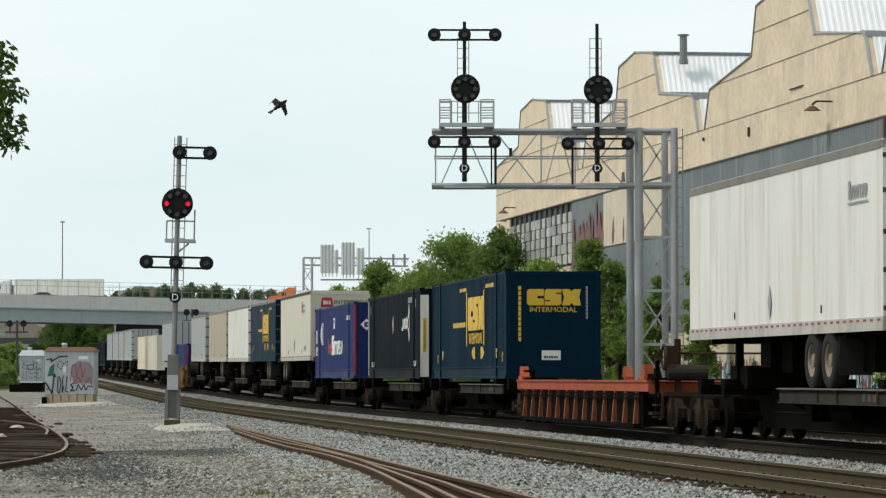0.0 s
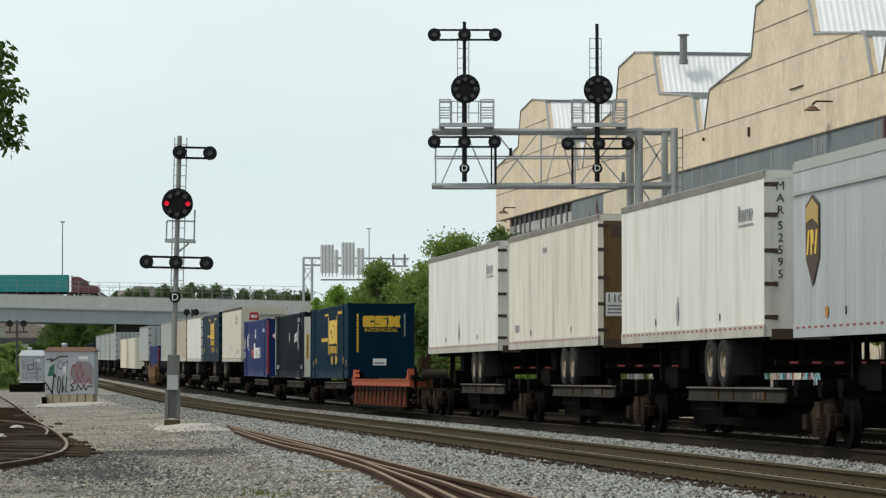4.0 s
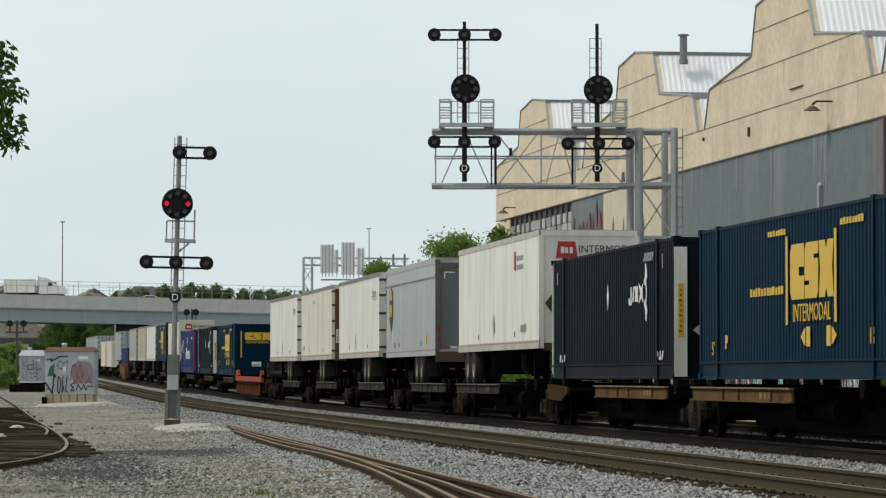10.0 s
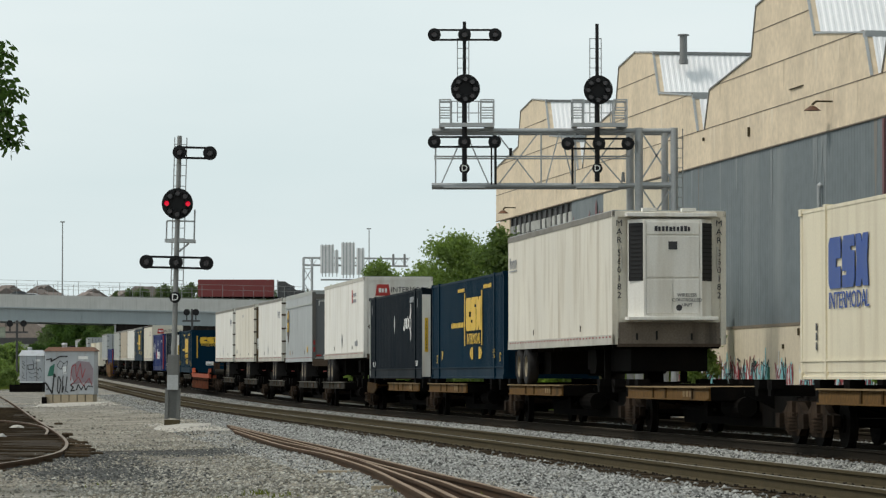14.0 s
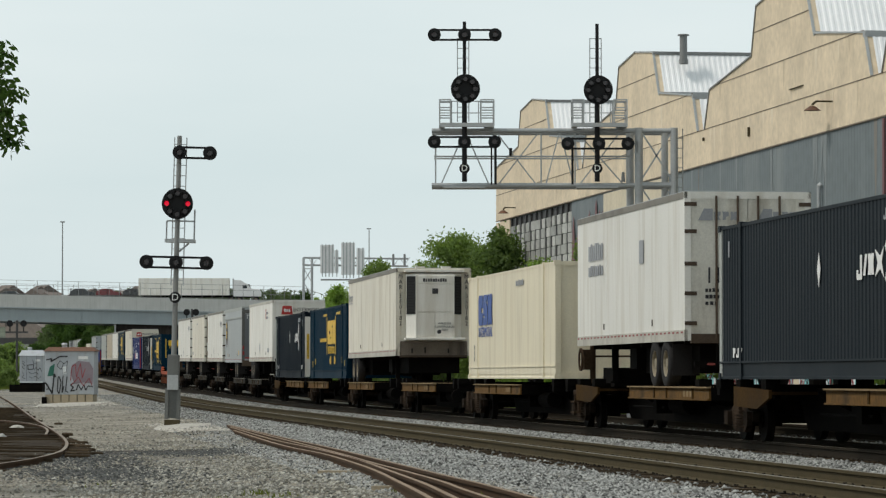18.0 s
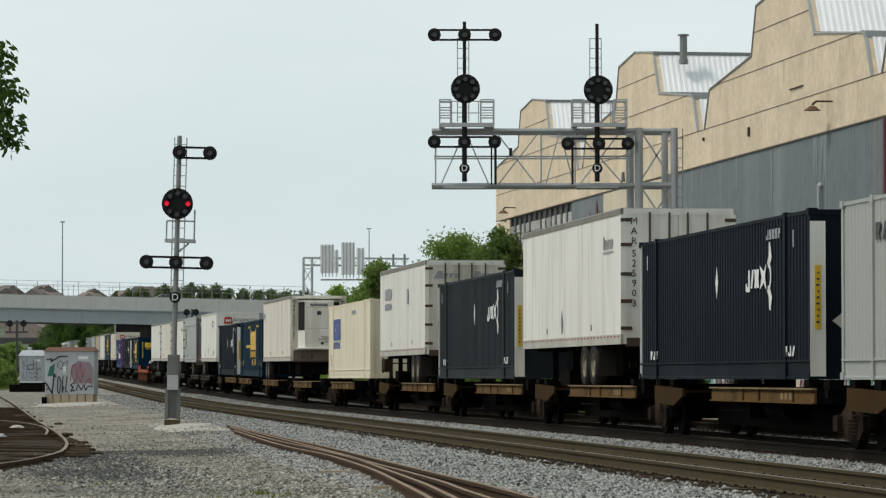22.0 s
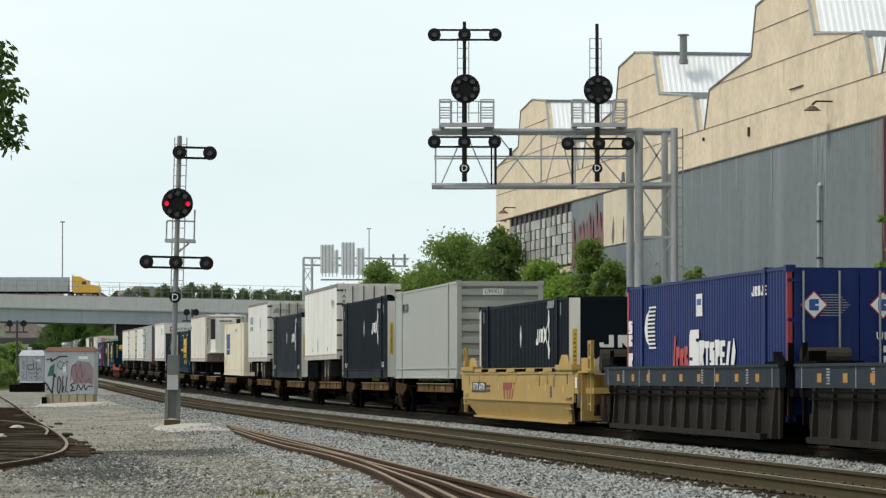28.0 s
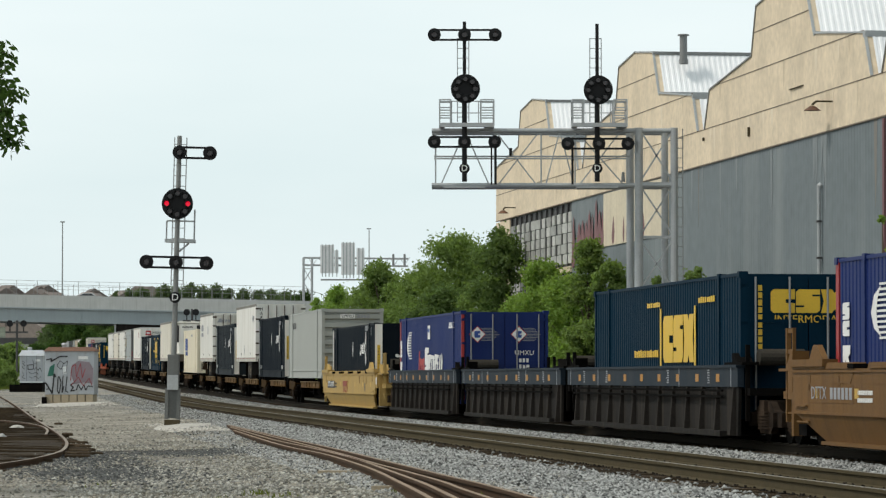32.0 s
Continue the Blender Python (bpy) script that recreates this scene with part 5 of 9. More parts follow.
def smooth_sides(t, W, paint):
    """Folded plate sides of a well: an upright band, a lower facet leaning in with cut ends, lifting tabs and corner ledges on top."""
    for s in (1, -1):
        bm = B()
        bx(bm, -W, W, s * 1.5 - 0.06 * (s > 0), s * 1.5 + 0.06 * (s < 0), 0.6, 1.34)
        ws = part("well_side", bm, paint, t)
        bm = B()
        rows = [[(x, s * y, z) for x, y, z in ((W - 0.1, 1.5, 0.6), (-W + 0.45, 1.5, 0.6), (-W + 1.0, 1.36, 0.13), (W - 1.9, 1.36, 0.13))],
                [(x, s * y, z) for x, y, z in ((W - 0.1, 1.42, 0.6), (-W + 0.45, 1.42, 0.6), (-W + 1.0, 1.3, 0.13), (W - 1.9, 1.3, 0.13))]]
        v = [[bm.verts.new(p) for p in r] for r in rows]
        bm.faces.new(v[0]); bm.faces.new(v[1][::-1])
        for i in range(4):
            bm.faces.new((v[0][i], v[0][(i + 1) % 4], v[1][(i + 1) % 4], v[1][i]))
        part("lower_side", bm, paint, ws)
        box_part("bottom_flange", (-W + 1.0, W - 1.9, s * 1.38 - 0.08, s * 1.38 + 0.08, 0.08, 0.14), paint, ws)
        for z, d in ((0.6, 0.02), (1.3, 0.025)):
            box_part("fold_bead", (-W, W, *sorted((s * 1.5, s * (1.5 + d))), z - 0.02, z + 0.02), paint, ws)
        for x in (-W + 3.5, -W + 6.3, 0.0, W - 6.3, W - 3.5):
            bm = B()
            prism(bm, [(x - 0.95, 1.34), (x + 0.95, 1.34), (x + 0.85, 1.44), (x - 0.8, 1.44)], "y", *sorted((s * 1.3, s * 1.54)))
            tab = part("lifting_tab", bm, paint, ws)
            # solid black block in place of the shadow under each tab
            box_part("tab_shadow_slot", (x - 0.95, x - 0.55, *sorted((s * 1.2, s * 1.545)), 1.342, 1.42), M["under"], tab, "black block standing for shade under the tab")
            bm = B()
            prism(bm, [(x - 0.85, 1.3), (x + 0.85, 1.3), (x + 0.65, 1.1), (x - 0.6, 1.1)], "y", *sorted((s * 1.5, s * 1.508)))
            part("doubler_plate", bm, paint, ws)
        for e in (1, -1):
            bm = B()
            bx(bm, *sorted((e * (W - 2.4), e * (W + 0.1))), *sorted((s * 1.0, s * 1.56)), 1.38, 1.5)
            prism(bm, [(e * (W - 2.4), 1.34), (e * W, 1.34), (e * W, 1.4), (e * (W - 2.4), 1.4)], "y", *sorted((s * 1.4, s * 1.52)))
            part("corner_ledge", bm, paint, ws)
            bm = B()
            prism(bm, [(e * (W - 2.2), 1.5), (e * (W - 1.2), 1.5), (e * (W - 1.5), 1.74), (e * (W - 1.75), 1.74)], "y", *sorted((s * 1.4, s * 1.5)))
            part("corner_guide", bm, paint, ws)
            bm = B()
            bx(bm, *sorted((e * W, e * (W + 0.5))), *sorted((s * 1.3, s * 1.48)), 0.82, 1.3)
            bx(bm, *sorted((e * (W + 0.1), e * (W + 0.45))), *sorted((s * 1.481, s * 1.487)), 0.95, 1.2)
            part("end_case", bm, paint, ws)
            bm = B()
            for z in (0.72, 0.45):
                bar(bm, (e * (W - 1.1), s * (1.53 if z > 0.5 else 1.48), z), (e * (W - 0.25), s * (1.53 if z > 0.5 else 1.48), z), 0.03)
            part("grab_iron", bm, paint, ws)
        box_part("inner_side", (-W + 1, W - 1.9, s * 1.27 - 0.02, s * 1.27 + 0.02, 0.2, 1.3), M["under"], ws)


def well_unit(length, sill, side, label, ribs=True, last=False, low=0.36, marks=False, heights=RIBBED):
    """One unit of a well car: high side sills, ribbed or plain well sides, end decks over the trucks."""
    t = thing("well_car", label, "well car", "well car units of the train")
    L = length / 2
    wl = L - (1.7 if ribs else 1.42)
    for s in (1, -1) if ribs else ():
        bm = B()
        bx(bm, -L + 0.52, L - 0.52, s * 1.46 - 0.12 * (s > 0), s * 1.46 + 0.12 * (s < 0), 1.16, 1.52)
        bx(bm, -L + 0.52, L - 0.52, s * 1.49 - 0.2 * (s > 0), s * 1.49 + 0.2 * (s < 0), 1.50, 1.55)
        part("side_sill", bm, sill, t)
        bm = B()
        y0, y1 = (1.36, 1.42) if s > 0 else (-1.42, -1.36)
        e = wl + (1.0 if marks else 0.0)
        prism(bm, [(-e, low), (wl, low), (wl + 0.15, 1.16), (-e - 0.1, 1.16)], "y", y0, y1)
        bx(bm, -wl, wl, s * 1.45 - 0.1, s * 1.45 + 0.1, low - 0.04, low + 0.07)
        ws = part("well_side", bm, side, t)
        n = 13
        for i in range(n):
            x = -e + 0.2 + i * (e + wl - 0.45) / (n - 1)
            bm = B()
            prism(bm, [(s * 1.42, low), (s * 1.54, low), (s * 1.47, 1.16), (s * 1.42, 1.16)], "x", x - 0.055, x + 0.055)
            part("side_rib", bm, PAINT["rib_rust"] if heights is LOW_RIBBED else PAINT["rib_grey"], ws)
        for z in (0.98, 1.08):
            box_part("side_pipe", (-wl, wl, s * 1.5 - 0.02, s * 1.5 + 0.02, z, z + 0.035), M["under"], ws)
        if s > 0 and marks:
            rg = random.Random(int(length * 10))
            for i in range(9):
                x = -wl + 0.6 + i * (2 * wl - 1.2) / 8
                box_part("sill_mark", (x - 0.15, x + 0.15, 1.462, 1.467, 1.25, 1.39), PAINT["amber"], t, "amber reflective patch")
            for x in (-wl + 1.5, -wl + 5.6, wl - 4.2, wl - 1.2):
                bm = B()
                for k in range(6):
                    bx(bm, x - 0.13, x + 0.13 * rg.uniform(0.2, 1), 1.462, 1.466, 1.22 + k * 0.045, 1.245 + k * 0.045)
                part("data_stencil", bm, PAINT["mark_grey"], t)
            for x in (-wl - 0.6, -wl + 4.4, wl - 3.1, wl + 0.7):
                box_part("weld_strip", (x - 0.02, x + 0.02, 1.46, 1.466, 1.16, 1.5), PAINT["mark_grey"], t)
    for s in (1, -1):
        bm = B()
        x0, x1 = sorted((s * wl, s * (L - 0.15)))
        bx(bm, x0, x1, -1.3, 1.3, 1.02, 1.14)
        bx(bm, x0, x1, -0.35, 0.35, 0.72, 1.02)
        bx(bm, *sorted((s * (wl + 0.05), s * (wl + 0.2))), -1.4, 1.4, low, 1.5)
        part("end_deck", bm, M["under"] if ribs else side, t)
        for y in (1.28, -1.28):
            bm = B()
            bx(bm, *sorted((s * (L - 0.5), s * (L - 0.42))), y - 0.04, y + 0.04, 0.6, 2.0)
            bx(bm, *sorted((s * (L - 1.2), s * (L - 0.42))), y - 0.05, y + 0.05, 1.55, 1.62)
            if not ribs:
                bx(bm, *sorted((s * (L - 0.92), s * (L - 0.86))), y - 0.03, y + 0.03, 0.6, 2.0)
                for z in (0.75, 1.1, 1.45, 1.8, 1.96):
                    bx(bm, *sorted((s * (L - 0.92), s * (L - 0.42))), y - 0.02, y + 0.02, z, z + 0.035)
            part("end_bracket", bm, M["under"] if ribs else sill, t)
        bm = B()
        prism(bm, [(s * (L - 1.25), 1.56), (s * (L - 0.75), 1.56), (s * (L - 1.15), 1.82), (s * (L - 1.3), 1.82)], "y", 1.1, 1.4)
        bx(bm, *sorted((s * (L - 1.9), s * (L - 0.3))), 0.6, 1.42, 1.55, 1.61)
        part("corner_platform", bm, M["under"] if ribs else sill, t)
    bm = B()
    tube(bm, (-L + 0.35, 0.25, 1.72), (-L + 0.35, 1.1, 1.72), 0.19, 14)
    part("air_tank", bm, M["pad_dark"], t)
    bm = B()
    if heights is not LOW_RIBBED:
        bx(bm, -L + 0.1, -L + 0.3, -1.0, -0.6, 1.14, 1.62)
        part("brake_box", bm, M["under"], t)
    settle(t, heights if ribs else SMOOTH)
    if heights is LOW_RIBBED:
        for s in (1, -1):
            for y in (1.36, -1.36):
                cb = box_part("corner_bracket", (*sorted((s * (L - 1.5), s * (L - 0.9))), y - 0.12, y + 0.12, 1.14, 1.22), sill, t)
                bm = B()
                prism(bm, [(s * (L - 1.4), 1.22), (s * (L - 0.95), 1.22), (s * (L - 1.0), 1.48), (s * (L - 1.15), 1.48)], "y", y - 0.1, y + 0.1)
                part("guide_horn", bm, sill, cb)
                box_part("end_step", (*sorted((s * (L - 0.5), s * (L - 0.1))), y - 0.14, y + 0.1, 0.42, 0.48), M["rust_frame"], t)
            box_part("end_beam", (*sorted((s * (L - 0.75), s * (L - 0.5))), -1.4, 1.4, 0.86, 1.08), sill, t, "faded orange end beam")
        brake_stand(t, -L + 0.75)
    if not ribs:
        smooth_sides(t, L - 1.77, side)
    for x in (-wl + 0.4, -3, 0, 3, wl - 0.4):
        box_part("floor_beam", (x - 0.3, x + 0.3, -1.34, 1.34, 0.2, 0.40), M["under"], t)
    bogie(t, L - (1.2 if marks else 0.0))
    if last:
        bogie(t, -L)
    return t

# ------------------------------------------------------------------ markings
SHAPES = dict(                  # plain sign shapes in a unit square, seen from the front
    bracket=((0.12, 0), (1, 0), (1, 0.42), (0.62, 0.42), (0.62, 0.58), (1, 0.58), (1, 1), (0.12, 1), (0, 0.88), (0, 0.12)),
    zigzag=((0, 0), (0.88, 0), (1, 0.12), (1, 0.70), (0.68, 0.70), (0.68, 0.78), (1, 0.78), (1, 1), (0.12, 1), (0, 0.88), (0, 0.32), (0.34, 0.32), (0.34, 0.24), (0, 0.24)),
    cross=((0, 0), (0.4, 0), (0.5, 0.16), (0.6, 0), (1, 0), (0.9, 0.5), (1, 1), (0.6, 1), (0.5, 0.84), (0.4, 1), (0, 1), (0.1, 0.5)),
    post=((0.1, 0), (0.55, 0), (0.55, 0.4), (1, 0.45), (1, 0.9), (0.85, 1), (0, 1), (0.1, 0.85)),
    comb=((0, 0), (1, 0), (1, 0.2), (0.4, 0.2), (0.4, 0.42), (0.85, 0.42), (0.85, 0.6), (0.4, 0.6), (0.4, 0.8), (1, 0.8), (1, 1), (0, 1)),
    tee=((0.35, 0), (0.68, 0), (0.68, 0.76), (1, 0.76), (1, 1), (0, 1), (0, 0.76), (0.35, 0.76)),
    fork=((0, 0), (0.3, 0), (0.3, 0.4), (0.62, 0), (1, 0), (0.7, 0.45), (1, 0.6), (1, 1), (0, 1)),
    hook=((0, 0.1), (0.15, 0), (1, 0), (1, 1), (0.66, 1), (0.66, 0.24), (0.3, 0.24), (0.3, 0.4), (0, 0.4)),
    slant=((0, 0), (0.5, 0), (1, 1), (0.5, 1)),
)


def shape_side(name, kind, left, right, z0, z1, w, material, t):
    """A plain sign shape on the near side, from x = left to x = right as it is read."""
    return patch_poly(name, [(left + (right - left) * u, z0 + (z1 - z0) * v) for u, v in SHAPES[kind]], w, material, t)


def shape_end(name, kind, left, right, z0, z1, x, material, t):
    """A plain sign shape on the near end, from y = left to y = right."""
    return patch_poly(name, [(left + (right - left) * u, z0 + (z1 - z0) * v) for u, v in SHAPES[kind]], 0, material, t, end=x)


def mark_slate(t, L, w=1.295):
    """White bird-like sign, diamond and small marks on the slate containers."""
    n = -L / 2
    w = w + 0.002
    shape_side("sign_shape", "hook", n + 5.15, n + 4.8, 1.6, 2.0, w, M["white"], t)
    shape_side("sign_shape", "slant", n + 4.72, n + 4.45, 1.66, 2.0, w, M["white"], t)
    shape_side("sign_shape", "cross", n + 4.4, n + 4.02, 1.66, 2.0, w, M["white"], t)
    patch_poly("sign_arrow", [(n + 3.95, 1.62), (n + 3.62, 1.74), (n + 3.4, 1.6), (n + 3.52, 1.84), (n + 3.4, 2.08), (n + 3.62, 1.94), (n + 3.95, 2.06), (n + 3.78, 1.84)], w, M["white"], t)
    c = n + 3.22
    bm = B()
    for i in range(12):
        a, b = -1.9 + 3.8 * i / 12, -1.9 + 3.8 * (i + 1) / 12
        prism(bm, [(c - math.cos(q) * r * 0.8, 1.84 + math.sin(q) * r) for q, r in ((a, 0.17), (b, 0.17), (b, 0.27), (a, 0.27))], "y", w, w + 0.006)
    part("sign_ring", bm, M["white"], t)
    patch_poly("sign_wing", [(c + 0.12, 2.08), (c - 0.02, 2.2), (c - 0.05, 2.46), (c - 0.12, 2.46), (c - 0.26, 2.18), (c - 0.1, 2.04)], w, M["white"], t)
    patch_poly("sign_wing", [(c + 0.12, 1.6), (c - 0.02, 1.48), (c - 0.05, 1.26), (c - 0.16, 1.22), (c - 0.28, 1.46), (c - 0.1, 1.64)], w, M["white"], t)
    patch_poly("sign_diamond", [(n + 7.9, 1.85), (n + 7.78, 2.14), (n + 7.66, 1.85), (n + 7.78, 1.54)], w, M["white"], t)
    for x in (n + 1.95, n + L - 1.25):
        for i, k in enumerate(("post", "hook", "slant")):
            shape_side("small_mark", k, x - i * 0.3, x - i * 0.3 - 0.22, 0.4, 0.58, w + 0.002, M["white"], t)
    for i in range(5):
        shape_side("number_mark", ("hook", "zigzag", "bracket", "zigzag", "post")[i], n + 3.4 - i * 0.24, n + 3.22 - i * 0.24, 2.5, 2.68, w, PAINT["mark_grey"], t)
    flat("tall_mark", n + 1.2, n + 1.28, 2.3, 2.6, w, PAINT["mark_grey"], t)
    flat("tall_mark", n + L - 0.95, n + L - 0.85, 2.3, 2.6, w, PAINT["mark_grey"], t)
    w -= 0.002
    box_part("end_post_face", (n - 0.012, n - 0.002, w - 0.27, w, 0.05, 2.7), PAINT["white"], t, "white painted end post")
    lb = box_part("warning_label", (n - 0.022, n - 0.014, w - 0.19, w - 0.08, 0.85, 1.95), PAINT["yellow"], t, "yellow warning label")
    for i in range(9):
        box_part("label_mark", (n - 0.029, n - 0.023, w - 0.155, w - 0.125 + 0.012 * (i % 3), 1.80 - i * 0.105, 1.835 - i * 0.105), PAINT["mark_dark"], lb)
    shape_end("end_mark", "hook", 0.55, 0.2, 1.5, 1.8, n + 0.026, M["white"], t)
    shape_end("end_mark", "fork", 0.1, -0.25, 1.5, 1.8, n + 0.026, M["white"], t)
    patch_poly("placard", [(0.9, 1.0), (0.55, 1.28), (0.2, 1.0), (0.55, 0.72)], w, PAINT["rail_dirt"], t, "pale diamond placard", end=n + 0.026)


def mark_big_yellow(t, L, w=1.295, z=0.0):
    """Large yellow block sign between two upright lines."""
    n = -L / 2
    Y = PAINT["yellow"]
    for x in (4.15, 7.75):
        flat("sign_line", n + x, n + x + 0.16, z + 0.95, z + 2.5, w + 0.012, Y, t)
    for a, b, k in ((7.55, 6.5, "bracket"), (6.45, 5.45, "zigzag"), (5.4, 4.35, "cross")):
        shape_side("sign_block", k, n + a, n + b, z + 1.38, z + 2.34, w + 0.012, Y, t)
    letters("sign_word", "INTERMODAL", 0.44, Y, t, side_text(n + 5.98, z + 1.13, w + 0.012), squeeze=1.02)
    bars_h("slogan", n + 8.1, n + 10.9, z + 1.5, 0.16, 12, w + 0.012, Y, t, seed=3)
    for x, d in ((6.42, 1), (4.5, -1)):
        patch_poly("sign_foot", [(n + x, z + 0.58), (n + x + d * 0.1, z + 0.60), (n + x + d * 0.34, z + 0.73), (n + x + d * 0.1, z + 0.86), (n + x, z + 0.88)][::d], w + 0.012, Y, t)
        flat("foot_bar", n + min(x - d * 0.08, x - d * 0.36), n + max(x - d * 0.08, x - d * 0.36), z + 0.56, z + 0.90, w + 0.012, Y, t)
    bars_h("number_mark", n + 2.3, n + 3.9, z + 2.54, 0.12, 8, w + 0.012, Y, t, seed=8)
    bars_h("number_mark", n + 7.9, n + 9.4, z + 2.54, 0.11, 7, w + 0.012, Y, t, seed=9)
    for x, q in ((L - 1.4, "post"), (1.9, "bracket")):
        letters("length_mark", "5'", 0.36, Y, t, side_text(n + (x if x > 3 else 0.6), z + 0.57, w + 0.012))
        shape_side("small_mark", q, n + (x - 1.1 if x > 3 else x), n + (x - 1.35 if x > 3 else x - 0.25), z + 0.57, z + 0.83, w + 0.012, Y, t)


def mark_end_yellow(t, L, w=1.295, h=2.9, inset=0.03):
    """Yellow sign and word on the near end."""
    X, Y = -L / 2 + inset, PAINT["yellow"]
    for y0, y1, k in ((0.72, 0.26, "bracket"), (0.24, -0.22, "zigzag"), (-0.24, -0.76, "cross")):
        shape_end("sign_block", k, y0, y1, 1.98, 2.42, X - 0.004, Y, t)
    letters("word", "INTERMODAL", 0.2, Y, t, end_text(X - 0.006, 0.0, 1.86), squeeze=1.05)
    bars_v("number_mark", 0.92, 2.5, 11, 0.11, w, Y, t, end=X - 0.004)
    bars_v("number_mark", -0.92, 2.5, 9, 0.08, w, PAINT["mark_grey"], t, end=X - 0.004)
    patch_poly("weight_label", [(0.32, 0.5), (-0.2, 0.5), (-0.2, 0.76), (0.32, 0.76)], w, M["white"], t, "white data plate", end=X - 0.006)
    bars_h("label_line", 0.26, -0.14, 0.55, 0.07, 6, w, PAINT["mark_dark"], t, end=X - 0.013)


def mark_logo_small(t, L, z, w, ink="mark_grey"):
    n = -L / 2
    for i, k in enumerate(("fork", "slant", "post", "slant", "tee", "slant", "post")):
        shape_side("logo_mark", k, n + 2.25 - i * 0.18, n + 2.11 - i * 0.18, z, z + (0.3 if i == 0 else 0.22), w, PAINT[ink], t)
    flat("logo_underline", n + 0.95, n + 2.3, z - 0.08, z - 0.05, w, PAINT[ink], t)


def mark_swirl(t, L, w=1.295):
    """Bright blue box: round striped sign at the far end, red and white word below."""
    n = -L / 2
    for i in range(11):
        z = 1.38 + i * 0.085
        r = math.sqrt(max(0.04, 1 - ((i - 5) / 5.6) ** 2))
        flat("sign_stripe", n + 12.45 - 0.25 * (1 - r), n + 12.95 + 0.3 * r, z, z + 0.038, w + 0.002, M["white"], t)
    patch_poly("sign_crescent", [(n + 13.0, 1.42), (n + 13.42, 1.55), (n + 13.62, 1.8), (n + 13.42, 2.08), (n + 13.0, 2.22), (n + 13.22, 2.0), (n + 13.28, 1.8), (n + 13.22, 1.6)], w + 0.004, M["white"], t)
    shape_side("number_mark", "zigzag", n + 15.5, n + 15.05, 1.72, 2.0, w + 0.004, M["white"], t)
    shape_side("number_mark", "bracket", n + 15.5, n + 15.05, 1.45, 1.7, w + 0.004, M["white"], t)
    shape_side("mark_square", "fork", n + 15.5, n + 15.0, 0.95, 1.3, w + 0.004, M["white"], t)
    flat("notice", n + 7.45, n + 8.05, 1.98, 2.42, w + 0.004, M["white"], t, "small white notice")
    flat("notice_line", n + 7.55, n + 7.95, 2.2, 2.32, w + 0.011, PAINT["mark_blue"], t)
    for i in range(5):
        shape_side("number_mark", ("hook", "bracket", "zigzag", "hook", "comb")[i], n + 2.9 - i * 0.26, n + 2.7 - i * 0.26, 2.26, 2.44, w + 0.004, M["white"], t)
    for i, (k, a, b, z0, z1) in enumerate((("slant", 10.45, 10.1, 1.0, 1.62), ("post", 10.15, 9.75, 1.0, 1.4), ("fork", 9.7, 9.3, 0.98, 1.36), ("bracket", 9.25, 8.9, 1.0, 1.4), ("hook", 8.95, 8.7, 1.0, 1.3))):
        shape_side("red_word", k, n + a, n + b, z0, z1, w + 0.004, PAINT["mark_red"], t)
    shape_side("white_word", "zigzag", n + 8.7, n + 7.75, 0.92, 1.72, w + 0.011, M["white"], t)
    for i, k in enumerate(("fork", "tee", "zigzag", "post", "comb", "slant")):
        shape_side("white_word", k, n + 7.7 - i * 0.5, n + 7.24 - i * 0.5, 0.94, 1.5 - 0.02 * (i % 3), w + 0.011, M["white"], t)
    patch_poly("white_flourish", [(n + 4.75, 0.95), (n + 4.45, 0.98), (n + 4.3, 1.25), (n + 4.45, 1.52), (n + 4.6, 1.3)], w + 0.011, M["white"], t)
    X = -L / 2 - 0.002
    for y in (0.62, -0.62):
        patch_poly("diamond_border", [(y + 0.45, 2.05), (y + 0.2, 2.3), (y - 0.05, 2.05), (y + 0.2, 1.8)], w, PAINT["mark_red"], t, end=X)
        patch_poly("diamond_sign", [(y + 0.42, 2.05), (y + 0.2, 2.27), (y - 0.02, 2.05), (y + 0.2, 1.83)], w, M["white"], t, end=X - 0.004)
        shape_end("diamond_inner", "bracket", y + 0.29, y + 0.12, 1.95, 2.15, X - 0.009, PAINT["mark_blue"], t)
        bm = B()
        for i in range(9):
            z = 1.86 + i * 0.045
            bx(bm, X - 0.006, X, y - 0.45 + 0.05 * abs(i - 4) * 0.9, y - 0.03 + 0.03 * abs(i - 4), z, z + 0.014)
        part("speed_pattern", bm, PAINT["mark_grey"], t)
    letters("container_code", "UMXU", 0.2, M["white"], t, end_text(X - 0.004, -0.58, 1.5))
    bars_h("number_mark", -0.42, -0.74, 1.22, 0.12, 3, w, M["white"], t, end=X, seed=5)
    bars_h("number_mark", -0.42, -0.74, 1.04, 0.12, 3, w, M["white"], t, end=X, seed=6)


def mark_beige(t, L, w=1.295):
    n = -L / 2
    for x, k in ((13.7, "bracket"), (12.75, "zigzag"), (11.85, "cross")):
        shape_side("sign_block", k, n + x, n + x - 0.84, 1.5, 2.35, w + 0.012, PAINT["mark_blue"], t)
    letters("sign_word", "INTERMODAL", 0.40, PAINT["mark_blue"], t, side_text(n + 12.35, 1.29, w + 0.012), squeeze=1.1)
    bars_h("number_mark", n + 5.2, n + 6.6, 2.45, 0.16, 6, w + 0.012, PAINT["mark_grey"], t)
    bars_v("number_mark", n + 14.6, 0.95, 3, 0.13, w + 0.012, PAINT["mark_dark"], t)


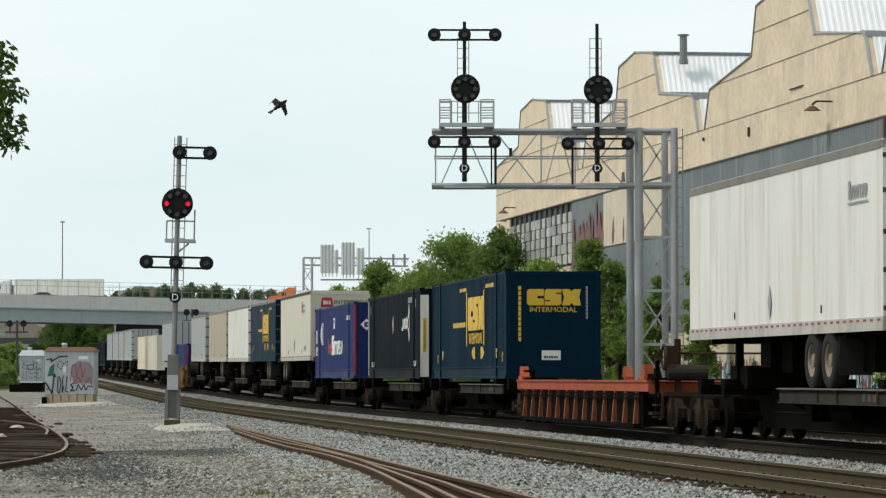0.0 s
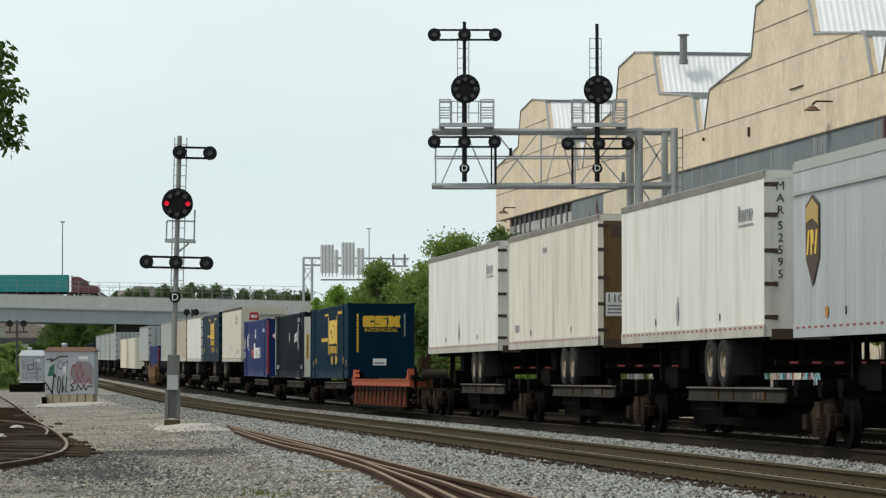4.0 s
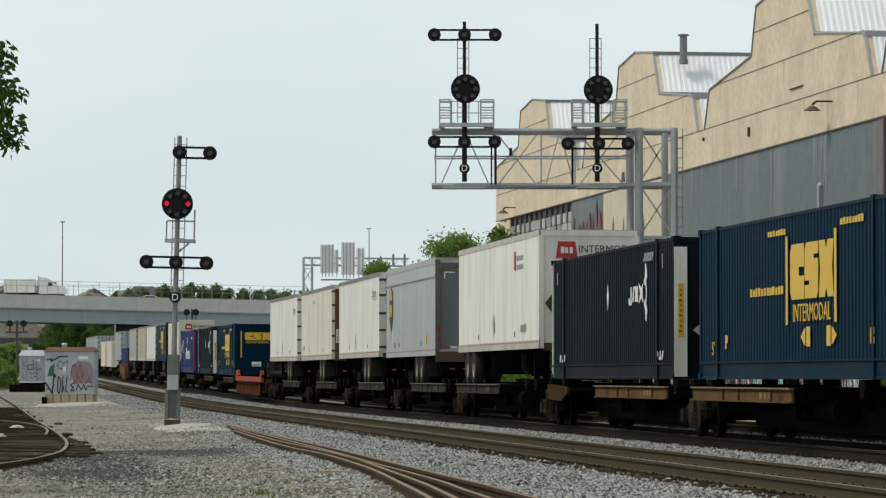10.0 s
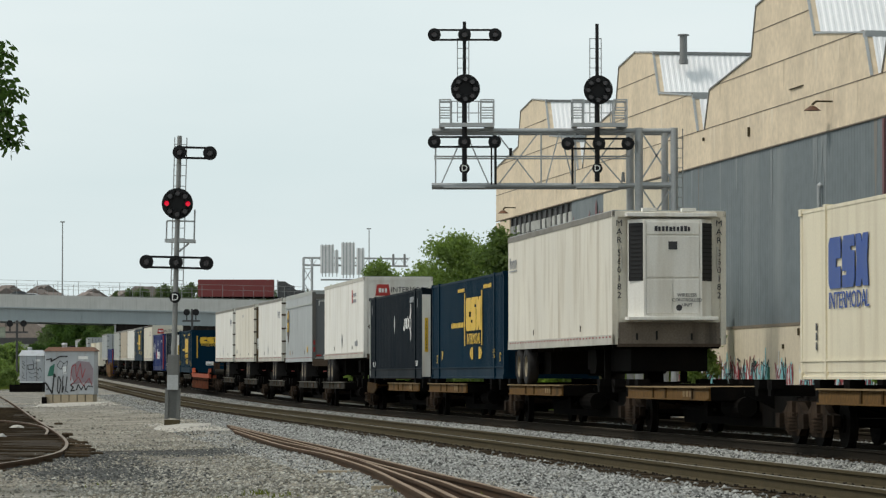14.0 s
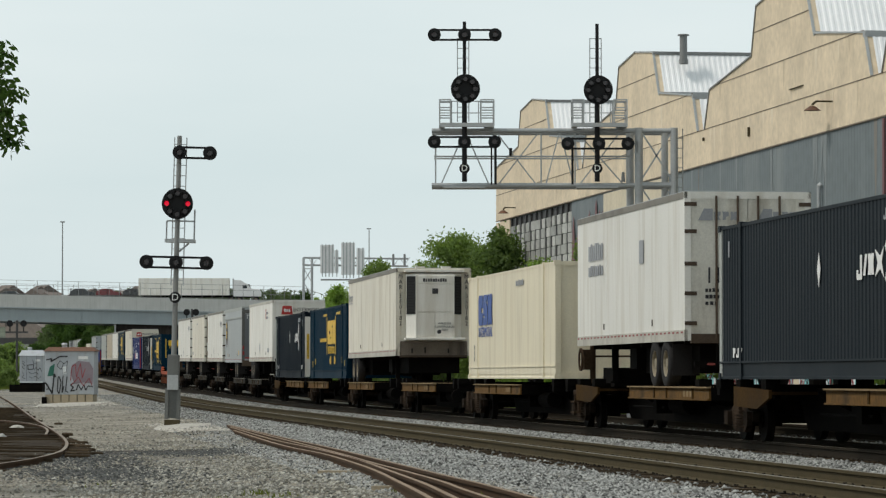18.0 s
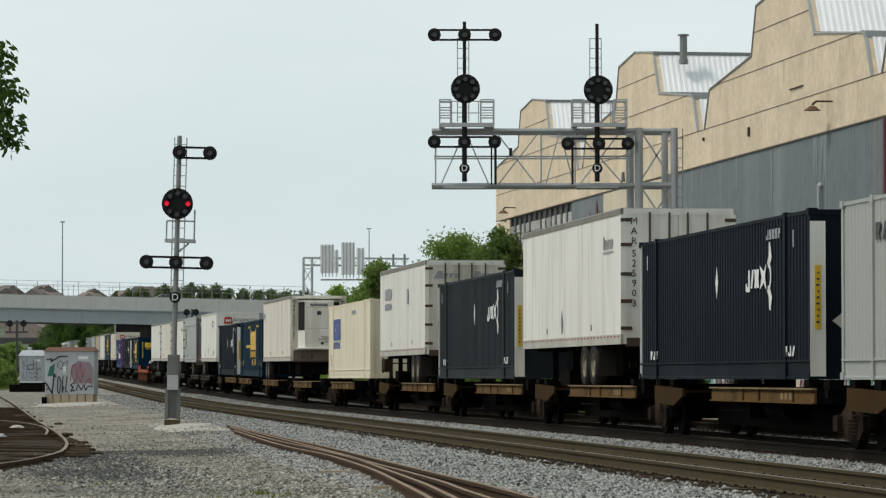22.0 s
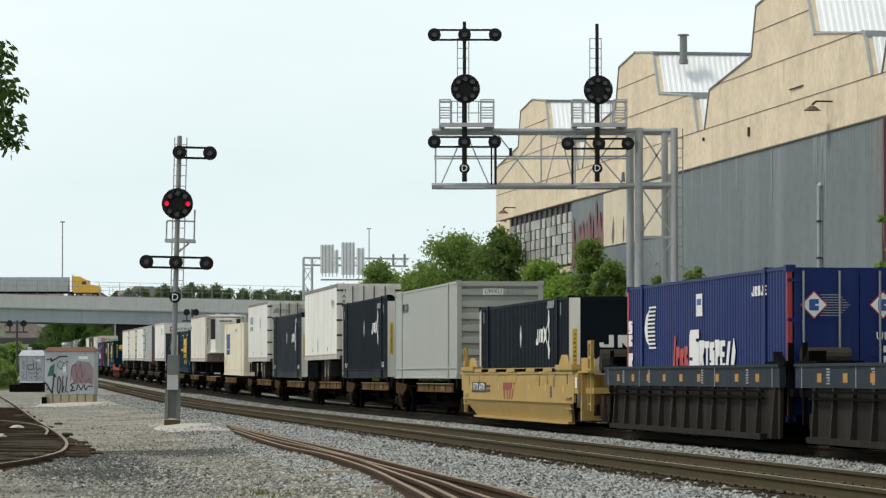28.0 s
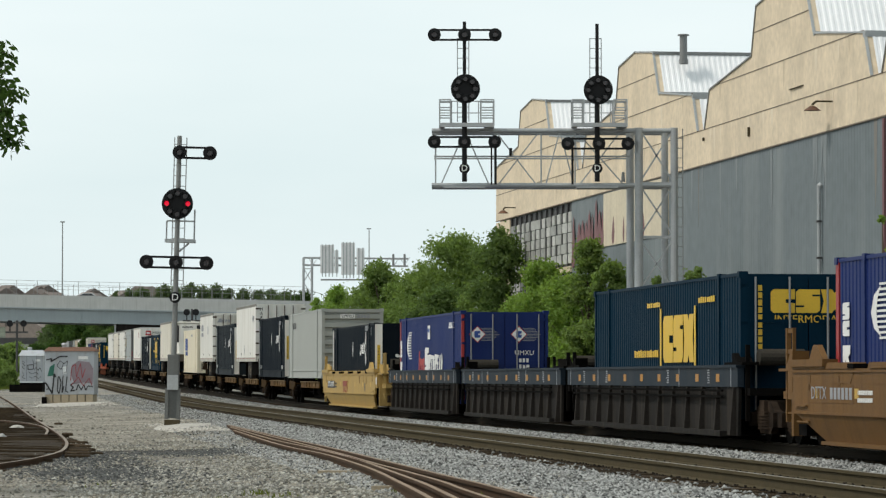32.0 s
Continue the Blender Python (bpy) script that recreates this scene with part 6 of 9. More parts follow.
def mark_tip(t, L, w=1.3, z0=0.95):
    """Red box sign and the word on the rear; small square logo on the side."""
    n, X = -L / 2, -L / 2
    flat("logo_square", n + 4.0, n + 4.25, z0 + 2.1, z0 + 2.6, w, PAINT["mark_red"], t)
    bars_h("logo_line", n + 3.8, n + 2.7, z0 + 2.35, 0.13, 8, w, PAINT["mark_grey"], t)
    bars_h("logo_line", n + 3.8, n + 2.7, z0 + 2.12, 0.13, 7, w, PAINT["mark_grey"], t, seed=7)
    patch_poly("dark_diamond", [(n + 8.3, z0 + 0.75), (n + 8.1, z0 + 1.0), (n + 7.9, z0 + 0.75), (n + 8.1, z0 + 0.4)], w, PAINT["mark_grey"], t)
    bars_h("small_mark", n + 2.2, n + 3.2, z0 + 0.45, 0.22, 3, w, PAINT["mark_grey"], t)
    patch_poly("red_sign", [(0.86, z0 + 2.3), (0.3, z0 + 2.3), (0.36, z0 + 2.72), (0.8, z0 + 2.72)], w, PAINT["mark_red"], t, end=X)
    bars_h("sign_word", 0.74, 0.4, z0 + 2.42, 0.17, 3, w, M["white"], t, end=X - 0.008)
    letters("word", "INTERMODAL", 0.27, PAINT["mark_dark"], t, end_text(X - 0.004, -0.52, z0 + 2.52), squeeze=0.95)
    patch_poly("dark_diamond_end", [(1.14, z0 + 1.15), (0.96, z0 + 1.38), (0.78, z0 + 1.15), (0.96, z0 + 0.9)], w, PAINT["hinge"], t, end=X)


def mark_shield(t, L, w=1.3, z0=0.9):
    """Narrow gold and brown shield, a side moulding below the roof, a dark rear frame with reflectors."""
    n = -L / 2
    c = n + L - 1.5
    patch_poly("shield_sign", [(c - 0.5, z0 + 2.25), (c, z0 + 2.42), (c + 0.5, z0 + 2.25), (c + 0.5, z0 + 1.35), (c, z0 + 0.85), (c - 0.5, z0 + 1.35)], w + 0.002, PAINT["hinge"], t, "brown and gold shield sign")
    patch_poly("shield_top", [(c - 0.44, z0 + 2.2), (c, z0 + 2.36), (c + 0.44, z0 + 2.2), (c + 0.44, z0 + 1.95), (c, z0 + 2.02), (c - 0.44, z0 + 1.9)], w + 0.01, PAINT["gold"], t)
    for i, k in enumerate(("slant", "post", "slant")):
        shape_side("shield_word", k, c + 0.42 - i * 0.29, c + 0.17 - i * 0.29, z0 + 1.4, z0 + 1.82, w + 0.01, PAINT["yellow"], t)
    flat("yellow_label", n + 2.2, n + 2.55, z0 + 0.4, z0 + 0.66, w, PAINT["yellow"], t)
    flat("yellow_label", n + L - 2.6, n + L - 2.4, z0 + 0.32, z0 + 0.5, w, PAINT["amber"], t)
    box_part("side_moulding", (n, n + L, w, w + 0.03, z0 + 2.46, z0 + 2.52), PAINT["lgrey"], t)
    box_part("roof_cap", (n + 0.02, n + L, -w + 0.02, w - 0.02, z0 + 3.0, z0 + 3.06), PAINT["lgrey"], t)
    X = n
    for s in (1, -1):
        box_part("rear_frame", (X - 0.01, X, s * w - 0.16 * (s > 0), s * w + 0.16 * (s < 0), z0 + 0.05, z0 + 2.98), PAINT["frame_grey"], t)
    box_part("rear_frame", (X - 0.01, X, -w + 0.16, w - 0.16, z0 + 2.7, z0 + 2.9), PAINT["frame_grey"], t)
    box_part("rear_bumper", (X - 0.05, X + 0.1, -w + 0.02, w - 0.02, z0 - 0.2, z0 + 0.12), PAINT["hinge"], t)
    for i in range(7):
        box_part("rear_reflector", (X + 0.036, X + 0.048, w - 0.4 - i * 0.3, w - 0.18 - i * 0.3, z0 + 0.22, z0 + 0.29), PAINT["mark_red"] if i % 2 == 0 else M["white"], t)
    for z in (0.42, 0.72):
        box_part("tail_lamp", (X - 0.02, X - 0.01, w - 0.13, w - 0.05, z0 + z, z0 + z + 0.2), PAINT["red"], t)
    patch_poly("white_corner_label", [(1.02, z0 + 2.4), (0.98, z0 + 2.4), (0.98, z0 + 2.58), (0.66, z0 + 2.58), (0.66, z0 + 2.62), (1.02, z0 + 2.62)], w, M["white"], t, end=X + 0.045)


def mark_reefer(t, L, w=1.3, z0=0.95):
    """Refrigeration unit on the nose, with side grilles and panels."""
    X = -L / 2
    plan = [(0.95, X), (0.95, X - 0.06), (0.64, X - 0.4), (-0.64, X - 0.4), (-0.95, X - 0.06), (-0.95, X)]
    bm = B()
    prism(bm, [(q, p) for p, q in plan], "z", z0 + 0.62, z0 + 2.8)
    u = part("cooling_unit", bm, PAINT["white"], t, "white refrigeration unit on the trailer nose")
    for s in (1, -1):
        face = Matrix.Translation((X - 0.23, s * 0.795, 0)) @ pose(0, 0, 0, 0, 0, s * -42.4)
        bm = B()
        bx(bm, -0.02, 0.0, -0.19, 0.19, z0 + 1.42, z0 + 2.72, face)
        g = part("corner_grille", bm, PAINT["grille"], u, "black honeycomb corner grille")
        for k in range(13):
            bm = B()
            bx(bm, -0.035, -0.02, -0.18, 0.18, z0 + 1.48 + k * 0.095, z0 + 1.5 + k * 0.095, face)
            part("grille_slat", bm, M["tyre"], g)
        bm = B()
        bx(bm, X - 0.43, X - 0.39, s * 0.64 - 0.025, s * 0.64 + 0.025, z0 + 0.64, z0 + 2.78)
        part("corner_bar", bm, PAINT["white"], u)
        box_part("hand_rail", (X - 0.05, X - 0.01, s * 1.1 - 0.02, s * 1.1 + 0.02, z0 + 1.7, z0 + 2.2), PAINT["rail_dirt"], t)
    for i, (y0, y1, za, zb) in enumerate(((0.6, -0.6, 1.5, 2.42), (0.6, 0.02, 0.68, 1.46), (-0.02, -0.6, 0.68, 1.46), (0.6, -0.6, 2.46, 2.74))):
        bm = B()
        bx(bm, X - 0.425, X - 0.4, y1, y0, z0 + za, z0 + zb)
        part("panel", bm, PAINT["white"], u, bevel=0.008)
    bars_h("maker_mark", 0.42, -0.42, z0 + 2.53, 0.12, 10, w, PAINT["mark_dark"], u, end=X - 0.427)
    box_part("control_window", (X - 0.436, X - 0.426, -0.1, 0.1, z0 + 2.12, z0 + 2.3), PAINT["mark_dark"], u)
    for k, txt in enumerate(("WIRELESS", "CONTROLLED", "UNIT")):
        letters("word", txt, 0.105, PAINT["mark_dark"], u, end_text(X - 0.43, -0.32, z0 + 1.1 - 0.11 * k))
    bm = B()
    tube(bm, (X - 0.436, -0.14, z0 + 0.82), (X - 0.426, -0.14, z0 + 0.82), 0.07, 14)
    part("port", bm, PAINT["mark_dark"], u)
    box_part("lower_tray", (X - 0.5, X, -1.02, 1.02, z0 + 0.54, z0 + 0.62), PAINT["white"], u, bevel=0.01)
    box_part("nose_apron", (X - 0.03, X - 0.002, -1.15, 1.15, z0 + 0.02, z0 + 0.5), PAINT["apron"], t, "grimy dark lower nose panel")
    for y in (0.5, -0.4):
        box_part("roof_vent", (X - 0.3, X - 0.1, y - 0.16, y + 0.16, z0 + 2.98, z0 + 3.06), PAINT["white"], u)
    box_part("top_hood", (X - 0.36, X, -1.02, 1.02, z0 + 2.86, z0 + 2.95), PAINT["white"], u, bevel=0.01)
    for i, ch in enumerate("560182"):
        letters("digit", ch, 0.2, PAINT["mark_dark"], t, end_text(X - 0.002, 1.14, z0 + 2.05 - 0.19 * i))
        letters("digit", ch, 0.2, PAINT["mark_dark"], t, end_text(X - 0.002, -1.14, z0 + 2.05 - 0.19 * i))
    for i, ch in enumerate("MAR"):
        for y in (1.14, -1.14):
            letters("letter", ch, 0.2, PAINT["mark_dark"], t, end_text(X - 0.002, y, z0 + 2.72 - 0.19 * i))
    bm = B()
    tube(bm, (X + 4.4, -0.75, 0.6), (X + 4.4, 0.95, 0.6), 0.3, 16)
    part("fuel_tank", bm, M["under"], t)
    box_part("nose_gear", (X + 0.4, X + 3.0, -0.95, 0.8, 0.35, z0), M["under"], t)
    # dark panel added on the far side to fill the gap below the floor
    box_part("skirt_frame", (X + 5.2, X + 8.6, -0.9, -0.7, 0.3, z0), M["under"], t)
    for y, zz in ((0.75, 0.25), (0.3, 0.3), (-0.5, 0.25)):
        bm = B()
        tube(bm, (X - 0.06, y, z0 + 0.1), (X - 0.06, y, z0 + zz), 0.025, 6)
        part("hose", bm, M["tyre"], t)


def mark_end_digits(t, L, digits, z0=0.95, y=1.0):
    X = -L / 2
    for i, ch in enumerate("MAR"):
        letters("letter", ch, 0.22, PAINT["mark_dark"], t, end_text(X + 0.004, y, z0 + 2.72 - 0.22 * i))
    for i, ch in enumerate(digits):
        letters("digit", ch, 0.22, PAINT["mark_dark"], t, end_text(X + 0.004, y, z0 + 2.0 - 0.22 * i))


def mark_arrow_end(t, L, z0=0.95):
    """Grey arrow signs and bars at the top of both rear doors."""
    X = -L / 2
    for y in (0.6, -0.62):
        patch_poly("arrow_sign", [(y + 0.42, z0 + 2.42), (y + 0.12, z0 + 2.42), (y + 0.12, z0 + 2.66), (y + 0.3, z0 + 2.66)], 0, PAINT["mark_grey"], t, end=X + 0.006)
        for i, k in enumerate(("fork", "post", "cross")):
            shape_end("sign_word", k, y + 0.1 - i * 0.17, y - 0.04 - i * 0.17, z0 + 2.43, z0 + 2.6, X + 0.006, PAINT["mark_grey"], t)
    letters("digits", "110", 0.46, PAINT["mark_dark"], t, end_text(X + 0.004, 0.60, z0 + 1.3), squeeze=0.85)
    for i in range(3):
        bars_h("door_line", 0.88, 0.3, z0 + 0.98 - 0.13 * i, 0.08, 8 - i, 0, PAINT["mark_dark"], t, end=X + 0.006, seed=50 + i)
    bars_h("logo_line", L / 2 - 1.6, L / 2 - 3.6, z0 + 1.95, 0.42, 7, 1.3, PAINT["mark_grey"], t, seed=31)
    bars_h("logo_line", L / 2 - 1.6, L / 2 - 3.6, z0 + 1.6, 0.25, 7, 1.3, PAINT["mark_grey"], t, seed=32)
    flat("small_sign", L / 2 - 8.6, L / 2 - 8.1, z0 + 1.7, z0 + 2.2, 1.3, PAINT["mark_grey"], t)


# ------------------------------------------------------------------ what the train is made up of
RIDERS = []                      # (thing, distance along the track at the start, height above the rail)
BOX_Z, WELL_Z, DECK_Z = 1.165, 0.42, 0.985


def ride(t, far, near, z=0.0):
    RIDERS.append((t, (far + near) / 2, z))
    return t


def box(far, near, paint, label, mark=None, z=BOX_Z, **kw):
    L = far - near
    if z == WELL_Z:
        kw["height"] = 2.73
    t = container(kw.pop("name", "container"), label, L, paint, **kw)
    if mark:
        mark(t, L)
    return ride(t, far, near, z)


def semi(far, near, paint, label, mark=None, **kw):
    L = far - near
    t = trailer(kw.pop("name", "trailer"), label, L, paint, **kw)
    if mark:
        mark(t, L)
    return ride(t, far, near, DECK_Z)


def end_plate(t, L):
    X = -L / 2
    pl = box_part("code_plate", (X - 0.012, X + 0.0, -0.1, 0.52, 2.5, 2.68), M["white"], t, "pale code plate")
    letters("container_code", "UMXU", 0.18, PAINT["mark_dark"], pl, end_text(X - 0.014, 0.21, 2.59))
    for i in range(4):
        box_part("number_mark", (X - 0.006, X + 0.0, -0.3 - i * 0.14, -0.2 - i * 0.14, 2.52, 2.66), PAINT["mark_grey"], t)


def mar(t, L):
    mark_logo_small(t, L, 0.95 + 2.15, 1.3)
    n = -L / 2
    patch_poly("dark_diamond", [(n + 8.3, 1.55), (n + 8.15, 1.85), (n + 8.0, 1.55), (n + 8.15, 1.25)], 1.3, PAINT["mark_grey"], t)


def mark_110(t, L):
    """White number panel on brown rear doors, small lettering on the side."""
    X = -L / 2
    lb = box_part("number_panel", (X - 0.012, X - 0.002, 0.70, 1.12, 1.62, 2.16), M["white"], t, "white number panel")
    letters("digits", "110", 0.27, PAINT["mark_dark"], lb, end_text(X - 0.016, 0.91, 2.02))
    for k in range(3):
        bars_h("panel_line", 1.08, 0.74, 1.68 + k * 0.08, 0.04, 6, 0, PAINT["mark_dark"], lb, end=X - 0.013, seed=k)
    box_part("corner_label", (X - 0.006, X + 0.012, 0.72, 0.98, 3.42, 3.7), PAINT["hinge"], t)
    bars_h("small_mark", X + 8.2, X + 7.6, 3.35, 0.14, 3, 1.3, PAINT["mark_grey"], t)
    bars_h("small_mark", X + 12.9, X + 12.2, 1.4, 0.2, 4, 1.3, PAINT["mark_grey"], t)


WHITE_TR = "white highway trailer with grimy lower rail and red reflectors"
SLATE_BOX = "slate navy corrugated container with white bird sign"
BLUE_BOX = "deep blue corrugated container with large yellow sign"

# far part, already beyond the mast when the clip starts
box(461.17, 443.17, "navy", "dark slate container far along the train", posts=False)
box(441.17, 423.17, "navy", "dark slate container far along the train", posts=False)
semi(416.17, 399.17, "grey", "grey highway trailer far along the train", reflect=False)
semi(397.17, 381.17, "grey", "grey highway trailer far along the train", reflect=False)
semi(379.67, 366.17, "lgrey", "pale grey highway trailer far along the train", reflect=False)
semi(364.17, 346.17, "grey", "grey highway trailer far along the train", reflect=False)
box(332.17, 316.17, "beige", "beige container with faded lettering column", lambda t, L: bars_v("number_mark", L / 2 - 3, 2.3, 5, 0.24, 1.309, PAINT["mark_dark"], t), ribs=False)
box(312.17, 295.17, "cream", "cream container with faded lettering column", lambda t, L: bars_v("number_mark", L / 2 - 3, 2.3, 5, 0.24, 1.309, PAINT["mark_dark"], t), ribs=False)
semi(286.17, 268.17, "grey", "plain grey highway trailer", reflect=False)
box(264.67, 250.66, "bright", "bright blue container sunk in a well car with red end", z=WELL_Z, near_post="red")
semi(245.66, 229.66, "lgrey", "pale grey highway trailer", reflect=False)
semi(226.16, 209.66, "brown", "bare tan highway trailer", reflect=False)
semi(208.47, 192.16, "white", WHITE_TR, reflect=False)
semi(190.66, 174.16, "blue", "deep blue highway trailer with large yellow sign", lambda t, L: mark_big_yellow(t, L, 1.3, 0.95), reflect=False)
semi(171.16, 155.47, "cream", "cream highway trailer with red sign and lettered rear", mark_tip, end="plain", top="hinge")
box(153.16, 137.06, "bright", "bright blue container with red end posts and striped sign", mark_swirl, near_post="red")
box(131.97, 116.17, "navy", SLATE_BOX, mark_slate, far_post="lgrey")
box(112.97, 97.07, "blue", "deep blue container with large yellow sign and lettered end", lambda t, L: (mark_big_yellow(t, L), mark_end_yellow(t, L)))
# middle part
semi(71.8, 56.3, "white", WHITE_TR, mar)
semi(54.3, 40.2, "white_old", "white seamed highway trailer with brown rusty rear doors", mark_110, rear="rear_brown")
semi(37.2, 22.6, "white", WHITE_TR, lambda t, L: (mar(t, L), mark_end_digits(t, L, "52595")))
semi(20.3, 6.6, "grey", "silver grey highway trailer with gold shield sign", mark_shield, end="roll", floor=0.9, lower="grey", top="lgrey")
semi(1.1, -14.4, "white", "white highway trailer with red sign and lettered rear", mark_tip, end="plain", top="rail_dirt")
box(-16.5, -32.3, "navy", "slate navy container with white bird sign and white post", mark_slate, far_post="lgrey")
box(-34.9, -50.5, "blue", BLUE_BOX, mark_big_yellow)
semi(-51.3, -67.4, "white_old", "white refrigerated trailer riding nose last with cooling unit", lambda t, L: (mark_logo_small(t, -L + 5.2, 3.1, 1.3), mark_reefer(t, L)), end="nose", name="refrigerated_trailer")
box(-85.95, -101.8, "beige", "beige smooth-sided container with blue sign", mark_beige, ribs=False)
semi(-105.1, -118.2, "white", "white highway trailer with grey arrow signs on its rear doors", mark_arrow_end, axle=2.2, rear="door_dirty")
box(-121.6, -137.6, "slatebox", "slate navy container with white bird sign and white post", mark_slate, far_post="lgrey")
semi(-139.1, -153.6, "white", WHITE_TR, lambda t, L: (mar(t, L), mark_end_digits(t, L, "525903")))
box(-155.9, -171.8, "navy", "slate navy container with white bird sign and white post", mark_slate, far_post="lgrey")
box(-174.05, -190.3, "lgrey", "pale grey corrugated container with ribbed end wall", lambda t, L: ([shape_side("logo_mark", k, L / 2 - 2.3 - i * 0.42, L / 2 - 2.6 - i * 0.42, 2.2, 2.48, 1.297, PAINT["mark_dark"], t) for i, k in enumerate(("fork", "slant", "hook", "bracket"))], end_plate(t, L)), end="ribbed")
# last part: well cars
box(-195.2, -210.85, "navy", "slate navy container with white sign in a yellow well", mark_slate, z=WELL_Z, far_post="white")
box(-218.7, -234.4, "bright", "bright blue container with red end posts and two lettered doors", mark_swirl, z=WELL_Z, near_post="red", far_post="red", end="doors")
box(-257.6, -273.6, "blue", "deep blue container with large yellow sign and lettered doors", lambda t, L: (mark_big_yellow(t, L, z=-0.3), mark_end_yellow(t, L, inset=0.012)), z=WELL_Z, end="doors")
box(-281.1, -297.1, "bright", "bright blue container with red end posts and two lettered doors", mark_swirl, z=WELL_Z, near_post="red", far_post="red", end="doors")


def spine_run(cuts, pad, plans):
    for i, (a, b) in enumerate(zip(cuts, cuts[1:])):
        ride(spine_unit(a - b, pad, plans[i], last=i == len(cuts) - 2, brake=a in (-15.21, -104.3)), a, b)


spine_run([462.17, 442.17, 420.17, 398.17, 380.67, 365.17, 345.17], M["pad_dark"], "nnNNNN")
spine_run([334.17, 314.17, 292.17, 267.17], M["pad_dark"], "nnN")
spine_run([248.16, 228.16, 209.16, 191.47, 172.66, 154.16, 134.47, 114.57, 95.97], M["pad_dark"], "NNNNNnnn")
spine_run([71.8, 53.4, 36.4, 19.3, 2.5, -14.6], M["pad_dark"], "NNNNF")
spine_run([-15.21, -33.17, -50.53, -68.3, -84.32], M["pad"], "nfFf")
spine_run([-86.2, -104.3, -122.3, -140.6, -157.0, -173.8, -191.0], M["pad"], "fNnNnn")
ride(well_unit(15.5, PAINT["ttx_old"], PAINT["ttx_old"], "brown weathered well car unit", ribs=False, last=True), 266.17, 249.66)
ride(well_unit(19.6, PAINT["orange"], M["under"], "empty faded orange well car with ribbed sides", last=True, heights=LOW_RIBBED), 94.17, 75.18)
ride(well_unit(23.0, PAINT["ttx"], PAINT["ttx"], "yellow ochre well car with smooth bulging sides", ribs=False, last=True), -191.5, -214.5)
for a, b, e in ((-216.22, -235.0, False), (-235.2, -254.21, False), (-254.21, -274.61, True)):
    ride(well_unit(a - b, PAINT["slate"], PAINT["grime"], "slate blue silled well car unit with grimy ribbed sides", last=e, marks=True), a, b)
ride(well_unit(23.0, PAINT["ttx_old"], PAINT["ttx_old"], "brown weathered well car with smooth sides", ribs=False, last=True), -277.05, -300.05)


def mark_well(t, L, ink):
    """Number plate, red emblem, reflectors and small stencils on a smooth well side."""
    w = 1.502
    for i in range(9):
        flat("number_mark", 4.2 + i * 0.11, 4.28 + i * 0.11, 0.92, 0.99, w, ink, t)
        flat("number_mark", 4.2 + i * 0.11, 4.28 + i * 0.11, 0.8, 0.87, w, ink, t)
    if ink is M["white"]:
        pl = flat("number_panel", 5.4, 8.6, 0.78, 1.08, w, PAINT["ttx_old"], t, "brown painted-over number panel")
        letters("car_mark", "DTTX", 0.3, PAINT["mark_grey"], pl, side_text(7.8, 0.93, w + 0.008), squeeze=1.35)
        for i in range(6):
            flat("number_mark", 5.5 + i * 0.26, 5.68 + i * 0.26, 0.84, 1.03, w + 0.007, PAINT["mark_grey"], pl)
    else:
        pl = flat("number_plate", 5.0, 7.9, 0.78, 1.06, w, PAINT["grille"], t, "black car number plate")
        letters("car_mark", "DTTX  654770", 0.29, M["white"], pl, side_text(6.45, 0.92, w + 0.008), squeeze=1.25)
    E = PAINT["emblem"]
    flat("emblem_block", 0.35, 1.75, 0.86, 1.06, w, E, t)
    for x in (1.55, 0.95):
        flat("emblem_bar", x - 0.1, x + 0.1, 0.62, 0.86, w, E, t)
    for pts in (((0.3, 1.06), (0.1, 1.06), (0.55, 0.62), (0.75, 0.62)), ((-0.35, 1.06), (-0.15, 1.06), (0.3, 0.62), (0.1, 0.62))):
        patch_poly("emblem_bar", pts, w, E, t)
    for i in range(7):
        flat("reflector", -8.4 + i * 2.7, -8.15 + i * 2.7, 0.86, 1.02, w, PAINT["reflect_yellow"], t, "dull yellow reflector patch")
    for x, z in ((-6.9, 1.12), (-4.6, 1.14), (8.4, 1.14), (6.3, 1.2), (-8.9, 1.2), (-5.9, 1.2)):
        flat("rust_run", x, x + 0.12, z - 0.16, z + 0.1, w, PAINT["ttx_old"], t)
    shape_side("length_mark", "zigzag", -6.2, -6.45, 0.7, 0.98, w, PAINT["mark_dark"], t)
    box_part("data_plate", (-L / 2 + 1.3, -L / 2 + 1.6, 1.49, 1.495, 0.95, 1.2), M["white"], t, "white data plate with black lines")


for o, s0, z in RIDERS:
    if o.name.startswith("well_car") and "smooth" in o["label"]:
        mark_well(o, 23.0, M["white"] if "brown" in o["label"] else PAINT["mark_dark"])

# ------------------------------------------------------------------ signals
def lamp_head(parent, x, z, r=0.205, y=0.0):
    """A round marker lamp facing -y."""
    bm = B()
    tube(bm, (x, y + 0.05, z), (x, y - 0.07, z), r, 20)
    h = part("marker_lamp", bm, M["black"], parent)
    bm = B()
    ring(bm, (x, y - 0.07, z), (0, -1, 0), r * 0.42, r * 0.52, 0.16, 16)
    part("hood", bm, M["black"], h)
    bm = B()
    tube(bm, (x, y - 0.072, z), (x, y - 0.085, z), r * 0.42, 14)
    part("lens", bm, M["lens"], h)


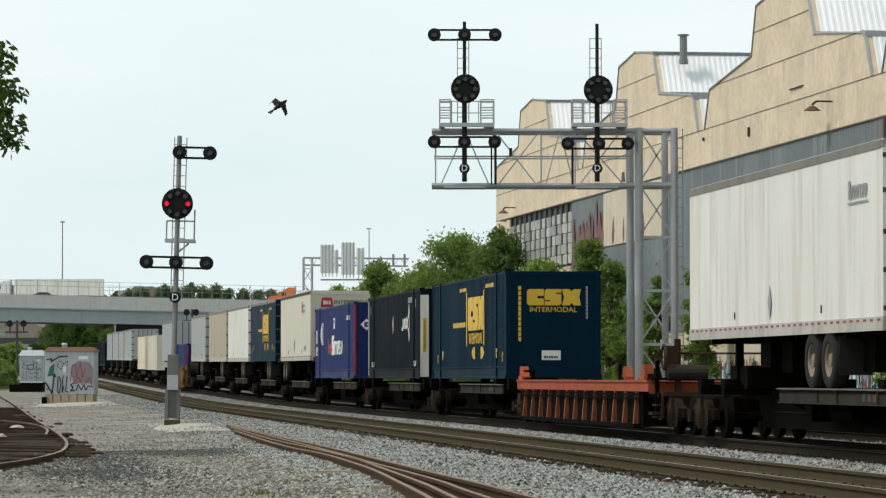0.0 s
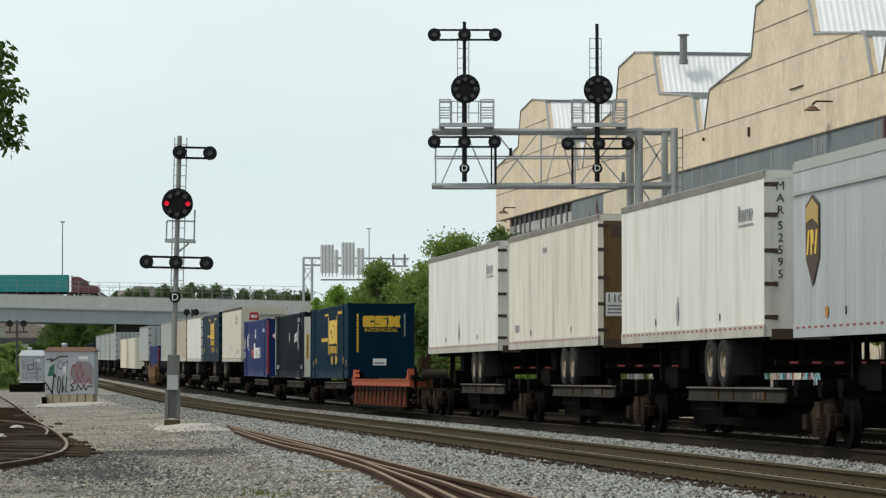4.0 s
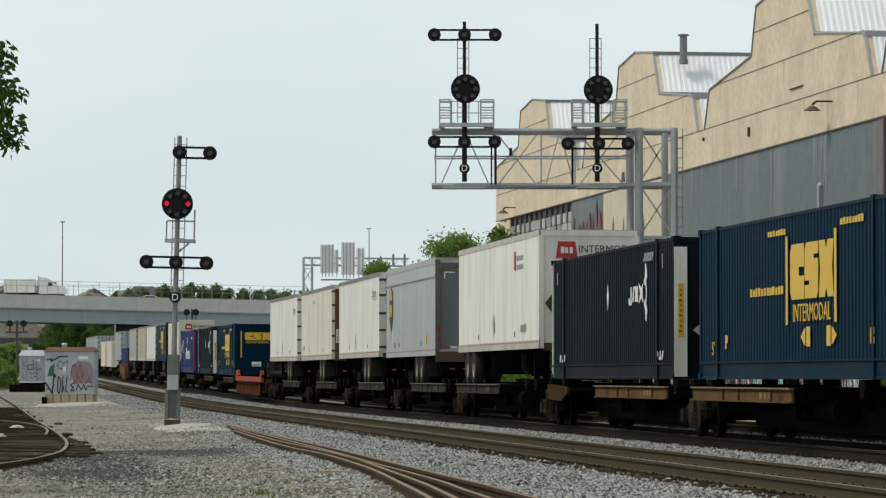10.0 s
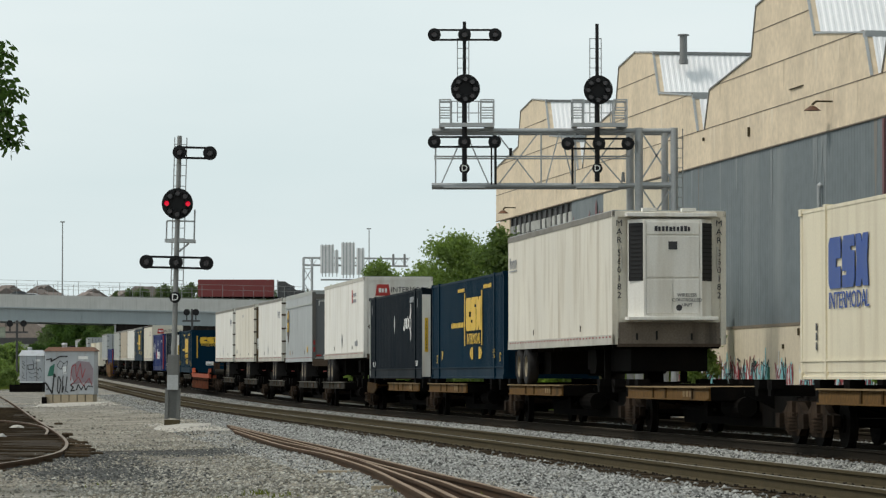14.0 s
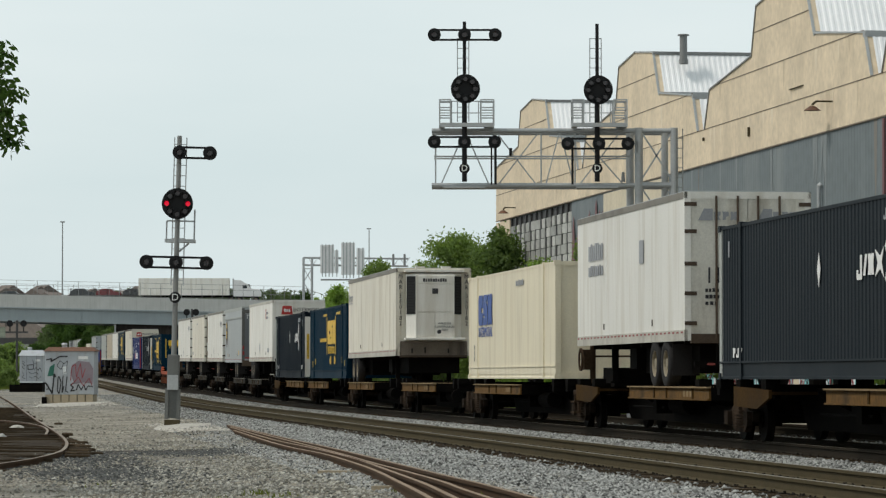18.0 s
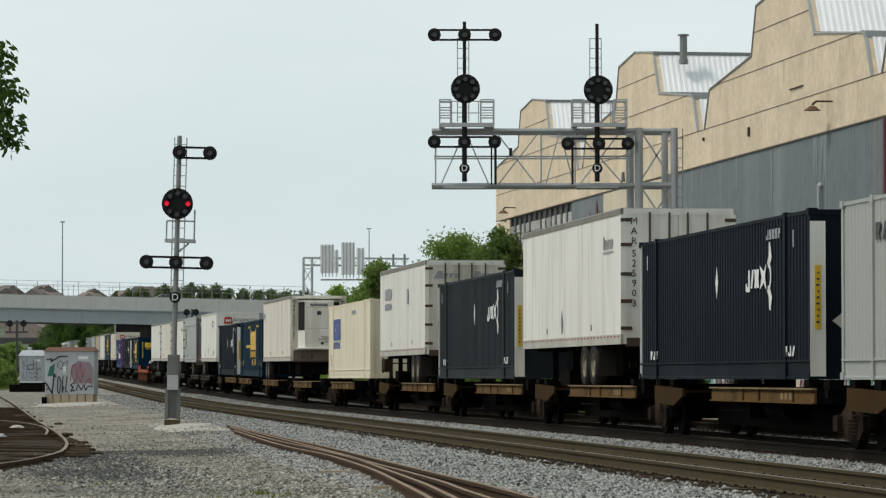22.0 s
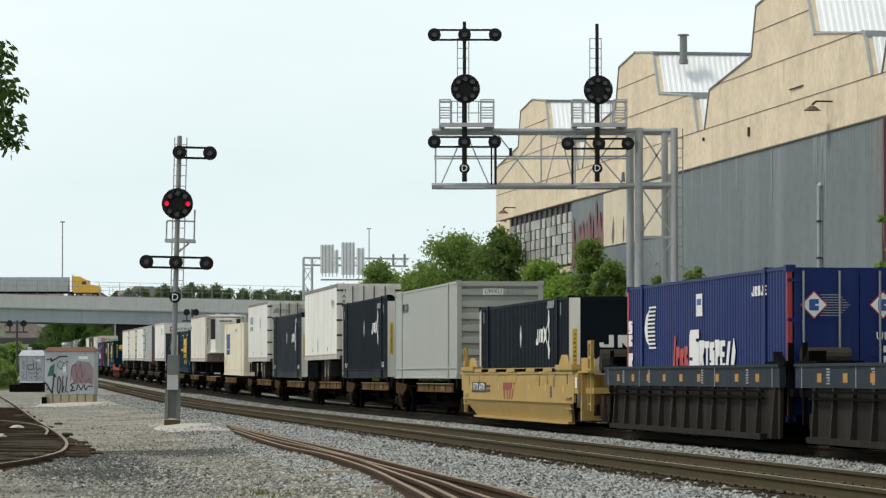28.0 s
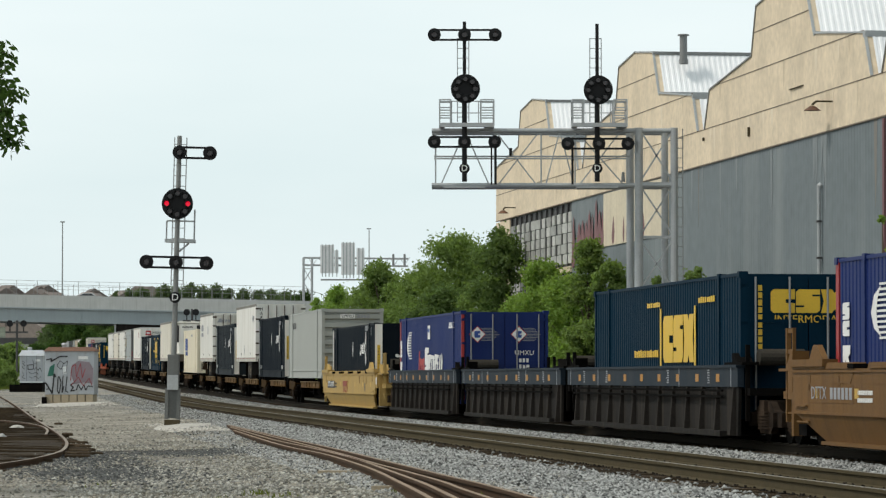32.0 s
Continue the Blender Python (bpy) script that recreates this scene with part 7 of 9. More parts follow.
def target(parent, x, z, lit=(), R=0.46, y=0.0):
    """The big round target with eight lenses."""
    bm = B()
    tube(bm, (x, y, z), (x, y - 0.05, z), R, 36)
    tube(bm, (x, y + 0.25, z), (x, y, z), R * 0.7, 20)
    h = part("target_disc", bm, M["black"], parent)
    for k in range(8):
        a = k * math.pi / 4
        lx, lz = x + math.cos(a) * R * 0.68, z + math.sin(a) * R * 0.68
        bm = B()
        ring(bm, (lx, y - 0.05, lz), (0, -1, 0), 0.085, 0.1, 0.18, 14)
        part("lens_hood", bm, M["black"], h)
        bm = B()
        tube(bm, (lx, y - 0.052, lz), (lx, y - 0.07, lz), 0.072, 14)
        part("lens", bm, M["red_on"] if k in lit else M["lens"], h, "glowing red lens" if k in lit else "")


def marker_arm(parent, x, z, lamps, y=0.0):
    """Lamps on two thin level bars."""
    bm = B()
    for dz in (0.155, -0.155):
        bx(bm, x + min(lamps), x + max(lamps), y + 0.02, y + 0.05, z + dz - 0.032, z + dz + 0.032)
    part("lamp_bracket", bm, M["black"], parent)
    for d in lamps:
        lamp_head(parent, x + d, z, y=y)


def ladder(parent, x, z0, z1, w=0.36, y=0.25, step=0.31, material=None):
    bm = B()
    for s in (-1, 1):
        bar(bm, (x + s * w / 2, y, z0), (x + s * w / 2, y, z1), 0.03)
    z = z0 + 0.15
    while z < z1:
        bar(bm, (x - w / 2, y, z), (x + w / 2, y, z), 0.022)
        z += step
    part("ladder", bm, material or M["galv"], parent)


def sign_d(parent, x, z, r=0.165, y=-0.14):
    bm = B()
    tube(bm, (x, y + 0.02, z), (x, y, z), r, 20)
    d = part("disc_sign", bm, M["black"], parent, "round black disc with white letter")
    letters("letter", "D", r * 1.75, M["white"], d, pose(x, y - 0.004, z, 90, 0, 0))


def build_mast_signal():
    p = Vector((-7.985, 105, 0))
    m = thing("mast_signal", "grey steel mast signal with round black target lit red", "railway signal", at=pose(p.x, p.y, ground_height(p.x, p.y), 0, 1.35, 0))
    k = 105 / 6300.0
    g = -ground_height(p.x, p.y) + EYE
    zz = lambda py: (668 - py) * k + g
    bm = B()
    tube(bm, (0, 0, zz(688)), (0, 0, zz(240)), 0.082, 14, 0.07)
    part("mast", bm, M["galv_dark"], m)
    box_part("junction_case", (-0.17, 0.17, -0.2, 0.14, zz(690), zz(628)), M["mast"], m, bevel=0.02)
    box_part("case_door", (-0.16, 0.16, -0.215, -0.2, zz(690), zz(664)), M["galv"], m, "pale grey case door")
    bm = B()
    for s in (-1, 1):
        bx(bm, s * 0.17 - 0.05, s * 0.17 + 0.05, -0.15, 0.15, zz(742), zz(688))
    bx(bm, -0.15, 0.15, -0.06, 0.06, zz(740), zz(690))
    part("base_column", bm, M["mast"], m)
    part("foot_plate", (lambda b: (bx(b, -0.22, 0.22, -0.2, 0.2, 0.02, 0.2), b)[1])(B()), M["rail"], m)
    ladder(m, 0.02, zz(505), zz(242), 0.36)
    marker_arm(m, 0.0, zz(270), (0.02, 0.92), y=-0.14)
    target(m, 0.0, zz(361), lit=(0, 4), y=-0.16)
    marker_arm(m, 0.0, zz(465), (-0.87, 0.0, 0.90), y=-0.14)
    sign_d(m, 0.0, zz(527))
    bm = B()
    for a, b in (((-0.32, 428), (-0.32, 391)), ((-0.32, 391), (0.5, 391)), ((0.5, 428), (0.5, 370))):
        bar(bm, (a[0], 0.1, zz(a[1])), (b[0], 0.1, zz(b[1])), 0.045)
    bx(bm, -0.36, 0.52, -0.05, 0.5, zz(429), zz(423))
    bar(bm, (0.05, 0.1, zz(446)), (0.35, 0.1, zz(430)), 0.05)
    part("service_platform", bm, M["galv"], m)
    return m


mast_signal = build_mast_signal()


def build_gantry():
    """A cantilever of two chord trusses over two tracks, on a braced column tower beside the factory."""
    GY = 112.0
    k = GY / 6300.0
    X = lambda px: (px - 784) * k
    Z = lambda py: (668 - py) * k + EYE
    g = thing("signal_gantry", "galvanised steel cantilever signal bridge with two black signals", "signal bridge", at=pose(0, GY, 0))
    d = 1.1
    zl, zh = Z(328), Z(231)
    for y in (0, d):
        for z in (zl, zh):
            bm = B()
            tube(bm, (X(764), y, z), (X(1196), y, z), 0.075, 10)
            part("chord", bm, M["galv"], g)
        bm = B()
        tube(bm, (X(768), y, (zl + zh) / 2 + 0.05), (X(1120), y, (zl + zh) / 2 + 0.05), 0.03, 6)
        part("handrail", bm, M["galv"], g)
    nodes = [771, 876, 958, 1018, 1110]
    for y in (0,):
        for i, px in enumerate(nodes):
            bm = B()
            bar(bm, (X(px), y, zl), (X(px), y, zh), 0.05)
            part("post", bm, M["galv"], g)
        for i, (a, b) in enumerate(((780, 866), (876, 950), (966, 1016), (1020, 1105))):
            bm = B()
            if i % 2 == 0:
                bar(bm, (X(a), y, zl), (X((a + b) / 2), y, zh), 0.04)
                bar(bm, (X((a + b) / 2), y, zh), (X(b), y, zl), 0.04)
            else:
                bar(bm, (X(a), y, zh), (X(b), y, zl), 0.04)
                bar(bm, (X(a + 80), y, zh), (X(a + 5), y, zl), 0.04)
            part("brace", bm, M["galv"], g)
    bm = B()
    for px in nodes + [820, 1060]:
        for z in (zl, zh):
            bar(bm, (X(px), 0, z), (X(px), d, z), 0.05)
    part("cross_tie", bm, M["galv"], g)
    base = -0.3
    for px, y, r in ((1131, 0, 0.135), (1194, 0, 0.12), (1119, d, 0.12), (1181, d, 0.11)):
        bm = B()
        tube(bm, (X(px), y, base), (X(px), y, Z(226)), r, 14)
        part("column", bm, M["galv"], g)
    zs = [Z(226), Z(325), Z(420), Z(515), Z(610), Z(700)]
    for y, xa, xb in ((0, 1131, 1194),):
        for za, zb in zip(zs, zs[1:]):
            bm = B()
            bar(bm, (X(xa), y, za), (X(xb), y, zb), 0.05)
            bar(bm, (X(xb), y, za), (X(xa), y, zb), 0.05)
            part("column_brace", bm, M["galv"], g)
            bm = B()
            bar(bm, (X(xa), y, zb), (X(xb), y, zb), 0.09)
            part("column_strut", bm, M["galv"], g)
    ladder(g, X(1203), 0.2, Z(228), 0.2, y=-0.1, material=M["galv_dark"])
    part("base_plate", (lambda b: (bx(b, X(1112), X(1206), -0.3, d + 0.3, -0.5, -0.28), b)[1])(B()), M["concrete"], g)
    for px, arms, top in ((822, True, 38), (1057, False, 42)):
        x = X(px)
        bm = B()
        tube(bm, (x, -0.15, Z(322)), (x, -0.15, Z(150)), 0.08, 12)
        tube(bm, (x, -0.15, Z(150)), (x, -0.15, Z(top)), 0.055, 12)
        part("signal_mast", bm, M["black"], g)
        ladder(g, x - 0.04, Z(215), Z(66), 0.36, y=0.05)
        target(g, x + 0.03, Z(158 if px < 900 else 160), y=-0.3)
        if arms:
            marker_arm(g, x, Z(62), (-0.95, 0.0, 0.97), y=-0.28)
            marker_arm(g, x, Z(252), (-0.95, 0.0, 0.95), y=-0.28)
        else:
            marker_arm(g, x, Z(255), (-0.93, 0.05, 0.96), y=-0.28)
        bm = B()
        bar(bm, (x + (0.98 if arms else -0.78), -0.2, Z(252)), (x + (0.98 if arms else -0.78), -0.2, Z(327)), 0.07)
        if arms:
            bar(bm, (x + 0.85, -0.2, Z(252)), (x + 0.85, -0.2, Z(327)), 0.05)
        part("signal_frame", bm, M["black"], g)
        sign_d(g, x, Z(299), y=-0.3)
        bm = B()
        for q in range(8):
            bx(bm, x - 0.66, x + 0.66, -0.5 + q * 0.14, -0.42 + q * 0.14, Z(222.5), Z(220.5))
        bx(bm, x - 0.8, x - 0.62, -0.5, 0.6, Z(225), Z(219)); bx(bm, x + 0.62, x + 0.94, -0.5, 0.6, Z(225), Z(219)); bx(bm, x - 0.8, x + 0.94, -0.54, -0.5, Z(226), Z(219))
        part("service_platform", bm, M["galv"], g, "galvanised slatted platform")
        for z in (Z(176), Z(197)):
            bm = B()
            bar(bm, (x - 0.78, 0.6, z), (x + 0.92, 0.6, z), 0.028)
            part("back_rail", bm, M["galv"], g)
        for q in (-0.4, 0.0, 0.45):
            bm = B()
            bar(bm, (x + q, 0.6, Z(219)), (x + q, 0.6, Z(176)), 0.028)
            part("rail_post", bm, M["galv"], g)
        bm = B()
        for sx in (-0.78, 0.92):
            for y in (-0.5, 0.6):
                for q in (1.0, 0.56):
                    bar(bm, (x + sx * q, y, Z(222)), (x + sx * q, y, Z(177)), 0.042)
            for zz in (178, 192, 206):
                bar(bm, (x + sx, -0.5, Z(zz)), (x + sx, 0.6, Z(zz)), 0.036)
                for y in (-0.5, 0.6):
                    bar(bm, (x + sx, y, Z(zz)), (x + sx * 0.56, y, Z(zz)), 0.036)
        part("platform_railing", bm, M["galv"], g)
        box_part("lower_walkway", (x - 0.65, x + 0.65, -0.5, 0.5, Z(334), Z(331.5)), M["galv"], g)
    bm = B()
    tube(bm, (X(904), 0, Z(276)), (X(904), 0, Z(262)), 0.05, 8)
    part("lamp_unit", bm, M["black"], g)
    bm = B()
    tube(bm, (X(1103), -0.1, Z(322)), (X(1103), -0.1, Z(305)), 0.07, 8, 0.04)
    part("floodlight", bm, M["galv_dark"], g)
    return g


gantry = build_gantry()

# ------------------------------------------------------------------ road bridge
BRIDGE_Y = 570.0
BK = BRIDGE_Y / 6300.0
BX0 = (0 - 784) * BK


def deck_z(x):
    """Top of the bridge's parapet, by its gentle fall."""
    return (668 - 521) * BK + EYE - 0.023 * (max(-120.0, min(x, 0.0)) - BX0)


def build_bridge():
    b = thing("road_bridge", "concrete and steel girder road bridge with tall fence", "bridge")
    X = lambda px: (px - 784) * BK
    x0, x1 = X(-9500), X(7300)
    h = deck_z

    def beam(name, ya, yb, za, zb, material, label="", xa=x0, xb=x1):
        bm = B()
        rings = [[bm.verts.new((x, y, h(x) + z)) for y, z in ((ya, za), (yb, za), (yb, zb), (ya, zb))] for x in (xa, -120.0, 0.0, xb)]
        for p, q in zip(rings, rings[1:]):
            for i in range(4):
                bm.faces.new((p[i], p[(i + 1) % 4], q[(i + 1) % 4], q[i]))
        bm.faces.new(rings[0]); bm.faces.new(rings[-1])
        return part(name, bm, material, b, label)

    Y = BRIDGE_Y
    for y in (Y, Y + 24):
        beam("parapet", y, y + 0.5, -2.1, 0.0, M["concrete"], "pale concrete parapet beam")
    beam("drip_edge", Y - 0.12, Y, -2.2, -2.0, M["girder"])
    beam("deck", Y + 0.5, Y + 24, -2.0, -1.2, M["concrete"])
    for i in range(7):
        beam("girder", Y + 0.35 + i * 3.9, Y + 0.75 + i * 3.9, -4.25, -2.1, M["girder"])
        beam("girder_flange", Y + 0.15 + i * 3.9, Y + 0.95 + i * 3.9, -4.33, -4.24, M["girder"])
    x = X(-60)
    while x < X(520):
        box_part("stiffener", (x - 0.03, x + 0.03, Y + 0.22, Y + 0.36, h(x) - 4.2, h(x) - 2.15), M["girder"], b)
        x += 9.2
    xe = X(535)
    for y in (Y + 0.25, Y + 24.2):
        for dz in (0.1, 1.5, 2.3):
            bm = B()
            bar(bm, (X(-500), y, h(X(-500)) + dz), (xe, y, h(xe) + dz), 0.05)
            part("fence_rail", bm, M["galv_dark"], b)
        x, k = X(-500), 0
        while x < xe:
            bm = B()
            bar(bm, (x, y, h(x)), (x, y, h(x) + (2.34 if k % 2 else 1.5)), 0.075 if k % 2 else 0.05)
            part("fence_post", bm, M["galv_dark"], b)
            x += 1.65
            k += 1
    bm = B()
    for y in (Y + 0.25,):
        bar(bm, (xe, y, h(xe) + 2.2), (xe + 3.4, y, h(xe) + 1.0), 0.08)
        bar(bm, (xe + 3.4, y, h(xe) + 1.0), (xe + 3.4, y, h(xe) - 0.3), 0.08)
    part("fence_end", bm, M["galv_dark"], b)
    # abutment and shelf are painted near black for the shade under the deck
    part("abutment", (lambda q: (bx(q, X(204), X(7300), Y + 1.2, Y + 24.5, 0, h(X(204)) - 3.9), q)[1])(B()), M["bridge_shade"], b, "concrete abutment coloured dark for bridge shadow")
    part("bearing_shelf", (lambda q: (bx(q, X(202), X(330), Y + 0.9, Y + 1.2, 0, h(X(330)) - 4.9), q)[1])(B()), M["bridge_shade"], b)
    box_part("end_pier", (X(202), X(204.5), Y + 0.4, Y + 1.4, 0, h(X(204)) - 4.3), M["concrete"], b, "pale concrete pier edge")
    return b


bridge = build_bridge()


def street_lamp(px, y, z0, z1, double=False):
    x = (px - 784) * y / 6300.0
    t = thing("street_lamp", "tall slim grey street lamp post on the bridge", "street lamp", "street lamps on the bridge", at=pose(x, y, z0))
    bm = B()
    tube(bm, (0, 0, 0), (0, 0, z1 - z0), 0.13, 8, 0.08)
    part("post", bm, M["galv_dark"], t)
    box_part("lamp_head", (-0.4, 0.4, -0.15, 0.15, z1 - z0, z1 - z0 + 0.18), M["galv_dark"], t)


street_lamp(110, 590, deck_z(px_at(110, 0, 590).x) - 1.2, px_at(0, 394, 590).z)
street_lamp(653, 640, ground_height(px_at(653, 0, 640).x, 640), px_at(0, 406, 640).z)


def build_sign_gantry():
    Y = 620.0
    P = lambda px, py: px_at(px, py, Y)
    g = thing("road_sign_gantry", "steel truss road sign gantry seen from behind", "sign gantry")
    for px in (537, 552):
        bm = B()
        tube(bm, (P(px, 0).x, Y, 3), P(px, 456), 0.22, 8)
        part("column", bm, M["galv"], g)
    bm = B()
    for a, b in (((537, 475), (552, 500)), ((552, 475), (537, 500)), ((537, 476), (552, 476)), ((537, 500), (552, 524))):
        bar(bm, P(*a), P(*b), 0.14)
    part("column_brace", bm, M["galv"], g)
    for py in (456, 469):
        for d in (0, 1.6):
            bm = B()
            tube(bm, P(537, py) + Vector((0, d, 0)), P(722, py + 2) + Vector((0, d, 0)), 0.14, 8)
            part("chord", bm, M["galv"], g)
    px = 545
    while px < 715:
        bm = B()
        bar(bm, P(px, 456), P(px + 9, 469), 0.08)
        bar(bm, P(px + 9, 469), P(px + 18, 456), 0.08)
        part("truss_web", bm, M["galv"], g)
        px += 18
    for x0, x1, y0, y1 in ((567, 591, 434, 484), (592, 599, 443, 484), (604, 628, 430, 487), (631, 645, 440, 487)):
        a, b = P(x0, y1), P(x1, y0)
        pn = part("sign_panel", (lambda q: (bx(q, a.x, b.x, Y - 0.6, Y - 0.5, a.z, b.z), q)[1])(B()), M["sign_back"], g, "bare back of a road sign")
        k, n = 0, max(1, int((x1 - x0) / 6))
        for k in range(n):
            xx = a.x + (k + 0.6) * (b.x - a.x) / n
            box_part("sign_rib", (xx - 0.09, xx + 0.09, Y - 0.72, Y - 0.6, a.z - 0.6, b.z + 0.1), M["galv"], pn)
    a, b = P(568, 497), P(640, 490)
    box_part("walkway", (a.x, b.x, Y - 1.2, Y - 0.4, a.z, a.z + 0.25), M["galv_dark"], g)
    for px in (696, 716):
        bm = B()
        tube(bm, P(px, 470), P(px, 450), 0.2, 8)
        part("end_fitting", bm, M["galv_dark"], g)
    return g


build_sign_gantry()


# ------------------------------------------------------------------ cabins, far signals, distance
def cabin(name, label, x0, x1, y, z_floor, z_eave, z_top, base_mat, base_z, depth=2.2):
    """A sheet-metal relay house with a hipped roof and a vent, on a timber base."""
    w = (x1 - x0) / 2
    t = thing(name, label, "relay house", "relay houses beside the track", at=pose((x0 + x1) / 2, y, z_floor))
    h, top = z_eave - z_floor, z_top - z_floor
    for i in range(6):
        box_part("base_board", (-w + 0.02 + i * (2 * w - 0.04) / 6, -w + (i + 0.94) * (2 * w - 0.04) / 6, -0.04, depth, -0.25, base_z), base_mat, t)
    bm = B()
    bx(bm, -w, w, 0, depth, base_z, h)
    part("wall", bm, M["cabin"], t, bevel=0.015)
    bm = B()
    c = [bm.verts.new(p) for p in ((-w - 0.1, -0.1, h), (w + 0.1, -0.1, h), (w + 0.1, depth + 0.1, h), (-w - 0.1, depth + 0.1, h),
                                   (-w * 0.9, depth * 0.25, top), (w * 0.9, depth * 0.25, top), (w * 0.9, depth * 0.75, top), (-w * 0.9, depth * 0.75, top))]
    for f in ((0, 1, 5, 4), (1, 2, 6, 5), (2, 3, 7, 6), (3, 0, 4, 7), (4, 5, 6, 7), (3, 2, 1, 0)):
        bm.faces.new([c[i] for i in f])
    part("roof", bm, M["rust_sheet"] if base_mat is M["timber"] else M["cabin"], t)
    bm = B()
    tube(bm, (-w * 0.3, depth / 2, top - 0.1), (-w * 0.3, depth / 2, top + 0.14), 0.14, 12)
    tube(bm, (-w * 0.3, depth / 2, top + 0.14), (-w * 0.3, depth / 2, top + 0.22), 0.2, 12, 0.12)
    part("roof_vent", bm, M["galv"], t)
    d = box_part("door", (w * 0.32, w * 0.82, -0.03, 0.0, base_z + 0.05, h - 0.12), M["cabin"], t)
    box_part("door_sign", (w * 0.36, w * 0.74, -0.036, -0.03, h - 0.42, h - 0.26), M["white"], d, "small white notice")
    return t, w, h


P0 = px_at(80, 716, 188)
P1 = px_at(167, 622, 188)
relay, rw, rh = cabin("relay_house", "pale sheet metal relay house with rusty roof and graffiti", P0.x, P1.x, 188, P0.z, P1.z, px_at(0, 614.5, 188).z, M["timber"], 0.52)


def drawn(parent, w, z0, z1, shapes, lines):
    """Sprayed fills and strokes on a wall: places are shares of its width and height, from its top left."""
    spot = lambda u, v: (-w + 2 * w * u, z1 + (z0 - z1) * v)
    for k, (ink, pts) in enumerate(shapes):
        bm = B()
        prism(bm, [spot(*p) for p in pts], "y", -0.045 - 0.003 * k, -0.034)
        part("spray_fill", bm, M[ink], parent)
    for k, (ink, thick, pts) in enumerate(lines):
        bm = B()
        q = [spot(*p) for p in pts]
        for a, b in zip(q, q[1:]):
            bar(bm, (a[0], -0.06 - 0.001 * k, a[1]), (b[0], -0.06 - 0.001 * k, b[1]), 0.01, thick)
        part("spray_line", bm, M[ink], parent)


drawn(relay, rw, 0.52, rh,
      [("spray_green", ((0.05, 0.58), (0.10, 0.36), (0.2, 0.28), (0.17, 0.56))),
       ("mauve", ((0.52, 0.5), (0.55, 0.32), (0.68, 0.22), (0.9, 0.25), (0.98, 0.4), (0.97, 0.75), (0.8, 0.72), (0.6, 0.76))),
       ("spray_white", ((0.36, 0.36), (0.45, 0.34), (0.44, 0.52), (0.37, 0.52)))],
      [("spray_black", 0.07, ((0.03, 0.2), (0.14, 0.17), (0.12, 0.24), (0.3, 0.12), (0.46, 0.12))),
       ("spray_black", 0.08, ((0.01, 0.72), (0.15, 0.97), (0.19, 0.52), (0.22, 0.6))), ("spray_black", 0.05, ((0.03, 0.88), (0.1, 0.86))),
       ("spray_black", 0.05, ((0.27, 0.6), (0.25, 0.9), (0.29, 0.98), (0.33, 0.72), (0.29, 0.58), (0.27, 0.6))),
       ("spray_black", 0.05, ((0.37, 0.56), (0.35, 0.96), (0.39, 0.8))), ("spray_black", 0.05, ((0.45, 0.58), (0.42, 0.92), (0.48, 0.95))),
       ("spray_black", 0.06, ((0.6, 0.72), (0.52, 0.78), (0.58, 0.83), (0.52, 0.92), (0.62, 0.9))),
       ("spray_black", 0.05, ((0.64, 0.9), (0.68, 0.76), (0.74, 0.9), (0.79, 0.77), (0.83, 0.9), (0.88, 0.8), (0.98, 0.82))),
       ("spray_red", 0.035, ((0.52, 0.68), (0.55, 0.36), (0.62, 0.3), (0.64, 0.6), (0.72, 0.28), (0.76, 0.62), (0.82, 0.4))),
       ("spray_red", 0.035, ((0.54, 0.78), (0.68, 0.6), (0.78, 0.8), (0.9, 0.62), (0.96, 0.8))),
       ("spray_black", 0.03, ((0.25, 0.32), (0.31, 0.22), (0.38, 0.28), (0.33, 0.42), (0.26, 0.36), (0.25, 0.32))),
       ("spray_black", 0.025, ((0.38, 0.3), (0.46, 0.22), (0.43, 0.5), (0.36, 0.5)))])

P0, P1 = px_at(35, 688, 262), px_at(77, 630, 262)
relay2, rw2, rh2 = cabin("relay_house", "small pale relay house on a black base with scrawls", P0.x, P1.x, 262, P0.z, P1.z, px_at(0, 620, 262).z, M["under"], 0.45)
drawn(relay2, rw2, 0.45, rh2, [],
      [("dark_trim", 0.06, ((0.35, 0.35), (0.6, 0.33), (0.58, 0.5), (0.36, 0.52), (0.35, 0.35))), ("dark_trim", 0.04, ((0.38, 0.6), (0.5, 0.68), (0.7, 0.62), (0.8, 0.7))),
       ("dark_trim", 0.04, ((0.55, 0.15), (0.6, 0.3), (0.7, 0.3))), ("dark_trim", 0.03, ((0.1, 0.2), (0.22, 0.24), (0.12, 0.3), (0.24, 0.36), (0.1, 0.42), (0.2, 0.5))),
       ("dark_trim", 0.035, ((0.62, 0.55), (0.7, 0.42), (0.78, 0.56), (0.86, 0.44), (0.93, 0.6))), ("dark_trim", 0.03, ((0.12, 0.62), (0.2, 0.72), (0.1, 0.8), (0.24, 0.86))),
       ("dark_trim", 0.03, ((0.4, 0.76), (0.52, 0.84), (0.66, 0.76), (0.8, 0.86), (0.9, 0.78))), ("dark_trim", 0.02, ((0.3, 0.0), (0.3, 1.0))), ("dark_trim", 0.02, ((0.72, 0.0), (0.72, 1.0))),
       ("spray_white", 0.1, ((0.02, 0.985), (0.98, 0.985)))])
P0 = px_at(20, 690, 261)
box_part("steel_pallet", (P0.x, px_at(78, 0, 261).x, 260.0, 261.9, P0.z - 0.3, px_at(0, 681, 261).z), M["under"])
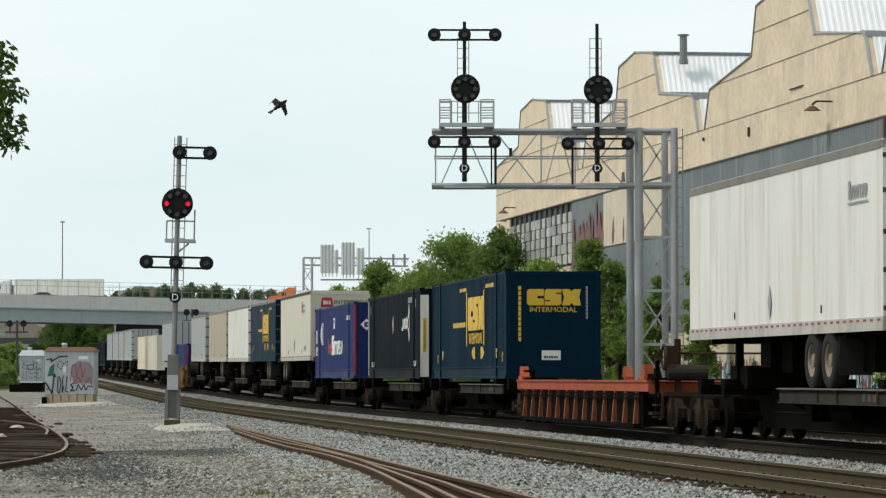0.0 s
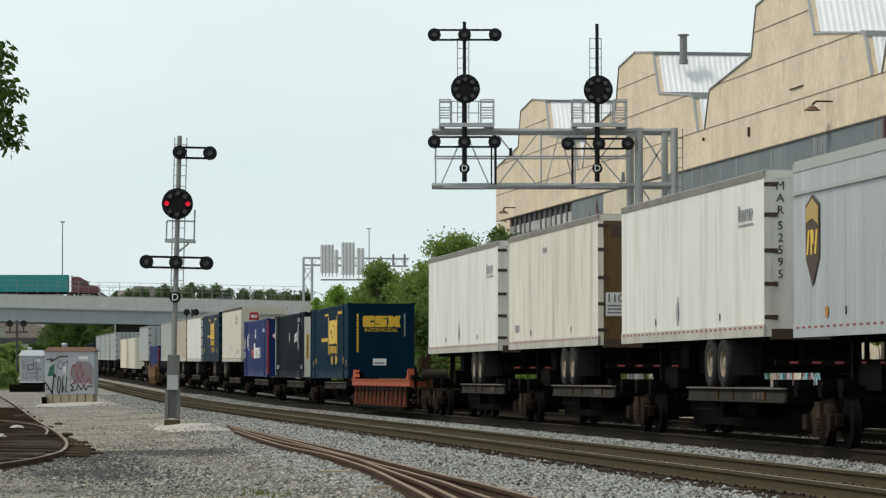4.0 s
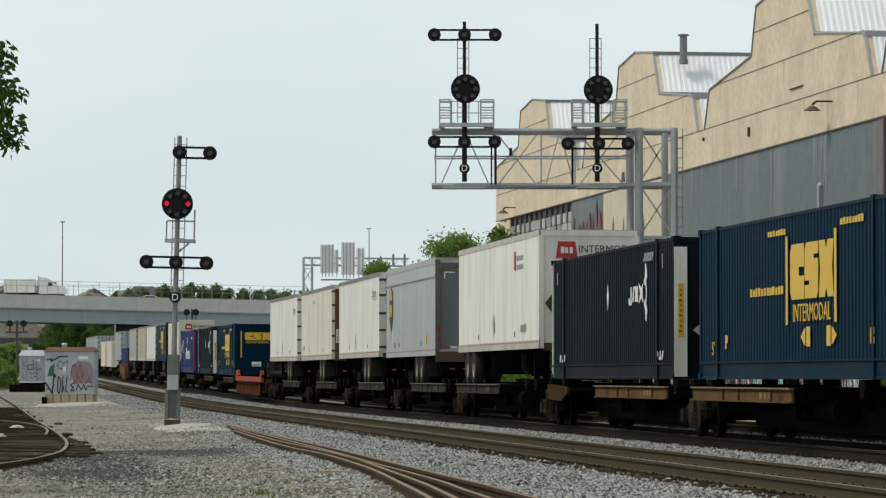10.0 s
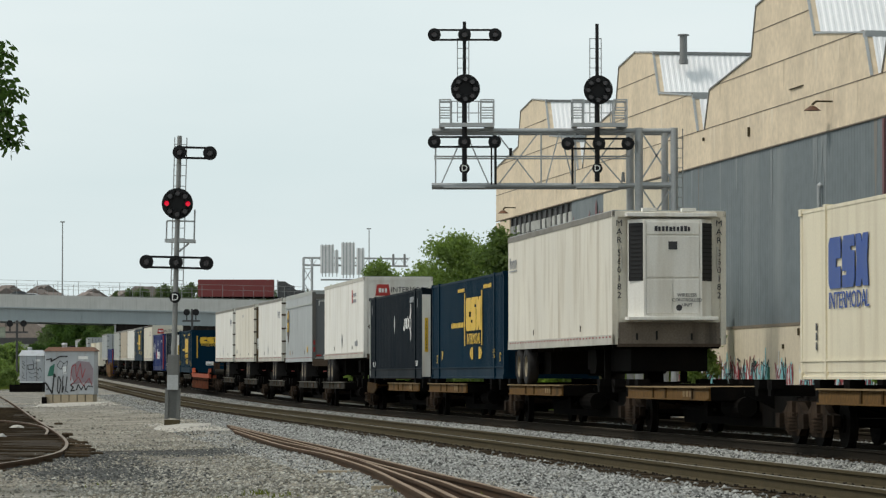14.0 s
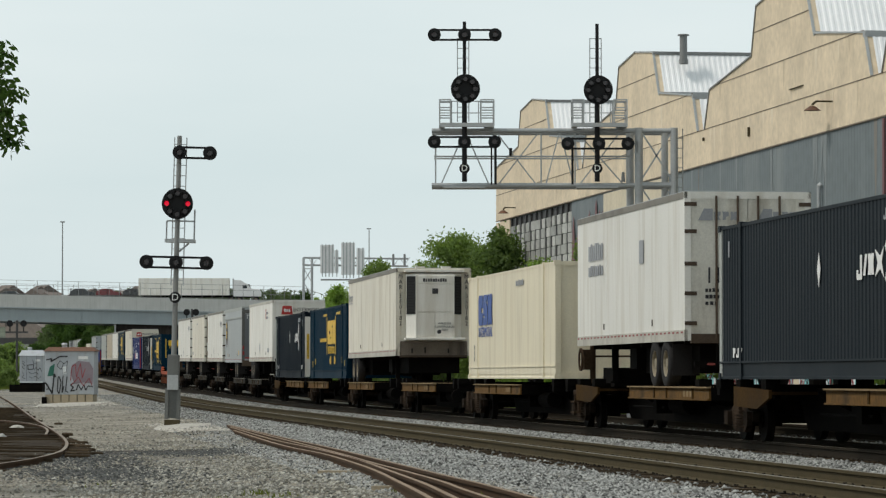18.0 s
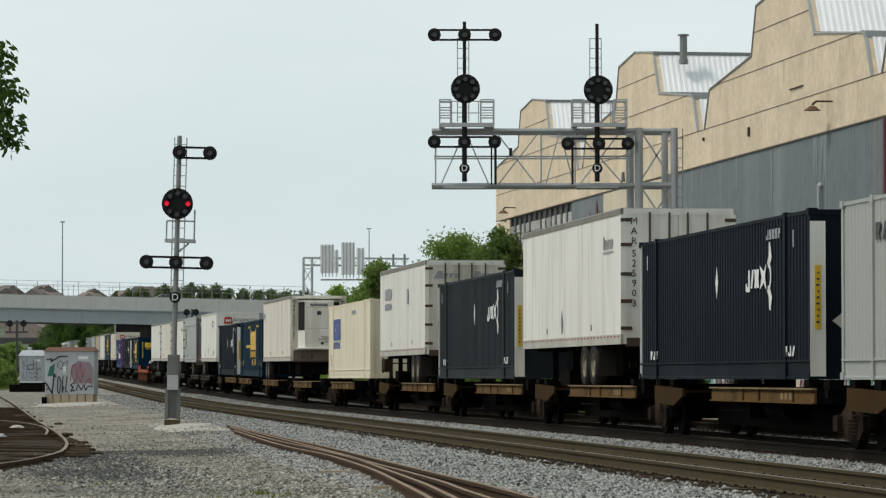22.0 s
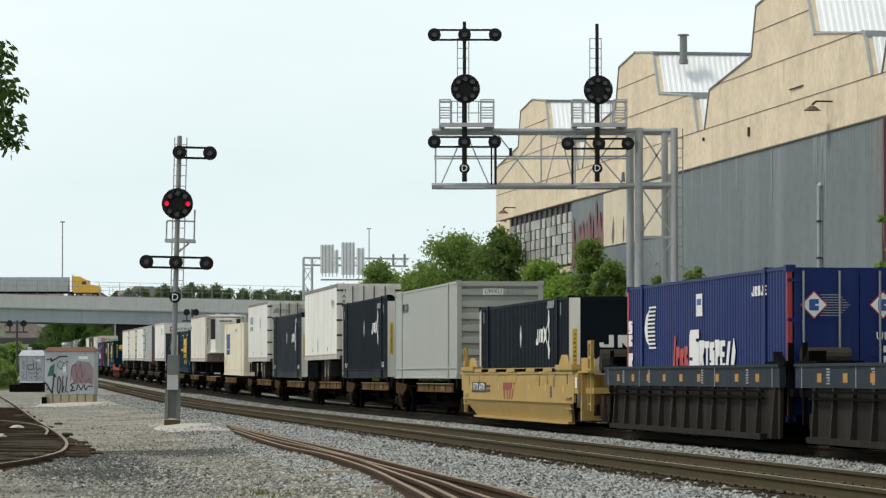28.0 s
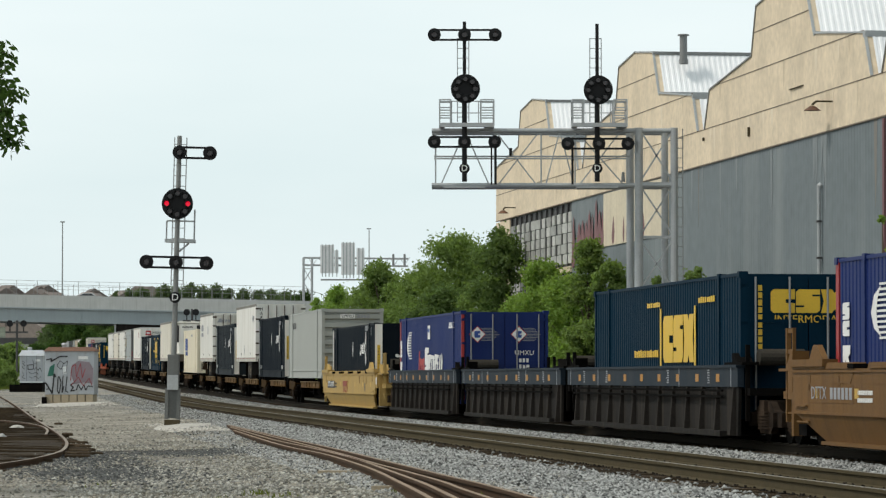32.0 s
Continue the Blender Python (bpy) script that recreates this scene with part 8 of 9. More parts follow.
tagged(bpy.data.objects["steel_pallet"], "black steel plinth under the small relay house", "plinth")
box_part("junction_box", (px_at(72, 0, 187).x, px_at(80, 0, 187).x, 187.6, 188.2, px_at(0, 716, 187).z - 0.2, px_at(0, 703, 187).z), M["under"])
tagged(bpy.data.objects["junction_box"], "small black junction box beside the relay house", "junction box")


def far_signal(px, py, y, heads, label, drop):
    t = thing("far_signal", label, "railway signal", "signals in the distance")
    p = px_at(px, py, y)
    bm = B()
    tube(bm, (p.x, y, drop), p + Vector((0, 0, 0.4)), 0.14, 8)
    part("mast", bm, M["dark_trim"], t)
    bm = B()
    bx(bm, p.x + min(heads) - 0.5, p.x + max(heads) + 0.5, y - 0.4, y + 0.4, p.z - 1.15, p.z - 0.95)
    part("platform", bm, M["dark_trim"], t)
    for d in heads:
        bm = B()
        tube(bm, (p.x + d, y - 0.2, p.z), (p.x + d, y, p.z), 0.4, 16)
        bx(bm, p.x + d - 0.06, p.x + d + 0.06, y, y + 0.1, p.z - 1.0, p.z)
        part("target_disc", bm, M["black"], t)


far_signal(30, 573, 430, (-0.85, 0.8), "pair of dark signal heads in the distance", 0.5)
far_signal(340, 553, 430, (-0.65, 0.45), "dark signal head above the train in the distance", 0.5)


def build_distance():
    # wooded rise with houses, a rail bridge beyond
    rg = random.Random(2)
    verts, faces, n = [], [], 60
    for j, (y, f) in enumerate(((900, 0.0), (1000, 0.6), (1150, 1.0), (1700, 1.05))):
        for i in range(n):
            x = -420 + i * 16
            verts.append((x, y, rise(900) - 1 + f * (21 + 4 * noise.noise(Vector((i * 0.3, j, 0))) - 0.02 * max(0, x + 60))))
    for j in range(3):
        for i in range(n - 1):
            faces.append((j * n + i, j * n + i + 1, (j + 1) * n + i + 1, (j + 1) * n + i))
    me = bpy.data.meshes.new("distant_hill")
    me.from_pydata(verts, [], faces)
    me.materials.append(M["far_hill"])
    tagged(new("distant_hill", me), "hazy wooded hillside in the distance", "hill", kind="structure")
    me = mesh_of("house", (lambda b: (prism(b, [(-5, 0), (5, 0), (5, 5), (0, 8), (-5, 5)], "y", -4, 4), b)[1])(B()), M["far_roofs"])
    for i in range(60):
        x, y = rg.uniform(-165, -92), rg.uniform(960, 1140)
        h = new("distant_house", me)
        h.matrix_basis = pose(x, y, rise(900) + 3 + (y - 930) * 0.075, 0, 0, rg.uniform(-40, 40))
        tagged(h, "small hazy brick house on the far hillside", "house", "houses on the far hillside")
    t = thing("rail_bridge", "dark low steel rail bridge in the distance", "bridge")
    a, b = px_at(-200, 609, 720), px_at(104, 598, 720)
    box_part("girder", (a.x, b.x, 720, 724, a.z, b.z), M["dark_trim"], t)
    for px in (-60, 60, 100):
        x = px_at(px, 0, 722).x
        box_part("pier", (x - 0.8, x + 0.8, 720.5, 723.5, 1.0, a.z), M["pier"], t)


build_distance()


# ------------------------------------------------------------------ sidings and loose rails
def spline(pts, n):
    """A smooth line through a few points (Catmull-Rom)."""
    q = [Vector(p) for p in pts]
    q = [q[0] * 2 - q[1]] + q + [q[-1] * 2 - q[-2]]
    out = []
    for i in range(1, len(q) - 2):
        for k in range(n):
            t = k / n
            a, b, c, d = q[i - 1:i + 3]
            out.append(0.5 * ((2 * b) + (c - a) * t + (2 * a - 5 * b + 4 * c - d) * t * t + (3 * b - a - 3 * c + d) * t ** 3))
    out.append(q[-2])
    return out


def on_ground(px, py, h=0.0):
    """The ground point seen in that direction."""
    lo, hi = 35.0, 420.0
    for i in range(40):
        y = (lo + hi) / 2
        v = 668 + (EYE - ground_height((px - 784) * y / 6300.0, y) - h) * 6300.0 / y
        lo, hi = (y, hi) if v > py else (lo, y)
    x = (px - 784) * y / 6300.0
    return Vector((x, y, ground_height(x, y) + h))


SIDING = ((-14, 693), (20, 712), (62, 741), (98, 763), (116, 778), (118, 789), (104, 800), (60, 811), (-10, 822))


def siding():
    t = thing("siding_track", "rusty curved siding rails on dark timber ties", "railway track", kind="structure")
    outer = [on_ground(*p, 0.12) for p in SIDING]
    inner = [on_ground(*p, 0.10) for p in ((-10, 743), (36, 747), (70, 753), (84, 760), (82, 769))]
    for pts in (outer, inner):
        bm = B()
        rail_section(bm, spline(pts, 8))
        part("rail", bm, M["old_rail"], t)
        bm = B()
        line = spline(pts, 8)
        for p, q in zip(line, line[1:]):
            d = (q - p).normalized()
            o = Vector((d.y, -d.x, 0)) * 0.034
            bm.faces.new([bm.verts.new(v + Vector((0, 0, 0.002))) for v in (p - o, p + o, q + o, q - o)])
        part("rail_top", bm, M["siding_head"], t)
    me = mesh_of("tie", (lambda b: (bx(b, -0.12, 0.12, -0.3, 2.2, -0.14, 0.0), b)[1])(B()), M["tie"])
    line = spline(outer, 40)
    acc, last = 0.0, line[0]
    for i in range(1, len(line) - 1):
        acc += (line[i] - last).length
        last = line[i]
        if acc > 0.75 and line[i].y < 170:
            acc = random.uniform(-0.5, 0.2)
            d = line[i + 1] - line[i - 1]
            ang = math.degrees(math.atan2(d.y, d.x))
            part("tie", me, None, t, at=pose(line[i].x - random.uniform(0, 0.5), line[i].y, line[i].z - 0.085 + random.uniform(-0.05, 0.04), random.uniform(-2, 2), 0, random.uniform(-12, 12) + (ang + 180 if d.y < 0 else ang)))
    return t


siding()


def spare_rails():
    """A bundle of rusty rails lying beside the track, splaying towards the camera."""
    runs = (((404, 752), (496, 773), (592, 794), (687, 817), (783, 840), (860, 858), (952, 882), (1030, 904)),
            ((404, 753), (500, 777), (592, 800), (668, 821), (726, 836), (783, 852), (821, 866), (900, 892)),
            ((408, 756), (480, 777), (553, 793), (630, 812), (687, 832), (745, 853), (783, 870), (840, 898)),
            ((415, 762), (496, 787), (572, 803), (630, 820), (668, 834), (707, 853), (745, 872), (790, 898)))
    for run in runs:
        t = thing("spare_rail", "rusty brown spare rail lying on the ground", "rail", "spare rails lying beside the track")
        pts = [on_ground(px, py, 0.10 + 0.01 * i) for i, (px, py) in enumerate(run)]
        bm = B()
        rail_section(bm, spline(pts, 6))
        part("rail_length", bm, M["old_rail"], t)
        # tan strip along the head, its colour standing for light on the top
        bm = B()
        line = spline(pts, 6)
        for p, q in zip(line, line[1:]):
            o = Vector((0.034, 0.003, 0))
            bm.faces.new([bm.verts.new(v + Vector((0, 0, 0.002))) for v in (p - o, p + o, q + o, q - o)])
        part("rail_top", bm, M["rust_lit_head"], t, "tan rusted rail top, paled as if lit")
    for px, py in ((612, 838), (716, 866)):
        q = on_ground(px, py)
        t = box_part("timber_skid", (-0.42, 0.42, -0.1, 0.1, -0.05, 0.045), M["timber"], None, at=pose(q.x, q.y, q.z + 0.0, 0, 0, -8))
        tagged(t, "weathered timber skid under the spare rails", "timber", "timber skids under the spare rails")


spare_rails()


def mound(name, px, py, rx, ry, h, seed, label, material):
    """A low irregular heap of fines."""
    c = on_ground(px, py)
    rg = random.Random(seed)
    n, rings = 40, 7
    verts, faces = [(c.x, c.y, c.z + h)], []
    for j in range(1, rings + 1):
        f = j / rings
        for i in range(n):
            a = 6.2832 * i / n
            wob = 1 + 0.25 * noise.noise(Vector((math.cos(a) * 1.7, math.sin(a) * 1.7, seed)))
            x, y = c.x + math.cos(a) * rx * f * wob, c.y + math.sin(a) * ry * f * wob
            verts.append((x, y, ground_height(x, y) + h * (1 - f) ** 0.8 + (0.012 if j < rings else -0.06) + 0.01 * rg.random()))
    for i in range(n):
        faces.append((0, 1 + i, 1 + (i + 1) % n))
        for j in range(rings - 1):
            a, b = 1 + j * n + i, 1 + j * n + (i + 1) % n
            faces.append((a, a + n, b + n, b))
    me = bpy.data.meshes.new(name)
    me.from_pydata(verts, [], faces)
    me.materials.append(material)
    for p in me.polygons:
        p.use_smooth = True
    return tagged(new(name, me), label, "gravel heap", kind="stuff")


def siding_soil():
    """Dark soil between and just outside the siding rails."""
    c = on_ground(0, 775)
    rim = [p for p in spline([on_ground(*p) for p in SIDING], 6) if p.y < 175]
    verts, faces, steps = [], [], 9
    for i, p in enumerate(rim):
        for k in range(steps):
            f = k / (steps - 1) * (1.08 + 0.10 * noise.noise(Vector((i * 0.45, 0, 4))))
            x, y = c.x + (p.x - c.x) * f, c.y + (p.y - c.y) * f
            verts.append((x, y, ground_height(x, y) + (0.035 if k < steps - 1 else -0.05)))
    for i in range(len(rim) - 1):
        for k in range(steps - 1):
            a = i * steps + k
            faces.append((a, a + steps, a + steps + 1, a + 1))
    me = bpy.data.meshes.new("dark_soil_patch")
    me.from_pydata(verts, [], faces)
    me.materials.append(M["soil"])
    return tagged(new("dark_soil_patch", me), "dark oily soil round the siding ties", "soil", kind="stuff")


siding_soil()
for px, py, w, turn in ((126, 783, 0.16, 14), (138, 786, 0.22, -20), (131, 791, 0.26, 8), (148, 793, 0.16, 35), (128, 797, 0.30, -6), (152, 799, 0.2, 12), (140, 801, 0.26, -14), (126, 806, 0.3, 5), (150, 806, 0.2, -25), (138, 811, 0.24, 9), (170, 806, 0.12, 30), (104, 752, 0.1, -38), (120, 771, 0.12, 25)):
    q = on_ground(px, py)
    tagged(box_part("old_tie", (-w, w, -0.11, 0.11, -0.06, 0.07), M["tie"], None, at=pose(q.x, q.y, q.z, 2, 1.5, turn), bevel=0.02),
           "broken dark timber tie lying beside the siding", "tie", "broken ties beside the siding")


def boulder(px, py, r, seed, material, label):
    q = on_ground(px, py)
    bm = B()
    bmesh.ops.create_icosphere(bm, subdivisions=2, radius=r)
    for v in bm.verts:
        v.co *= 1 + 0.35 * noise.noise(v.co * (1.3 / r) + Vector((seed, 0, 0)))
        v.co.z *= 0.6
        v.co.x *= 1.3
    tagged(part("boulder", bm, material, None, at=pose(q.x, q.y, q.z + 0.3 * r)), label, "stone")


boulder(30, 760, 0.16, 2, M["limestone"], "pale limestone boulder between the siding rails")
boulder(-2, 776, 0.14, 5, M["concrete"], "grey broken concrete lump on the siding")
# flat dark patch that stands for a cast shadow on the gravel
mound("cinder_streak", 265, 801, 1.25, 2.2, 0.0, 6, "painted dark shadow streak across the gravel yard", M["yard_shade"])
mound("limestone_patch", 326, 755, 0.85, 5.5, 0.07, 1, "pale crushed limestone round the signal mast foot", M["limestone"])
mound("limestone_patch", 128, 716, 1.75, 11, 0.06, 2, "pale crushed limestone round the relay house", M["limestone"])


def loose_stones(name, label, material, spots, size, seed):
    """Angular stones lying on the ground: (a0, a1, s0, s1, number) along the tracks."""
    rg = np.random.default_rng(seed)
    base = np.array([(1, 0, 0), (-1, 0, 0), (0, 1, 0), (0, -1, 0), (0, 0, 1), (0, 0, -1)], float)
    tri = np.array([(0, 2, 4), (2, 1, 4), (1, 3, 4), (3, 0, 4), (2, 0, 5), (1, 2, 5), (3, 1, 5), (0, 3, 5)])
    V, F, n0 = [], [], 0
    for a0, a1, s0, s1, n, hfun in spots:
        a, s = rg.uniform(a0, a1, n), s0 + (s1 - s0) * rg.random(n) ** 1.5
        if hfun is on_yard and 0.025 < size < 0.04:
            keep = np.array([noise.noise(Vector((p * 0.28, q * 0.05, 7))) + 0.45 * noise.noise(Vector((p * 1.1, q * 0.2, 2))) for p, q in zip(a, s)]) + rg.normal(size=n) * 0.2 + np.clip((a - 3.6) * 0.15, -0.2, 0.2) > -0.24
            a, s = a[keep], s[keep]
            n = len(a)
        if hfun is on_yard:
            clear = ~((a < np.where(s > 70, 1.9, 0.9)) & (s > 63) & (s < 150))
            a, s = a[clear], s[clear]
            n = len(a)
        if size < 0.04:
            wob = np.array([noise.noise(Vector((p * 0.5, q * 0.12, 9))) for p, q in zip(a, s)])
            belt = np.clip((s + 14 * wob - 76) / 9, 0, 1) * np.clip((175 - s) / 25, 0, 1) * np.clip((6.7 - a + 1.5 * wob) / 0.9, 0, 1)
            corner = np.clip((51 - s + 5 * wob) / 4, 0, 1) * np.clip((1.7 - a + wob) / 0.7, 0, 1)
            keep = rg.random(n) > 0.86 * np.maximum(belt, corner)
            a, s = a[keep], s[keep]
            n = len(a)
        y = s / NORM
        x = a - LEAN * y
        z = np.array([hfun(p, q, r) for p, q, r in zip(x, y, a)])
        sc = size * rg.uniform(0.5, 1.35, n)
        v = base[None] * (1 + 0.35 * rg.normal(size=(n, 6, 1))).clip(0.4, 1.8) * sc[:, None, None] * rg.uniform(0.6, 1.2, (n, 1, 3))
        th = rg.uniform(0, 6.28, n)
        c, d = np.cos(th), np.sin(th)
        v = np.stack([v[..., 0] * c[:, None] - v[..., 1] * d[:, None], v[..., 0] * d[:, None] + v[..., 1] * c[:, None], v[..., 2] * 0.62], -1)
        v += np.stack([x, y, z + sc * 0.25], -1)[:, None]
        V.append(v.reshape(-1, 3))
        F.append((np.arange(n)[:, None, None] * 6 + tri[None] + n0).reshape(-1, 3))
        n0 += n * 6
    me = bpy.data.meshes.new(name)
    V, F = np.concatenate(V), np.concatenate(F)
    me.vertices.add(len(V)); me.vertices.foreach_set("co", V.ravel())
    me.loops.add(F.size); me.loops.foreach_set("vertex_index", F.ravel())
    me.polygons.add(len(F)); me.polygons.foreach_set("loop_start", np.arange(0, F.size, 3)); me.polygons.foreach_set("loop_total", np.full(len(F), 3))
    me.update(calc_edges=True)
    me.materials.append(material)
    return tagged(new(name, me), label, "stones", kind="stuff")


def on_bed(x, y, a):
    if a < 6.9:
        return max(ground_height(x, y), rise(y) - 0.40 + 0.134 * max(0.0, a - 6.6))
    pr = [(6.6, -0.40), (8.2, -0.185), (9.3, -0.19), (11.5, -0.19), (12.1, -0.17), (12.9, -0.12), (13.6, -0.16), (14.2, -0.185), (16.6, -0.185), (17.6, -0.17), (18.6, -0.185)]
    for (p, h), (q, g) in zip(pr, pr[1:]):
        if a <= q:
            return max(rise(y) + h + (g - h) * max(0, (a - p) / (q - p)), ground_height(x, y) if a < 8.6 else -9.0)
    return rise(y) - 0.18


def on_yard(x, y, a):
    return ground_height(x, y)


loose_stones("ballast_stones", "loose grey crushed ballast stones beside the tracks", M["stone"],
             [(5.0, 8.85, 36, 110, 62000, on_bed), (8.8, 9.3, 36, 110, 900, on_bed), (11.6, 13.5, 42, 110, 30000, on_bed), (13.4, 14.1, 42, 110, 1500, on_bed), (16.6, 18.8, 42, 110, 6000, on_bed), (6.8, 9.0, 110, 230, 12000, on_bed), (11.7, 13.7, 110, 230, 10000, on_bed)], 0.031, 1)
loose_stones("limestone_chips", "pale limestone chips round the mast and relay house", M["chips"],
             [(a0, a1, s0, s1, n, on_yard) for a0, a1, s0, s1, n in ((4.9, 6.6, 96, 112, 1300), (2.6, 6.6, 176, 203, 1500))], 0.05, 3)


def scattered(name, label, material, centre, spread, n, size, seed):
    """A thinning drift of stones about a middle point (a, s)."""
    rg = np.random.default_rng(seed)
    a, s = centre[0] + rg.normal(size=n) * spread[0], centre[1] + rg.normal(size=n) * spread[1]
    bm_v, bm_f = [], []
    for i in range(n):
        y = s[i] / NORM
        x = a[i] - LEAN * y
        z = ground_height(x, y)
        r = size * rg.uniform(0.5, 1.4)
        k = len(bm_v)
        bm_v += [(x + r * rg.uniform(0.7, 1.3), y, z + 0.3 * r), (x - r * rg.uniform(0.7, 1.3), y, z + 0.3 * r), (x, y + r, z + 0.2 * r), (x + 0.2 * r, y - r, z + 0.2 * r), (x, y, z + r * rg.uniform(0.6, 1.0))]
        bm_f += [(k, k + 2, k + 4), (k + 2, k + 1, k + 4), (k + 1, k + 3, k + 4), (k + 3, k, k + 4)]
    me = bpy.data.meshes.new(name)
    me.from_pydata(bm_v, [], bm_f)
    me.materials.append(material)
    return tagged(new(name, me), label, "stones", kind="stuff")


scattered("dark_stones", "drift of dark grey crushed stones on the yard", M["dark_stone"], (1.9, 56.5), (0.7, 2.8), 2900, 0.033, 21)
# the second drift darkens the shadow streak with stones
scattered("dark_stones", "dark stones along the painted shadow streak across the yard", M["dark_stone"], (4.0, 71.5), (1.2, 1.3), 4200, 0.028, 22)
scattered("dark_stones", "dark cinders spilled beside the siding ties", M["dark_stone"], (1.7, 66.5), (0.6, 2.5), 2200, 0.03, 23)
loose_stones("yard_stones", "small dusty stones scattered over the yard", M["yard_stone"], [(-2.5, 6.8, 36, 105, 40000, on_yard), (-6, 6.8, 105, 200, 9000, on_yard)], 0.032, 2)
loose_stones("yard_grit", "fine brown-grey grit over the dusty yard", M["grit"], [(-2.0, 7.0, 36, 80, 52000, on_yard), (0.0, 6.8, 80, 150, 24000, on_yard)], 0.0401 * 0.5, 5)

# ------------------------------------------------------------------ road vehicles and the bird
ROAD = []                        # (thing, place on the frame line at time t0, t0, speed, lane distance)


def lorry(name, label, cab, body, length, height=2.75, sleeper=True, kind="box", stripe=None):
    """A tractor with its semitrailer, nose towards +x; wheels at z = 0, the trailer's tail at x = 0."""
    t = thing(name, label, "lorry", "lorries on the road bridge")
    L = length
    if kind == "box":
        part("trailer_box", (lambda b: (bx(b, 0, L, -1.28, 1.28, 1.2, 1.2 + height), b)[1])(B()), body, t, bevel=0.02)
        for i in range(1, 9):
            box_part("box_rib", (i * L / 9 - 0.05, i * L / 9 + 0.05, -1.3, 1.3, 1.25, 1.15 + height), body, t)
    else:
        part("tank", (lambda b: (tube(b, (0.2, 0, 2.35), (L - 0.2, 0, 2.35), 1.15, 20), b)[1])(B()), body, t, smooth=False)
        for i in range(5):
            bm = B()
            ring(bm, (0.4 + i * (L - 0.9) / 4, 0, 2.35), (1, 0, 0), 1.14, 1.2, 0.1, 20)
            part("tank_band", bm, M["galv_dark"], t)
        box_part("side_box", (L * 0.35, L * 0.5, -1.2, -0.7, 0.8, 1.6), M["galv"], t)
    if stripe:
        box_part("stripe", (L * 0.2, L * 0.95, -1.29, -1.281, 2.7, 2.85), stripe, t)
        for i in range(9):
            box_part("word_bar", (L * 0.32 + i * 0.6, L * 0.32 + i * 0.6 + 0.42, -1.29, -1.281, 3.05, 3.4), stripe, t)
    box_part("chassis", (0.3, L + 4.6, -0.5, 0.5, 0.85, 1.2), M["under"], t)
    c = L + 0.7
    bm = B()
    prism(bm, [(c, 1.0), (c + 4.4, 1.0), (c + 4.4, 1.75), (c + 4.1, 2.15), (c + 2.75, 2.25), (c + 2.3, 3.0), (c + 1.9, 3.1), (c + 1.1, 3.65), (c, 3.65)], "y", -1.18, 1.18)
    cb = part("cab", bm, cab, t, bevel=0.05)
    box_part("windscreen", (c + 2.32, c + 2.62, -1.0, 1.0, 2.35, 2.95), M["glass"], cb)
    for s in (-1, 1):
        box_part("side_window", (c + 1.45, c + 2.15, s * 1.19 - 0.01, s * 1.19 + 0.01, 2.3, 2.85), M["glass"], cb)
        bm = B()
        tube(bm, (c - 0.1, s * 1.0, 1.2), (c - 0.1, s * 1.0, 3.9), 0.08, 8)
        part("exhaust_pipe", bm, M["galv"], cb)
    for x in (1.2, 2.5, c - 0.4, c + 0.9, c + 3.6):
        for s in (-1, 1):
            road_wheel(t, x, s * 1.05, 0.5)
    return t


def motor_car(name, label, paint, suv=False, length=4.7):
    t = thing(name, label, "car", "cars on the road bridge")
    h = 0.25 if suv else 0.0
    L = length / 2
    bm = B()
    prism(bm, [(-L, 0.35), (L, 0.35), (L, 0.75), (L - 0.15, 0.88 + h), (L - 1.35, 0.98 + h), (-L + 0.2, 1.0 + h), (-L, 0.9)], "y", -0.88, 0.88)
    part("body", bm, paint, t, bevel=0.05)
    bm = B()
    prism(bm, [(L - 1.4, 0.97 + h), (L - 2.1, 1.42 + h * 1.7), (-L + (0.7 if suv else 1.2), 1.44 + h * 1.7), (-L + 0.25, 1.0 + h)], "y", -0.74, 0.74)
    cb = part("cabin", bm, paint, t, bevel=0.04)
    for s in (-1, 1):
        bm = B()
        prism(bm, [(L - 1.6, 1.0 + h), (L - 2.15, 1.36 + h * 1.6), (-L + (0.8 if suv else 1.3), 1.38 + h * 1.6), (-L + 0.5, 1.02 + h)], "y", s * 0.745 - 0.006, s * 0.745 + 0.006)
        part("side_window", bm, M["glass"], cb)
        for x in (-L + 0.85, L - 0.9):
            road_wheel(t, x, s * 0.78, 0.33, 0.33, 0.2)
    return t


def minibus(name, label, paint):
    """A tall short bus with a band of dark windows, nose towards +x."""
    t = thing(name, label, "bus", "cars on the road bridge")
    bm = B()
    prism(bm, [(-3.1, 0.4), (2.5, 0.4), (3.0, 0.5), (3.0, 1.25), (2.2, 1.45), (1.7, 2.5), (1.4, 2.62), (-3.05, 2.62), (-3.1, 2.5)], "y", -1.0, 1.0)
    b = part("body", bm, paint, t, bevel=0.04)
    for s in (-1, 1):
        for i in range(5):
            box_part("side_window", (-2.9 + i * 0.86, -2.2 + i * 0.86, s * 1.003 - 0.006, s * 1.003 + 0.006, 1.55, 2.25), M["glass"], b)
        for x in (-2.0, 2.0):
            road_wheel(t, x, s * 0.85, 0.4, 0.4, 0.24)
    return t


